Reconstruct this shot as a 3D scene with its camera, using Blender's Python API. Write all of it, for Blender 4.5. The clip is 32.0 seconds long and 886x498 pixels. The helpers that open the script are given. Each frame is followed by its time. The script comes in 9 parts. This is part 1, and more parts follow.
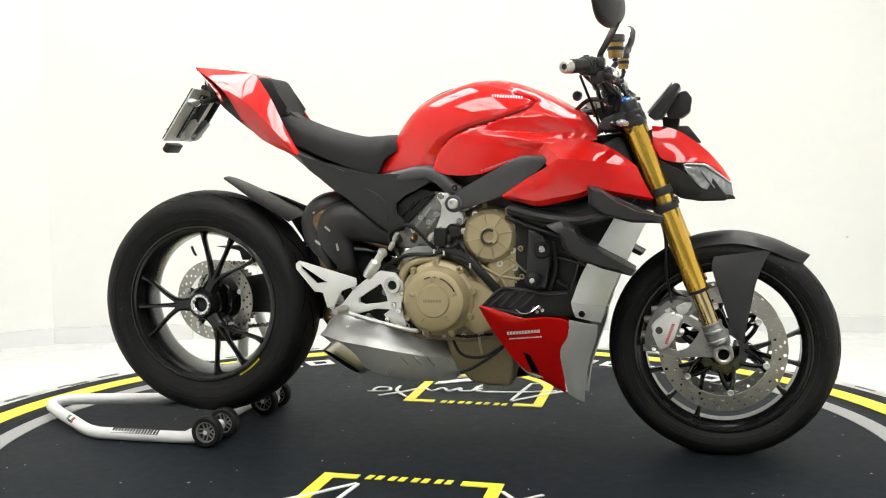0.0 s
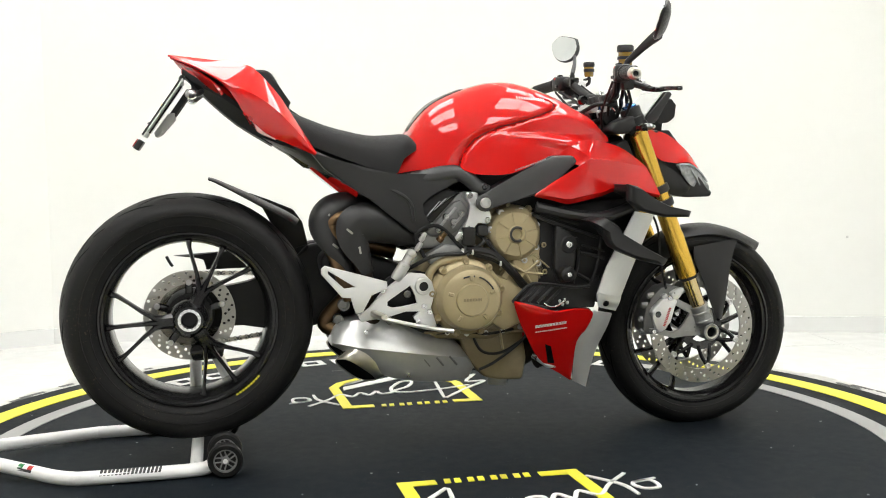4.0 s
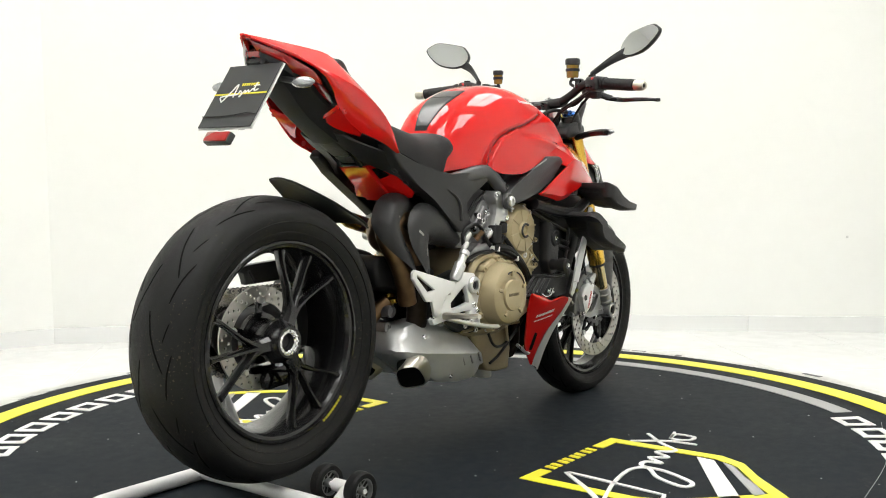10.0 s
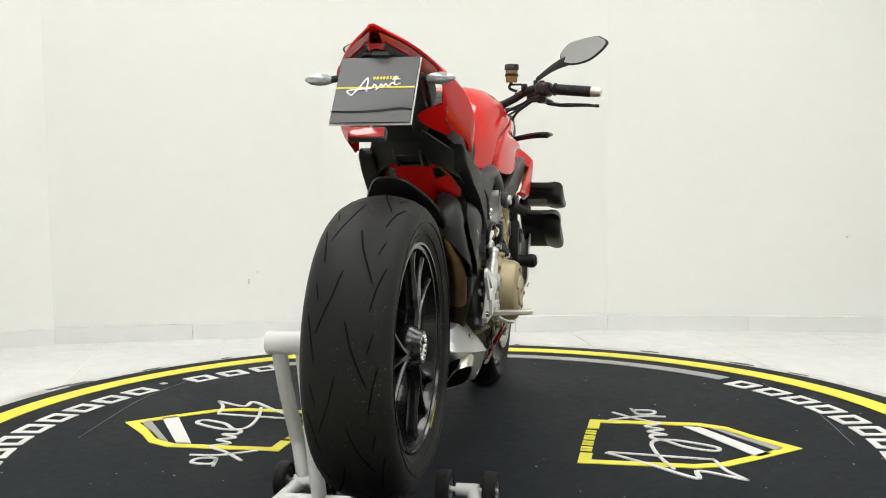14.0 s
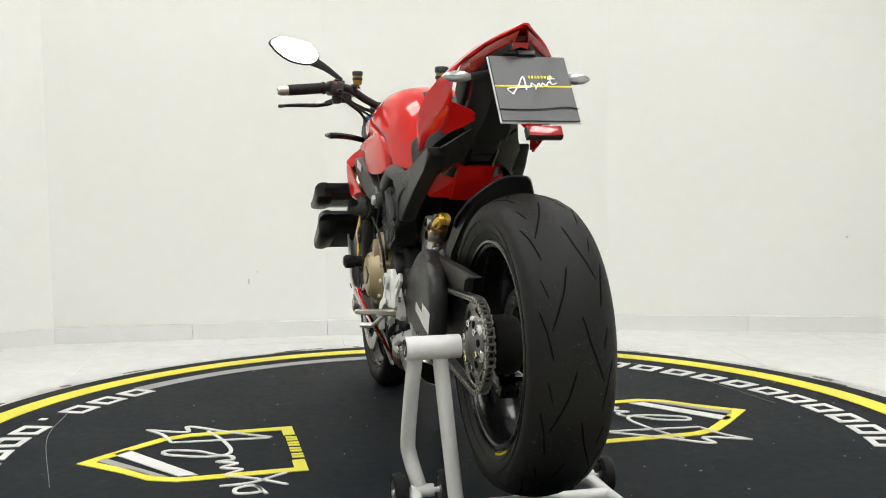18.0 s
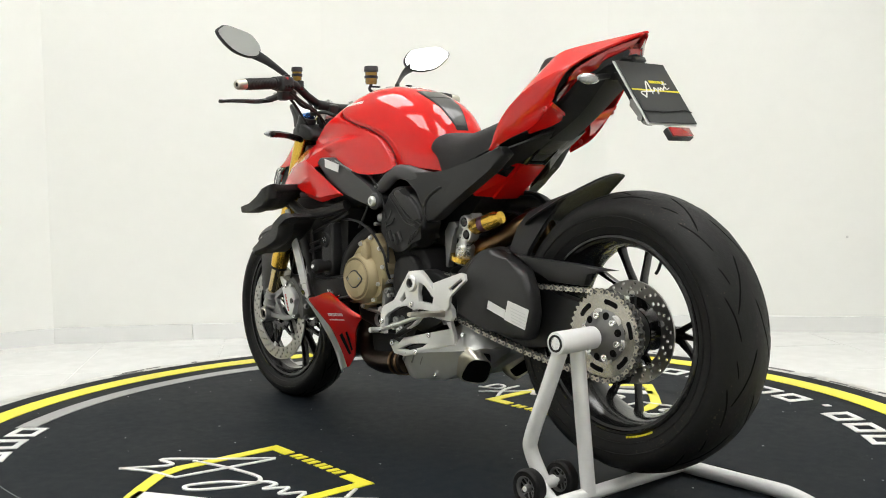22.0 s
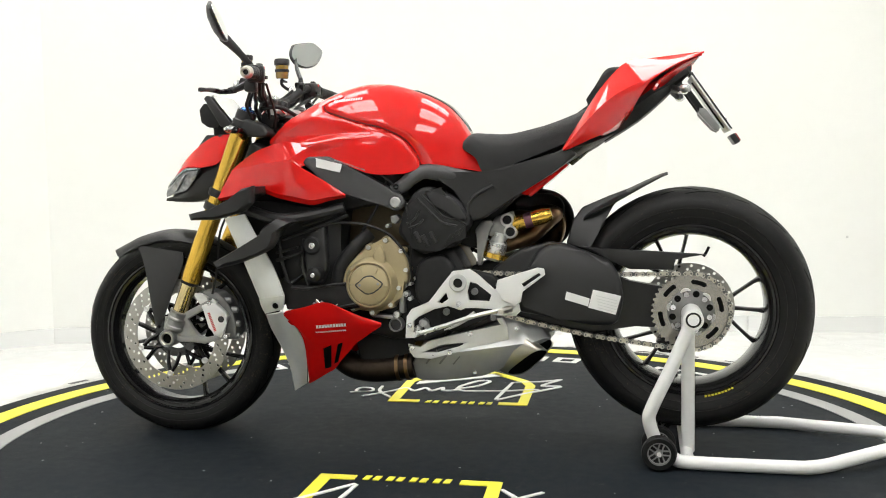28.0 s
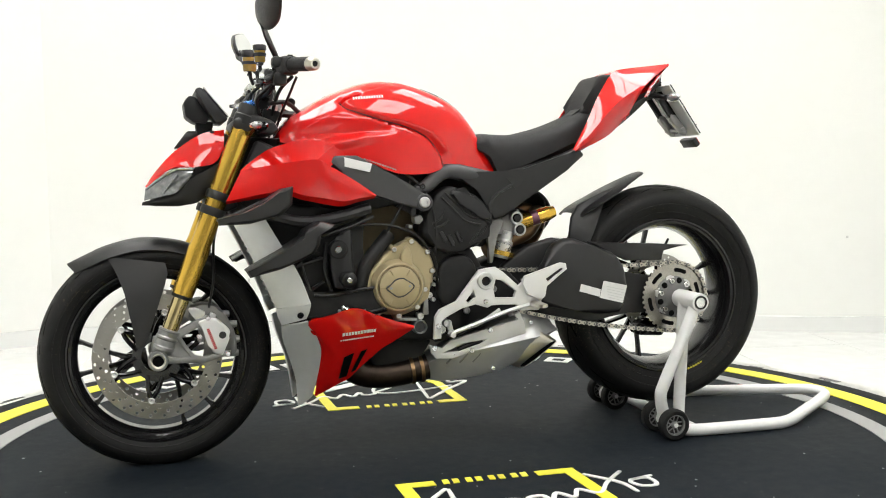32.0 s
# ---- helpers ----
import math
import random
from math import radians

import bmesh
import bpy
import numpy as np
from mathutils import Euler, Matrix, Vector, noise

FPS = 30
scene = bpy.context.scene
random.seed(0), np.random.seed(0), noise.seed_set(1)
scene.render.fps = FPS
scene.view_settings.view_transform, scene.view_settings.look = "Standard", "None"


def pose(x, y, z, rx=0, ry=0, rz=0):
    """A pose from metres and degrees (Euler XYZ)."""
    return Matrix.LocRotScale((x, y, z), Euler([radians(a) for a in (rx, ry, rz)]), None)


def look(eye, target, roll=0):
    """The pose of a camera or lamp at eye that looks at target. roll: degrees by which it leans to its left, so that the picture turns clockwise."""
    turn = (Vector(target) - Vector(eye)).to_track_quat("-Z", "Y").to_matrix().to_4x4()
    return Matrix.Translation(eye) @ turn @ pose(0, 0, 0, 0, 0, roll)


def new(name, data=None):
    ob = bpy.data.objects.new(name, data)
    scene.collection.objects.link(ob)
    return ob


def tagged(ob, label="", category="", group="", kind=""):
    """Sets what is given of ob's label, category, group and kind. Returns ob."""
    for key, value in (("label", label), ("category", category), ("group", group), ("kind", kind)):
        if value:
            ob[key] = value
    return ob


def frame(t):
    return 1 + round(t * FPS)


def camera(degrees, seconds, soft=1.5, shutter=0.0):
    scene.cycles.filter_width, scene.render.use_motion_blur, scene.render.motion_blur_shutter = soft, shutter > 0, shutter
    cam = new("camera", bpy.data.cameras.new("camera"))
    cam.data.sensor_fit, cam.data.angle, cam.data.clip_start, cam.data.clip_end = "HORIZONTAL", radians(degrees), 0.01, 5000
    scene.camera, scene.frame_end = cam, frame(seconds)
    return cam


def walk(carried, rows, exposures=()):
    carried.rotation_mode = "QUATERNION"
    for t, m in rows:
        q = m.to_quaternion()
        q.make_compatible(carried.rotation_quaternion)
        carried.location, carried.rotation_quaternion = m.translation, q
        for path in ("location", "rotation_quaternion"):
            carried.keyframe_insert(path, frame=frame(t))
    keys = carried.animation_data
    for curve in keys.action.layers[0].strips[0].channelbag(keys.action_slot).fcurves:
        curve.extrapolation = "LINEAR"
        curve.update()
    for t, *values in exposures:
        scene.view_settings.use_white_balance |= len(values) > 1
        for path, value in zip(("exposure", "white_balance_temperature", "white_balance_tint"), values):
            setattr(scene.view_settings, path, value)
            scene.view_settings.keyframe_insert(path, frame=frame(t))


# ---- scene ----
from mathutils.bvhtree import BVHTree

# ---- camera ----
cam = camera(46.9, 32.0, soft=1.0)
EYE = Vector((0.0, -2.9246, 0.7786))
AIM = Vector((0.0038, math.cos(radians(4.523)), -math.sin(radians(4.523))))
CAM_POSE = look(EYE, EYE + AIM, -0.65)
EXPOSURES = ((0, 0.0), (7, 0.0), (10, -0.02), (11.5, -0.07), (13, -0.24), (16, -0.37), (19, -0.39), (22, -0.24), (25, -0.10), (28, 0.0), (32, 0.0))
walk(cam, [(0, CAM_POSE), (32, CAM_POSE)], EXPOSURES)


def turn_of(t):
    """Angle of the turntable in degrees: near constant speed with a slight slow wander."""
    u = (t - 16.0) / 16.0
    return -14.04 + 6.5347 * t - 1.0 * u + 1.3 * u ** 3


# ---- world and lights ----
world = bpy.data.worlds.new("world")
scene.world = world
world.use_nodes = True
wn = world.node_tree.nodes
sky = wn.new("ShaderNodeTexSky")
sky.sky_type, sky.sun_disc = "NISHITA", False
sky.sun_elevation, sky.sun_rotation = radians(40), radians(180)
wn["Background"].inputs["Strength"].default_value = 0.08
world.node_tree.links.new(sky.outputs[0], wn["Background"].inputs[0])

PANEL_POWER = 9.5


# ---- materials ----
def material(name, colour, rough=0.5, metal=0.0, coat=0.0, grain=0.0, grain_size=60.0, bump=0.0, bump_size=200.0,
             rough_var=0.0, specular=0.5, coat_ior=1.5, emit=None, emit_strength=0.0, vary=0.0):
    m = bpy.data.materials.new(name)
    m.use_nodes = True
    nt = m.node_tree
    b = nt.nodes["Principled BSDF"]
    b.inputs["Base Color"].default_value = (*colour, 1)
    b.inputs["Roughness"].default_value = rough
    b.inputs["Metallic"].default_value = metal
    b.inputs["Coat Weight"].default_value = coat
    b.inputs["Coat Roughness"].default_value = 0.03
    b.inputs["Coat IOR"].default_value = coat_ior
    b.inputs["Specular IOR Level"].default_value = specular
    tc = nt.nodes.new("ShaderNodeTexCoord")
    if grain or rough_var:
        n1 = nt.nodes.new("ShaderNodeTexNoise")
        n1.inputs["Scale"].default_value, n1.inputs["Detail"].default_value = grain_size, 6
        nt.links.new(tc.outputs["Object"], n1.inputs["Vector"])
        n2 = nt.nodes.new("ShaderNodeTexNoise")
        n2.inputs["Scale"].default_value, n2.inputs["Detail"].default_value = grain_size / 12, 3
        nt.links.new(tc.outputs["Object"], n2.inputs["Vector"])
        mx = nt.nodes.new("ShaderNodeMath")
        mx.operation = "ADD"
        nt.links.new(n1.outputs["Fac"], mx.inputs[0])
        nt.links.new(n2.outputs["Fac"], mx.inputs[1])
        if grain:
            r = nt.nodes.new("ShaderNodeMapRange")
            r.inputs["From Min"].default_value, r.inputs["From Max"].default_value = 0.6, 1.4
            r.inputs["To Min"].default_value, r.inputs["To Max"].default_value = 1 - grain, 1 + grain
            nt.links.new(mx.outputs[0], r.inputs["Value"])
            v = nt.nodes.new("ShaderNodeVectorMath")
            v.operation = "SCALE"
            v.inputs[0].default_value = colour
            nt.links.new(r.outputs[0], v.inputs["Scale"])
            nt.links.new(v.outputs[0], b.inputs["Base Color"])
        if rough_var:
            r = nt.nodes.new("ShaderNodeMapRange")
            r.inputs["From Min"].default_value, r.inputs["From Max"].default_value = 0.6, 1.4
            r.inputs["To Min"].default_value = max(0.02, rough - rough_var)
            r.inputs["To Max"].default_value = min(1.0, rough + rough_var)
            nt.links.new(mx.outputs[0], r.inputs["Value"])
            nt.links.new(r.outputs[0], b.inputs["Roughness"])
    if bump:
        n3 = nt.nodes.new("ShaderNodeTexNoise")
        n3.inputs["Scale"].default_value, n3.inputs["Detail"].default_value = bump_size, 4
        nt.links.new(tc.outputs["Object"], n3.inputs["Vector"])
        bp = nt.nodes.new("ShaderNodeBump")
        bp.inputs["Strength"].default_value, bp.inputs["Distance"].default_value = bump, 0.002
        nt.links.new(n3.outputs["Fac"], bp.inputs["Height"])
        nt.links.new(bp.outputs[0], b.inputs["Normal"])
    if emit:
        b.inputs["Emission Color"].default_value = (*emit, 1)
        b.inputs["Emission Strength"].default_value = emit_strength
    return m


RED = material("red_paint", (0.62, 0.0046, 0.0032), 0.5, coat=1.0, grain=0.02, specular=0.05, coat_ior=1.56)
BLACK = material("black_plastic", (0.0160, 0.0160, 0.0165), 0.40, bump=0.25, bump_size=700, grain=0.15, rough_var=0.08, specular=0.40)
MATT = material("matt_black", (0.0125, 0.0125, 0.0130), 0.5, bump=0.2, bump_size=500, grain=0.2, specular=0.28)
GLOSS = material("gloss_black", (0.006, 0.006, 0.0065), 0.16, coat=0.3, rough_var=0.05, specular=0.4)
DARKGREY = material("dark_grey_paint", (0.050, 0.050, 0.052), 0.40, grain=0.1, rough_var=0.1, bump=0.1, specular=0.45)
FRAMEGREY = material("frame_grey", (0.056, 0.056, 0.058), 0.40, 0.2, grain=0.08, rough_var=0.08, bump=0.15, bump_size=700, specular=0.5)
SEATM = material("seat_vinyl", (0.011, 0.011, 0.0115), 0.6, bump=0.6, bump_size=900, grain=0.15, specular=0.35)
RUBBER = material("tyre_rubber", (0.0085, 0.0085, 0.0085), 0.55, bump=0.35, bump_size=450, grain=0.4, grain_size=90, rough_var=0.12, specular=0.22)
# near-black that paints the shade inside grooves, slots, vents and bores
RECESS_SHADE = material("recess_shade_black", (0.004, 0.004, 0.004), 0.9, specular=0.1)
RIMM = material("rim_black", (0.008, 0.008, 0.0085), 0.26, 0.0, coat=0.30, grain=0.1, specular=0.30)
BRONZE = material("bronze_casting", (0.38, 0.315, 0.185), 0.42, 0.3, grain=0.06, rough_var=0.08, bump=0.2, bump_size=600, specular=0.45)
BRONZE_D = material("dark_bronze_casting", (0.24, 0.195, 0.115), 0.46, 0.35, grain=0.12, rough_var=0.1, bump=0.25, bump_size=500)
SILVER = material("silver_paint", (0.70, 0.71, 0.705), 0.38, 0.35, grain=0.04, rough_var=0.06, specular=0.5)
SILENCER = material("silencer_metal", (0.56, 0.565, 0.555), 0.36, 0.6, grain=0.06, rough_var=0.06)
ALU = material("cast_aluminium", (0.64, 0.64, 0.63), 0.30, 0.75, grain=0.04, rough_var=0.06, bump=0.04, bump_size=500)
ALU_D = material("grey_casting", (0.30, 0.30, 0.295), 0.36, 0.65, grain=0.15, rough_var=0.12, bump=0.25, bump_size=500)
STEEL = material("brushed_steel", (0.60, 0.57, 0.50), 0.36, 1.0, grain=0.08, rough_var=0.10)
DISCM = material("disc_steel", (0.38, 0.37, 0.345), 0.34, 1.0, grain=0.05, grain_size=60, rough_var=0.05)
HEADER = material("dark_heated_steel", (0.050, 0.038, 0.030), 0.45, 1.0, grain=0.4, grain_size=40, rough_var=0.12)
LENS = material("headlight_lens", (0.22, 0.225, 0.23), 0.07, 0.4, coat=1.0, grain=0.6, grain_size=90)
BURNT = material("heated_steel", (0.19, 0.12, 0.065), 0.36, 1.0, grain=0.35, grain_size=40, rough_var=0.12)
CHROME = material("chrome", (0.75, 0.75, 0.75), 0.1, 1.0, rough_var=0.05)
GOLD = material("gold_anodised", (0.72, 0.45, 0.075), 0.24, 0.9, rough_var=0.03)
SLIDER = material("bronze_slider", (0.56, 0.45, 0.24), 0.14, 1.0)
WHITEP = material("white_paint", (0.78, 0.78, 0.77), 0.35, coat=0.3, grain=0.04, rough_var=0.1, bump=0.1)
WHITEPLATE = material("white_anodised", (0.75, 0.75, 0.74), 0.32, 0.35, grain=0.02, rough_var=0.02)
CARBON = material("tank_pad_carbon", (0.016, 0.017, 0.016), 0.34, coat=0.3, grain=0.3, grain_size=200)
CLEAR = material("clear_lens", (0.40, 0.41, 0.42), 0.10, 0.55, coat=1.0, grain=0.35, grain_size=180)
REDLENS = material("red_lens", (0.32, 0.006, 0.005), 0.12, coat=1.0, grain=0.15)
AMBER = material("fluid_amber", (0.24, 0.150, 0.020), 0.10, coat=1.0, grain=0.4, grain_size=60)
PURPLE = material("violet_print", (0.16, 0.07, 0.10), 0.3, 0.7)
HEADC = material("dull_grey_casting", (0.17, 0.17, 0.165), 0.5, 0.4, grain=0.2, rough_var=0.1, bump=0.25, bump_size=500)
BLUE = material("blue_anodised", (0.05, 0.16, 0.45), 0.25, 0.9)
MIRRORG = material("mirror_glass", (0.74, 0.76, 0.77), 0.02, 1.0)
SCREEN = material("screen_glass", (0.55, 0.56, 0.55), 0.08, coat=1.0, grain=0.05)
LABEL = material("label_paper", (0.70, 0.70, 0.69), 0.4, grain=0.05)
PRINT_W = material("white_print", (0.80, 0.80, 0.79), 0.35)
PRINT_R = material("red_print", (0.50, 0.02, 0.02), 0.4)
PRINT_Y = material("yellow_print", (0.74, 0.66, 0.03), 0.5)
PRINT_D = material("dark_print", (0.03, 0.03, 0.03), 0.5)
PRINT_G = material("green_print", (0.02, 0.22, 0.06), 0.5)
PLATEM = material("dark_plate", (0.030, 0.032, 0.033), 0.38, coat=0.12, grain=0.06, rough_var=0.05, specular=0.4)
CHAINM = material("chain_steel", (0.42, 0.40, 0.36), 0.26, 1.0, grain=0.15)
MATM = material("rubber_mat", (0.0039, 0.0070, 0.0107), 0.70, grain=0.25, grain_size=30, rough_var=0.08, bump=0.15, bump_size=800, specular=0.17)
MAT_Y = material("mat_yellow_print", (0.80, 0.74, 0.035), 0.45, grain=0.06, grain_size=20, rough_var=0.1)
MAT_W = material("mat_white_print", (0.74, 0.74, 0.72), 0.5, grain=0.06, grain_size=20, rough_var=0.1)
MAT_G = material("mat_grey_print", (0.33, 0.33, 0.325), 0.5, grain=0.06, grain_size=20, rough_var=0.1)
RIMW = material("worn_platform_paint", (0.52, 0.52, 0.49), 0.5, grain=0.35, grain_size=24, rough_var=0.15, bump=0.3)
# darkened wall colour: the weak light behind the camera is put into it
DIMWALL = material("dimmed_wall", (0.30, 0.30, 0.29), 0.7, grain=0.03, grain_size=14)
WALLM = material("white_wall_paint", (0.84, 0.845, 0.81), 0.65, grain=0.015, grain_size=14, bump=0.08, bump_size=60)
SCUFF = material("wall_scuff_grey", (0.62, 0.62, 0.60), 0.6, grain=0.05)
FLOORM = material("white_gloss_tile", (0.80, 0.805, 0.79), 0.22, grain=0.02, grain_size=12, rough_var=0.06)
GROUT = material("tile_joint", (0.55, 0.55, 0.53), 0.7, grain=0.1)
CEILM = material("white_ceiling", (0.82, 0.82, 0.81), 0.8, grain=0.02)
LAMP = material("lamp_diffuser", (0.9, 0.9, 0.9), 0.4, emit=(1.0, 0.99, 0.965), emit_strength=PANEL_POWER)
CABLE = material("black_cable", (0.006, 0.006, 0.006), 0.45, specular=0.35)


# ---- mesh helpers ----
def speckle(m, colour, size, above):
    """Small specks of dust in another colour over a material."""
    nt = m.node_tree
    bs = nt.nodes["Principled BSDF"]
    src = bs.inputs["Base Color"].links[0].from_socket
    tc = nt.nodes.new("ShaderNodeTexCoord")
    n = nt.nodes.new("ShaderNodeTexNoise")
    n.inputs["Scale"].default_value, n.inputs["Detail"].default_value = size, 2
    big = nt.nodes.new("ShaderNodeTexNoise")
    big.inputs["Scale"].default_value = 9
    add = nt.nodes.new("ShaderNodeMath")
    add.operation = "MULTIPLY_ADD"
    add.inputs[1].default_value = 0.35
    ramp = nt.nodes.new("ShaderNodeMapRange")
    ramp.inputs["From Min"].default_value, ramp.inputs["From Max"].default_value = above, above + 0.03
    mix = nt.nodes.new("ShaderNodeMix")
    mix.data_type = "RGBA"
    nt.links.new(tc.outputs["Object"], n.inputs["Vector"])
    nt.links.new(tc.outputs["Object"], big.inputs["Vector"])
    nt.links.new(big.outputs["Fac"], add.inputs[0])
    nt.links.new(n.outputs["Fac"], add.inputs[2])
    nt.links.new(add.outputs[0], ramp.inputs["Value"])
    nt.links.new(ramp.outputs[0], mix.inputs["Factor"])
    nt.links.new(src, mix.inputs[6])
    mix.inputs[7].default_value = (*colour, 1)
    nt.links.new(mix.outputs[2], bs.inputs["Base Color"])


speckle(RUBBER, (0.050, 0.042, 0.028), 190, 0.865)
speckle(MATM, (0.020, 0.022, 0.023), 45, 0.88)


def part(name, bm, mat, parent, label="", sharp=32.0):
    bmesh.ops.recalc_face_normals(bm, faces=bm.faces)
    lim = radians(sharp)
    for f in bm.faces:
        f.smooth = True
    for e in bm.edges:
        if len(e.link_faces) == 2 and e.calc_face_angle(0.0) > lim:
            e.smooth = False
    me = bpy.data.meshes.new(name)
    bm.to_mesh(me)
    bm.free()
    me.materials.append(mat)
    ob = new(name, me)
    if parent is not None:
        ob.parent = parent
    if label:
        ob["label"] = label
    return ob


def holder(name, label, category, group="", kind=""):
    ob = new(name)
    ob.empty_display_size = 0.1
    return tagged(ob, label, category, group, kind)


def curve_points(pts, per=6, closed=False):
    """Catmull-Rom through the points."""
    p = [Vector(q) for q in pts]
    n = len(p)
    out = []
    for i in range(n if closed else n - 1):
        if closed:
            a, b, c, d = p[i - 1], p[i], p[(i + 1) % n], p[(i + 2) % n]
        else:
            b, c = p[i], p[i + 1]
            a = p[i - 1] if i else b * 2 - c
            d = p[i + 2] if i + 2 < n else c * 2 - b
        for k in range(per):
            t = k / per
            out.append(0.5 * (2 * b + (c - a) * t + (2 * a - 5 * b + 4 * c - d) * t * t + (3 * b - a - 3 * c + d) * t ** 3))
    if not closed:
        out.append(p[-1].copy())
    return out


def spline1(pairs, x):
    """Smooth value at x through (x, value) pairs."""
    xs = [a for a, _ in pairs]
    if x <= xs[0]:
        return pairs[0][1]
    if x >= xs[-1]:
        return pairs[-1][1]
    i = max(k for k in range(len(xs) - 1) if xs[k] <= x)
    b, c = pairs[i], pairs[i + 1]
    a = pairs[i - 1] if i else b
    d = pairs[i + 2] if i + 2 < len(xs) else c
    h = c[0] - b[0]
    t = (x - b[0]) / h
    mb = (c[1] - a[1]) / (c[0] - a[0]) * h
    mc = (d[1] - b[1]) / (d[0] - b[0]) * h
    return (2 * t ** 3 - 3 * t * t + 1) * b[1] + (t ** 3 - 2 * t * t + t) * mb + (3 * t * t - 2 * t ** 3) * c[1] + (t ** 3 - t * t) * mc


def skin(bm, rings, closed_ring=True, caps=True):
    vs = [[bm.verts.new(p) for p in r] for r in rings]
    for a, b in zip(vs, vs[1:]):
        n = len(a)
        for i in range(n if closed_ring else n - 1):
            j = (i + 1) % n
            try:
                bm.faces.new((a[i], a[j], b[j], b[i]))
            except ValueError:
                pass
    if caps and closed_ring:
        bm.faces.new(vs[0])
        bm.faces.new(vs[-1])
    return vs


def tube(bm, pts, r, seg=10, per=6, smooth=True, r_end=None, caps=True):
    path = curve_points(pts, per) if smooth else [Vector(q) for q in pts]
    rings = []
    prev = None
    for i, p in enumerate(path):
        d = (path[min(i + 1, len(path) - 1)] - path[max(i - 1, 0)]).normalized()
        if prev is None:
            ref = Vector((0, 0, 1)) if abs(d.z) < 0.9 else Vector((1, 0, 0))
            u = d.cross(ref).normalized()
        else:
            u = (prev - d * prev.dot(d)).normalized()
        prev = u
        w = d.cross(u)
        rr = r if r_end is None else r + (r_end - r) * i / (len(path) - 1)
        rings.append([p + (u * math.cos(2 * math.pi * k / seg) + w * math.sin(2 * math.pi * k / seg)) * rr for k in range(seg)])
    skin(bm, rings, caps=caps)


def lathe(bm, prof, centre, axis=(0, 1, 0), seg=48, closed=False):
    """prof: (radius, offset along the axis). closed: the profile is a loop."""
    ax = Vector(axis).normalized()
    ref = Vector((0, 0, 1)) if abs(ax.z) < 0.9 else Vector((1, 0, 0))
    u = ax.cross(ref).normalized()
    w = ax.cross(u)
    c = Vector(centre)
    rings = []
    for k in range(seg):
        a = 2 * math.pi * k / seg
        rad = u * math.cos(a) + w * math.sin(a)
        rings.append([c + ax * o + rad * max(r, 0.0002) for r, o in prof])
    vs = [[bm.verts.new(p) for p in r] for r in rings]
    n = len(prof)
    for k in range(seg):
        a, b = vs[k], vs[(k + 1) % seg]
        for i in range(n if closed else n - 1):
            j = (i + 1) % n
            bm.faces.new((a[i], a[j], b[j], b[i]))
    if not closed:
        for i in (0, n - 1):
            if prof[i][0] > 0.0003:
                bm.faces.new([v[i] for v in vs])


def slab(bm, prof, y0, y1, bevel=0.004, segs=2, shift=None):
    """Polygon in x and z, extruded from y0 to y1, edges rounded. shift(x, z) moves y outwards."""
    s = 1 if y1 > y0 else -1
    lo = [bm.verts.new((x, y0, z)) for x, z in prof]
    hi = [bm.verts.new((x, y1, z)) for x, z in prof]
    faces = [bm.faces.new(lo), bm.faces.new(hi[::-1])]
    n = len(prof)
    for i in range(n):
        faces.append(bm.faces.new((lo[i], hi[i], hi[(i + 1) % n], lo[(i + 1) % n])))
    made = set(lo + hi)
    if bevel:
        es = list({e for f in faces for e in f.edges})
        res = bmesh.ops.bevel(bm, geom=es, offset=bevel, offset_type="OFFSET", segments=segs, profile=0.5, affect="EDGES", clamp_overlap=True)
        made = {v for f in res["faces"] for v in f.verts} | {v for v in made if v.is_valid}
    if shift:
        for v in made:
            if v.is_valid:
                v.co.y += s * shift(v.co.x, v.co.z)


def block(bm, centre, size, m=None, bevel=0.003, segs=2):
    res = bmesh.ops.create_cube(bm, size=1.0)
    vs = res["verts"]
    bmesh.ops.scale(bm, vec=size, verts=vs)
    if bevel:
        es = list({e for v in vs for e in v.link_edges})
        r = bmesh.ops.bevel(bm, geom=es, offset=bevel, segments=segs, profile=0.5, affect="EDGES", clamp_overlap=True)
        vs = list({v for f in r["faces"] for v in f.verts})
    if m is not None:
        bmesh.ops.transform(bm, matrix=m, verts=vs)
    bmesh.ops.translate(bm, vec=centre, verts=vs)


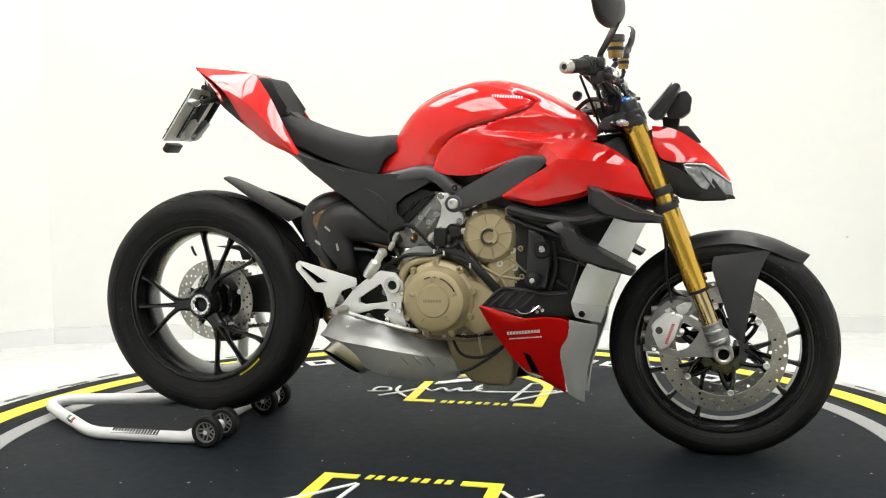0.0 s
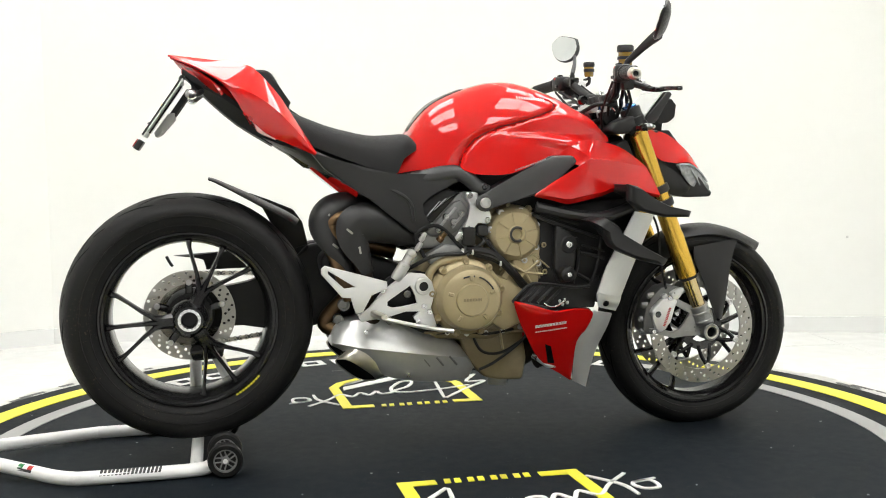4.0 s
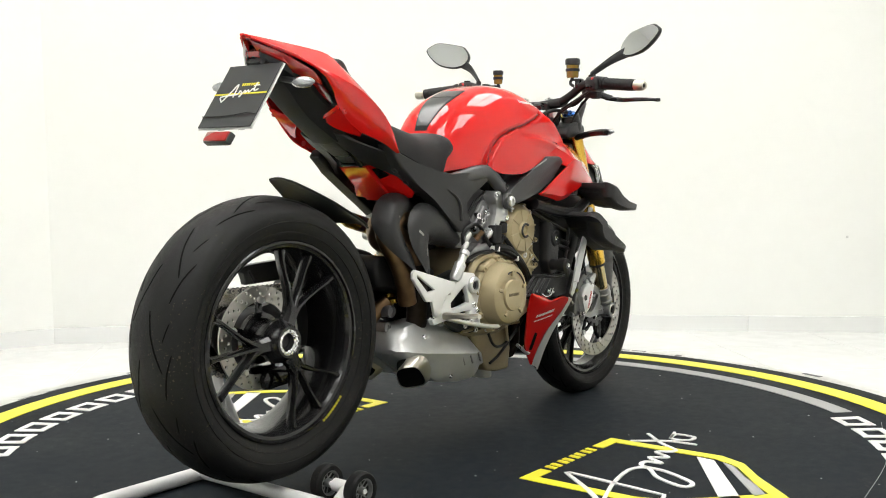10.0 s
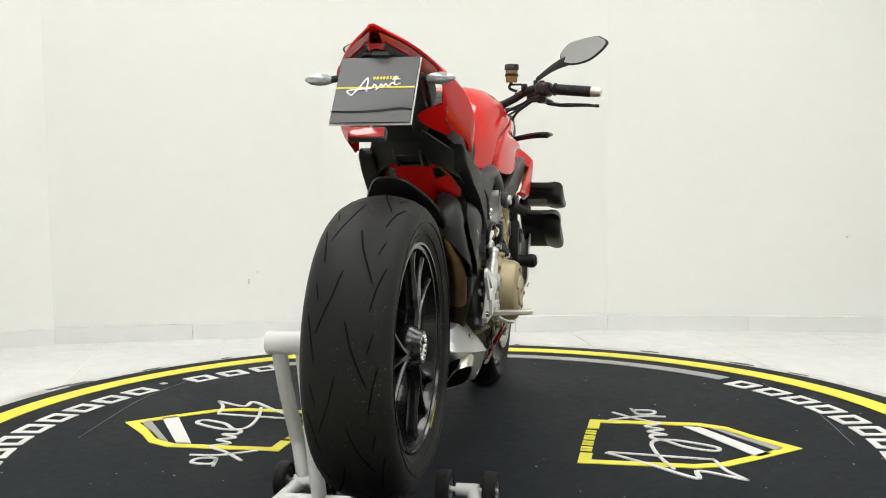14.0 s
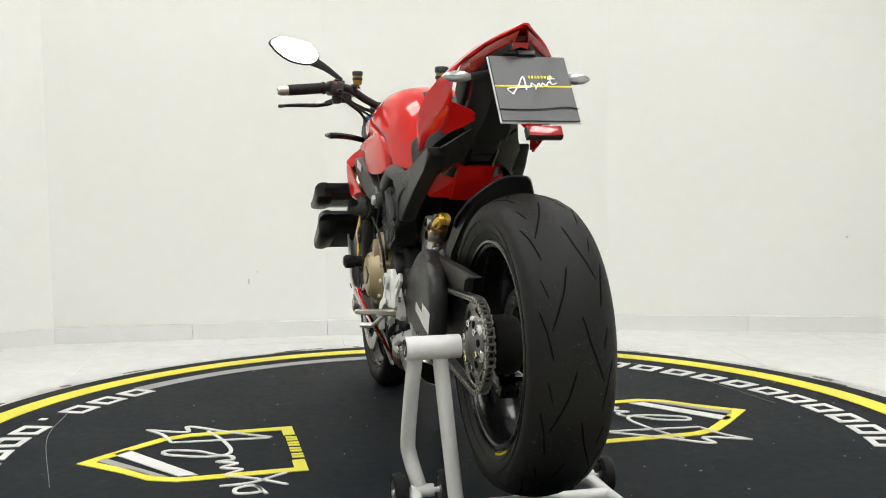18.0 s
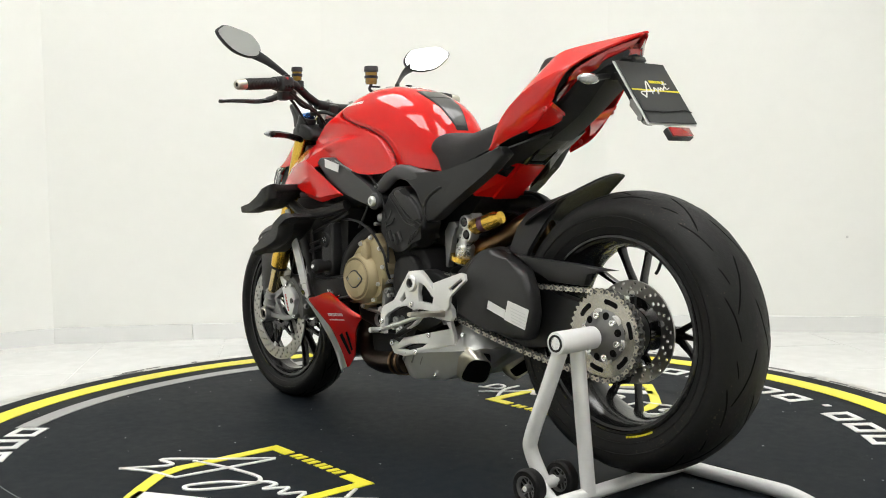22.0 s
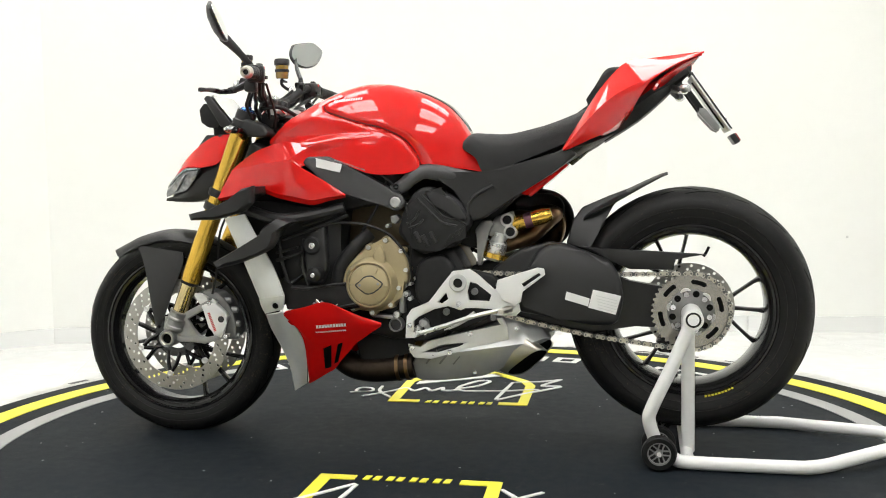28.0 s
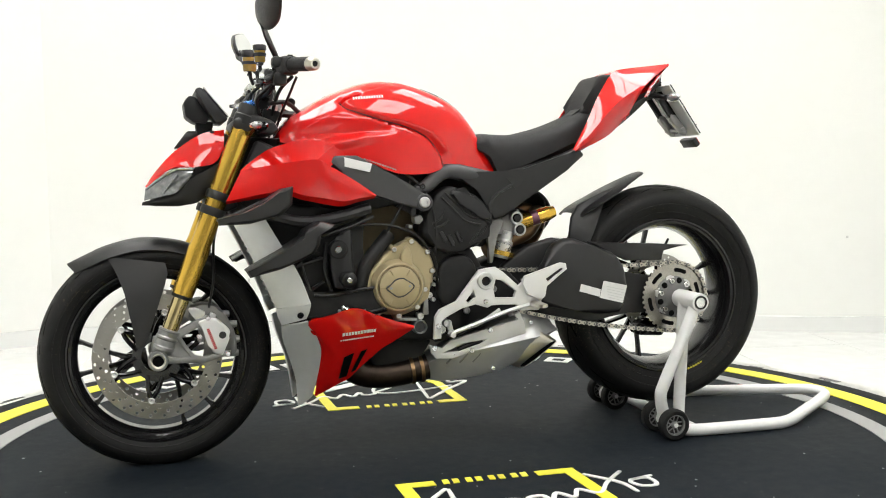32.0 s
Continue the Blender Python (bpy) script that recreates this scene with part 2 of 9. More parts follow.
def shell(bm, rail_a, rail_b, bulge=0.0, thick=0.004, n=6, m=8, side=1, mid=None):
    """A curved panel between two 3D rails (given for positive y), bulged outwards, with thickness. side -1 mirrors it."""
    a, b = curve_points(rail_a, n), curve_points(rail_b, n)
    if len(a) != len(b):
        k = max(len(a), len(b))
        def res(p):
            return [p[int(i * (len(p) - 1) / (k - 1))].lerp(p[min(int(i * (len(p) - 1) / (k - 1)) + 1, len(p) - 1)],
                    i * (len(p) - 1) / (k - 1) % 1) for i in range(k)]
        a, b = res(a), res(b)
    rows = []
    for p, q in zip(a, b):
        row = []
        for j in range(m + 1):
            v = j / m
            r = p.lerp(q, v)
            r.y += bulge * math.sin(math.pi * v)
            row.append(r)
        rows.append(row)
    N, M = len(rows), m + 1
    # normals by finite difference
    def nrm(i, j):
        du = rows[min(i + 1, N - 1)][j] - rows[max(i - 1, 0)][j]
        dv = rows[i][min(j + 1, M - 1)] - rows[i][max(j - 1, 0)]
        k = du.cross(dv)
        if k.length < 1e-9:
            return Vector((0, 1, 0))
        k.normalize()
        return k if k.y > 0 or (abs(k.y) < 0.05 and k.z > 0) else -k
    def put(p):
        return bm.verts.new((p.x, p.y * side, p.z))
    outer = [[put(rows[i][j]) for j in range(M)] for i in range(N)]
    inner = [[put(rows[i][j] - nrm(i, j) * thick) for j in range(M)] for i in range(N)]
    for g in (outer, inner):
        for i in range(N - 1):
            for j in range(M - 1):
                try:
                    bm.faces.new((g[i][j], g[i][j + 1], g[i + 1][j + 1], g[i + 1][j]))
                except ValueError:
                    pass
    rim = [(i, 0) for i in range(N)] + [(N - 1, j) for j in range(1, M)] + [(i, M - 1) for i in range(N - 2, -1, -1)] + [(0, j) for j in range(M - 2, 0, -1)]
    for k in range(len(rim)):
        (i, j), (p, q) = rim[k], rim[(k + 1) % len(rim)]
        try:
            bm.faces.new((outer[i][j], outer[p][q], inner[p][q], inner[i][j]))
        except ValueError:
            pass


def facets(bm, verts, faces, side, thick=0.008, round_by=0.0022):
    """A thin panel of flat faces (points for positive y) with softened creases. side -1 mirrors it."""
    outer = [bm.verts.new((x, y * side, z)) for x, y, z in verts]
    fs = [bm.faces.new([outer[i] for i in f]) for f in faces]
    bmesh.ops.recalc_face_normals(bm, faces=fs)
    rim = [e for f in fs for e in f.edges if len(e.link_faces) == 1]
    made = bmesh.ops.extrude_edge_only(bm, edges=rim)["geom"]
    for v in made:
        if isinstance(v, bmesh.types.BMVert):
            v.co.y -= side * thick
            v.co.z -= 0.3 * thick
    soft = [e for e in {e for f in fs for e in f.edges} if len(e.link_faces) == 2]
    bmesh.ops.bevel(bm, geom=soft, offset=round_by, offset_type="OFFSET", segments=2, profile=0.5, affect="EDGES", clamp_overlap=True)


def holed(bm, outer, holes, y0, y1, bevel=0.002):
    """Polygon in x and z with holes through it, extruded from y0 to y1."""
    edges = []
    for loop in [outer] + holes:
        vs = [bm.verts.new((x, y0, z)) for x, z in loop]
        edges += [bm.edges.new((vs[i], vs[(i + 1) % len(vs)])) for i in range(len(vs))]
    fs = [g for g in bmesh.ops.triangle_fill(bm, use_beauty=True, use_dissolve=False, edges=edges)["geom"] if isinstance(g, bmesh.types.BMFace)]
    res = bmesh.ops.extrude_face_region(bm, geom=fs)["geom"]
    far = {g for g in res if isinstance(g, bmesh.types.BMVert)}
    bmesh.ops.translate(bm, vec=(0, y1 - y0, 0), verts=list(far))
    if bevel:
        rim = [e for v in far for e in v.link_edges if e.other_vert(v) in far and e.calc_face_angle(0.0) > 1.0]
        bmesh.ops.bevel(bm, geom=list(set(rim)), offset=bevel, offset_type="OFFSET", segments=2, profile=0.5, affect="EDGES", clamp_overlap=True)


def sleeve(bm, pts, side=1, flat_by=1.0, seg=20, per=6, caps=True, arc=None):
    """A tube through (x, y, z, radius) points, with y squeezed by flat_by; arc: only a sheet from the first angle to the second, which turns into the third."""
    path = curve_points([p[:3] for p in pts], per)
    rad = curve_points([(p[3], 0, 0) for p in pts], per)
    rings = []
    for i, p in enumerate(path):
        d = path[min(i + 1, len(path) - 1)] - path[max(i - 1, 0)]
        d = Vector((d.x, 0, d.z)).normalized()
        u = Vector((-d.z, 0, d.x))
        r = max(0.002, rad[i].x)
        def at_angle(a, rr):
            return Vector((p.x, side * p.y, p.z)) + u * rr * math.cos(a) + Vector((0, side * flat_by * rr * math.sin(a), 0))
        if arc:
            last = arc[1] + (arc[2] - arc[1]) * max(0.0, 2.0 * i / (len(path) - 1) - 1.0)
            turns = [radians(arc[0] + (last - arc[0]) * k / seg) for k in range(seg + 1)]
            rings.append([at_angle(a, r) for a in turns] + [at_angle(a, r - 0.004) for a in reversed(turns)])
        else:
            rings.append([at_angle(2 * math.pi * k / seg, r) for k in range(seg)])
    skin(bm, rings, caps=caps)


def bars(bm, origin, along, up, n, cell, height, fill=0.62, lean=0.0):
    """Unreadable or brand writing as plain bars: n upright strokes pairs of given cell width."""
    o, a, u = Vector(origin), Vector(along).normalized(), Vector(up).normalized()
    nrm = a.cross(u).normalized() * 0.0006
    for i in range(n):
        for k, (x0, x1) in enumerate(((0.08, 0.40), (0.55, 0.88))):
            p0 = o + a * cell * (i + x0)
            p1 = o + a * cell * (i + x1)
            top = u * height + a * lean * height
            vs = [p0, p1, p1 + top, p0 + top]
            lo = [bm.verts.new(v - nrm) for v in vs]
            hi = [bm.verts.new(v + nrm) for v in vs]
            bm.faces.new(hi)
            bm.faces.new(lo[::-1])
            for q in range(4):
                bm.faces.new((lo[q], lo[(q + 1) % 4], hi[(q + 1) % 4], hi[q]))


def bolt(bm, centre, r, h, axis=(0, 1, 0), hole=0.5):
    lathe(bm, [(0.0, h * 0.45), (r * hole, h * 0.45), (r * hole, h), (r * 0.85, h), (r, h * 0.8), (r, 0.0)], centre, axis, 16)


B = bmesh.new


def each(name, mat, parent, items, build, label=""):
    """One small part for every item."""
    for it in items:
        bm = B()
        build(bm, it)
        part(name, bm, mat, parent, label)


def surface(ob):
    """A tree to find points of a part's skin."""
    return BVHTree.FromPolygons([v.co for v in ob.data.vertices], [tuple(p.vertices) for p in ob.data.polygons])


def press(bm, tree, side, polys, lift=0.0012):
    """Lays flat x-z shapes on a part's flank."""
    for poly in polys:
        vs = []
        for x, z in poly:
            hit = tree.ray_cast(Vector((x, side * 0.6, z)), Vector((0, -side, 0)))[0]
            if hit is None:
                break
            vs.append(hit + Vector((0, side * lift, 0)))
        if len(vs) == len(poly):
            bm.faces.new([bm.verts.new(v) for v in vs])


def letter_bars(x0, x1, z0, z1, n, h, fill=0.36):
    """n letters as pairs of upright bars along a sloping line."""
    out = []
    for i in range(n):
        for f in (0.10, 0.52):
            a = x0 + (x1 - x0) * (i + f) / n
            c = x0 + (x1 - x0) * (i + f + fill) / n
            za, zc = z0 + (z1 - z0) * (i + f) / n, z0 + (z1 - z0) * (i + f + fill) / n
            out.append([(a, za), (c, zc), (c, zc + h), (a, za + h)])
    return out


# ---- room ----
FLOOR_Z = -0.10
room_pts = [(-3.6, 1.15), (-1.98, 2.27), (-0.6, 2.45), (0.9, 2.52), (2.35, 2.32), (3.6, 1.7), (3.6, -6.5), (-3.6, -6.5)]
CEIL_Z = 3.1


def wall_piece(name, a, b, mat, label):
    a, b = Vector((*a, 0)), Vector((*b, 0))
    d = (b - a).normalized()
    out = Vector((-d.y, d.x, 0)) * 0.15
    bm = B()
    q = [a, b, b + out, a + out]
    lo = [bm.verts.new((v.x, v.y, FLOOR_Z)) for v in q]
    hi = [bm.verts.new((v.x, v.y, CEIL_Z)) for v in q]
    bm.faces.new(lo)
    bm.faces.new(hi[::-1])
    for i in range(4):
        bm.faces.new((lo[i], lo[(i + 1) % 4], hi[(i + 1) % 4], hi[i]))
    return tagged(part(name, bm, mat, None), label, "wall", kind="structure")


names = ["wall_left_return", "wall_north_a", "wall_north_b", "wall_north_c", "wall_right_return", "wall_east", "wall_south", "wall_west"]
for i, nm in enumerate(names):
    # the unseen south wall is coloured darker to dim what the bike reflects
    far = nm in ("wall_south",)
    wall_piece(nm, room_pts[i], room_pts[(i + 1) % 8], DIMWALL if far else WALLM, "unseen rear wall of the studio, darkened for its dim light" if far else "plain white painted studio wall")

bm = B()
lo = [bm.verts.new((x * 1.05, y * 1.05, FLOOR_Z - 0.1)) for x, y in room_pts]
hi = [bm.verts.new((x * 1.05, y * 1.05, FLOOR_Z)) for x, y in room_pts]
bm.faces.new(lo)
bm.faces.new(hi[::-1])
for i in range(8):
    bm.faces.new((lo[i], lo[(i + 1) % 8], hi[(i + 1) % 8], hi[i]))
floor = tagged(part("floor", bm, GROUT, None), "glossy white tiled studio floor", "floor", kind="structure")

bm = B()
lo = [bm.verts.new((x * 1.05, y * 1.05, CEIL_Z)) for x, y in room_pts]
hi = [bm.verts.new((x * 1.05, y * 1.05, CEIL_Z + 0.1)) for x, y in room_pts]
bm.faces.new(lo)
bm.faces.new(hi[::-1])
for i in range(8):
    bm.faces.new((lo[i], lo[(i + 1) % 8], hi[(i + 1) % 8], hi[i]))
tagged(part("ceiling", bm, CEILM, None), "plain white ceiling", "ceiling", kind="structure")

# skirting tiles along the visible walls
SKIRT_H = 0.085
skirting = holder("baseboard", "white glazed skirting tiles along the wall", "baseboard", kind="structure")
for i in range(5):
    a, b = Vector((*room_pts[i], 0)), Vector((*room_pts[i + 1], 0))
    d = (b - a).normalized()
    length = (b - a).length
    inward = Vector((d.y, -d.x, 0))
    count = max(2, round(length / 0.6))
    ang = math.atan2(d.y, d.x)
    for k in range(count):
        c = a + d * length * (k + 0.5) / count + inward * 0.006
        bm = B()
        block(bm, (c.x, c.y, FLOOR_Z + SKIRT_H / 2), (length / count - 0.003, 0.012, SKIRT_H), Matrix.Rotation(ang, 4, "Z"), 0.002, 1)
        part("skirting_tile", bm, FLOORM, skirting)

# ceiling lamps: square fields of four panels
LAMPS = [(x, y) for y in (0.7, -1.3, -3.4) for x in (-1.15, 1.15)]
for x, y in LAMPS:
    lamp = holder("ceiling_light", "recessed white ceiling light with four glowing square panels", "ceiling light", "ceiling lights")
    bm = B()
    block(bm, (x, y, CEIL_Z - 0.012), (1.28, 1.28, 0.024), None, 0.004, 1)
    part("frame", bm, WHITEP, lamp)
    for ex, ey in ((-1, -1), (1, -1), (1, 1), (-1, 1)):
        bm = B()
        block(bm, (x + ex * 0.308, y + ey * 0.308, CEIL_Z - 0.026), (0.575, 0.575, 0.006), None, 0.001, 1)
        part("diffuser", bm, LAMP, lamp, "glowing opal diffuser panel")


# ---- turntable ----
table = holder("turntable", "round rotating display platform with a black printed rubber mat", "turntable")


def ring(bm, r0, r1, z0, z1, a0=0.0, a1=360.0, seg=160):
    full = a1 - a0 >= 360
    n = max(4, int(seg * (a1 - a0) / 360))
    rows = []
    for k in range(n if full else n + 1):
        a = radians(a0 + (a1 - a0) * k / n)
        c, s = math.cos(a), math.sin(a)
        rows.append([bm.verts.new((r * c, r * s, z)) for r, z in ((r0, z0), (r1, z0), (r1, z1), (r0, z1))])
    m = len(rows)
    for k in range(m if full else m - 1):
        a, b = rows[k], rows[(k + 1) % m]
        for i in range(4):
            j = (i + 1) % 4
            bm.faces.new((a[i], a[j], b[j], b[i]))
    if not full:
        bm.faces.new(rows[0])
        bm.faces.new(rows[-1])


bm = B()
lathe(bm, [(0.0, FLOOR_Z + 0.004), (1.60, FLOOR_Z + 0.004), (1.622, FLOOR_Z + 0.02), (1.625, -0.012), (1.618, -0.004), (0.0, -0.004)], (0, 0, 0), (0, 0, 1), 160)
part("platform", bm, RIMW, table, "worn white painted platform rim")
bm = B()
lathe(bm, [(0.0, -0.003), (1.545, -0.003), (1.548, -0.001), (1.545, 0.0), (0.0, 0.0)], (0, 0, 0), (0, 0, 1), 160)
part("mat", bm, MATM, table, "black rubber mat with scuffs")
bm = B()
ring(bm, 1.394, 1.471, 0.0, 0.0022)
part("yellow_ring", bm, MAT_Y, table)
for a0, a1 in ((-41.5, 44.0), (138.5, 224.0)):
    bm = B()
    ring(bm, 1.250, 1.312, 0.0, 0.0022, a0, a1)
    part("grey_arc", bm, MAT_G, table)


def flat(bm, pts, z0=0.0, z1=0.0022):
    lo = [bm.verts.new((x, y, z0)) for x, y in pts]
    hi = [bm.verts.new((x, y, z1)) for x, y in pts]
    bm.faces.new(lo[::-1])
    bm.faces.new(hi)
    n = len(pts)
    for i in range(n):
        bm.faces.new((lo[i], lo[(i + 1) % n], hi[(i + 1) % n], hi[i]))


def stroke(bm, pts, w, z=0.003, per=6, taper=True):
    """A flat ribbon along a path on the mat."""
    path = curve_points([(x, y, 0) for x, y in pts], per)
    rows = []
    n = len(path)
    for i, p in enumerate(path):
        d = path[min(i + 1, n - 1)] - path[max(i - 1, 0)]
        d = d.normalized() if d.length > 1e-9 else Vector((1, 0, 0))
        u = Vector((-d.y, d.x, 0)) * w * 0.5 * (0.75 + 0.25 * math.sin(math.pi * i / (n - 1)) if taper else 1)
        rows.append([(p.x - u.x, p.y - u.y, 0.0), (p.x + u.x, p.y + u.y, 0.0), (p.x + u.x, p.y + u.y, z), (p.x - u.x, p.y - u.y, z)])
    skin(bm, rows)


def side_turn(pts, s):
    """The second badge lies opposite the first, turned half round."""
    return pts if s > 0 else [(0.028 - x, -y) for x, y in pts]


for s in (1, -1):
    # shield outline: two open corners and the pointed body
    w = 0.034
    bm = B()
    left = [(-0.108, -0.428), (-0.188, -0.428), (-0.184, -0.715), (-0.156, -0.788), (-0.085, -0.864), (0.036, -0.982), (0.145, -0.872), (0.226, -0.806), (0.258, -0.738), (0.248, -0.428), (0.160, -0.428)]
    inner_edge, outer_edge = [], []
    for i, q in enumerate(left):
        q = Vector(q)
        d0 = (q - Vector(left[i - 1])).normalized() if i else None
        d1 = (Vector(left[i + 1]) - q).normalized() if i < len(left) - 1 else None
        d0, d1 = d0 or d1, d1 or d0
        n0, n1 = Vector((-d0.y, d0.x)), Vector((-d1.y, d1.x))
        m = (n0 + n1).normalized()
        m *= w / 2 / m.dot(n0)
        inner_edge.append(tuple(q + m))
        outer_edge.append(tuple(q - m))
    flat(bm, side_turn(outer_edge + inner_edge[::-1], s))
    part("badge_outline", bm, MAT_Y, table)
    bm = B()
    flat(bm, side_turn([(0.228, -0.690), (0.225, -0.740), (-0.035, -0.918), (-0.068, -0.880)], s))
    part("badge_stripe", bm, MAT_W, table)
    bm = B()
    flat(bm, side_turn([(0.222, -0.765), (0.200, -0.815), (0.030, -0.952), (0.000, -0.938)], s))
    part("badge_stripe", bm, MAT_G, table)
    # small word between the corners as plain bars
    for i in range(4):
        x = -0.088 + i * 0.060
        bm = B()
        for q in (0.0, 0.026):
            flat(bm, side_turn([(x + q, -0.441), (x + q + 0.016, -0.441), (x + q + 0.019, -0.409), (x + q + 0.003, -0.409)], s))
        part("badge_bar", bm, MAT_Y, table)
    # handwriting flourish as plain strokes
    bm = B()
    for pts, wd in (([(-0.095, -0.48), (-0.19, -0.60), (-0.29, -0.715), (-0.225, -0.722), (-0.285, -0.840)], 0.014),
                    ([(-0.285, -0.838), (-0.21, -0.79), (-0.12, -0.765)], 0.012),
                    ([(-0.09, -0.485), (-0.10, -0.60), (-0.115, -0.765)], 0.012),
                    ([(-0.22, -0.66), (-0.10, -0.62), (0.02, -0.60), (0.06, -0.63), (0.0, -0.69), (-0.03, -0.77), (0.01, -0.775), (0.06, -0.68), (0.07, -0.61), (0.11, -0.60), (0.12, -0.64),
                      (0.15, -0.59), (0.18, -0.63), (0.21, -0.58), (0.25, -0.62), (0.30, -0.55), (0.37, -0.475)], 0.013),
                    ([(0.27, -0.47), (0.33, -0.56), (0.34, -0.64)], 0.012),
                    ([(0.36, -0.55), (0.41, -0.545), (0.41, -0.60), (0.37, -0.60), (0.36, -0.555), (0.43, -0.53)], 0.011)):
        stroke(bm, side_turn(pts, s), wd)
    part("badge_flourish", bm, MAT_W, table)
    # address round the edge as plain bars, one block of bars a letter
    for i in range(15):
        a0 = (-43.5 - i * 6.25) if s > 0 else (136.5 - i * 6.25)
        bm = B()
        if i == 11:
            ring(bm, 1.275, 1.297, 0.0, 0.0022, a0 - 3.4, a0 - 2.4, 1400)
        else:
            for f0, f1, r0, r1 in ((0.12, 0.30, 1.205, 1.297), (0.68, 0.86, 1.205, 1.297), (0.30, 0.68, 1.205, 1.225), (0.30, 0.68, 1.277, 1.297)):
                ring(bm, r0, r1, 0.0, 0.0022, a0 - 6.25 * f1, a0 - 6.25 * f0, 1400)
        part("letter_bar", bm, MAT_W, table)
# chips and specks of dirt on the mat
rng = random.Random(4)
bm = B()
for i in range(110):
    a, r = rng.uniform(0, 2 * math.pi), 1.5 * math.sqrt(rng.random())
    q = rng.uniform(0.0012, 0.0035)
    x, y = r * math.cos(a), r * math.sin(a)
    flat(bm, [(x + q * math.cos(k * 1.257 + a) * rng.uniform(0.6, 1.3), y + q * math.sin(k * 1.257 + a) * rng.uniform(0.6, 1.3)) for k in range(5)], 0.0, 0.0006)
ob = part("dirt_specks", bm, MAT_G, table)
ob["kind"] = "stuff"
for pts in ([(0.1, -1.15), (0.5, -1.10), (0.9, -0.98)], [(-0.2, 1.05), (0.3, 1.12), (0.6, 1.1)]):
    bm = B()
    stroke(bm, pts, 0.0014, 0.0005, 10)
    part("scuff_line", bm, MAT_G, table)
# chipped flakes on the rim
bm = B()
for i in range(46):
    a = rng.uniform(0, 360)
    r0 = rng.uniform(1.552, 1.596)
    ring(bm, r0, r0 + rng.uniform(0.006, 0.022), -0.004, -0.003, a, a + rng.uniform(0.4, 4.0), 720)
ob = part("rim_chips", bm, DARKGREY, table)
ob["kind"] = "stuff"


# ---- motorcycle ----
bike = holder("motorcycle", "red naked sport motorcycle with gold fork and bronze engine covers", "motorcycle")
LEAN = Matrix.Translation((0, -0.0017, 0)) @ Matrix.Rotation(radians(0.5), 4, "Z") @ Matrix.Rotation(radians(0.69), 4, "X")
RW, FW = Vector((-0.700, -0.014, 0.388)), Vector((0.787, 0, 0.294))


def wheel(centre, tyre_prof, rim_w, rim_r, hub_y, spoke_y, a_first, tag, hub_r, spin_label):
    """Forged rim with three arms that fork into three spokes each; tyre as a sub-part."""
    bm = B()
    w = rim_w
    lathe(bm, [(rim_r + 0.006, -w + 0.001), (rim_r + 0.006, -w + 0.010), (rim_r - 0.004, -w + 0.016), (rim_r - 0.016, -w * 0.45), (rim_r - 0.018, w * 0.45), (rim_r - 0.004, w - 0.016),
               (rim_r + 0.006, w - 0.010), (rim_r + 0.006, w - 0.001), (rim_r + 0.003, w + 0.002), (rim_r - 0.002, w + 0.002), (rim_r - 0.004, w - 0.004), (rim_r - 0.011, w - 0.006), (rim_r - 0.014, w - 0.012), (rim_r - 0.018, w - 0.020), (rim_r - 0.026, w * 0.42), (rim_r - 0.025, -w * 0.42), (rim_r - 0.018, -w + 0.020), (rim_r - 0.014, -w + 0.012), (rim_r - 0.011, -w + 0.006), (rim_r - 0.004, -w + 0.004), (rim_r - 0.002, -w - 0.002), (rim_r + 0.003, -w - 0.002)],
          centre, (0, 1, 0), 96, True)
    rim = part(tag, bm, RIMM, bike, spin_label)
    bm = B()
    lathe(bm, tyre_prof, centre, (0, 1, 0), 120, True)
    part("tyre", bm, RUBBER, rim, "black road tyre with worn tread")
    for k in range(3):
        base = a_first + 120 * k
        bm = B()
        for off in (-25, 0, 25):
            def pt(r, a, y):
                return Vector((centre.x + r * math.cos(a), centre.y + y, centre.z + r * math.sin(a)))
            rings = []
            for r, f, y, hw, hy in ((hub_r * 0.8, 0.10, hub_y, 0.020, 0.016), (hub_r + 0.024, 0.16, hub_y, 0.0125, 0.015), (hub_r + 0.046, 0.34, hub_y * 0.8 + spoke_y * 0.2, 0.0076, 0.014),
                                    (hub_r + 0.078, 0.62, (hub_y + spoke_y) / 2, 0.0058, 0.013), (rim_r - 0.066, 0.87, spoke_y, 0.0050, 0.012), (rim_r - 0.036, 0.98, spoke_y, 0.0056, 0.013), (rim_r - 0.018, 1.0, spoke_y, 0.0085, 0.015)):
                a = radians(base + off * f)
                t = Vector((-math.sin(a), 0, math.cos(a)))
                c = pt(r, a, y)
                yy = Vector((0, 1, 0))
                rings.append([c + t * hw * p + yy * hy * q for p, q in ((-1, -0.5), (-0.45, -1), (0.45, -1), (1, -0.5), (1, 0.6), (0.6, 1), (-0.6, 1), (-1, 0.6))])
            skin(bm, rings)
        part("spoke_arm", bm, RIMM, rim)
    return rim


# rear wheel
def sym(prof):
    return prof + [(r, -y) for r, y in reversed(prof) if abs(y) > 1e-6]


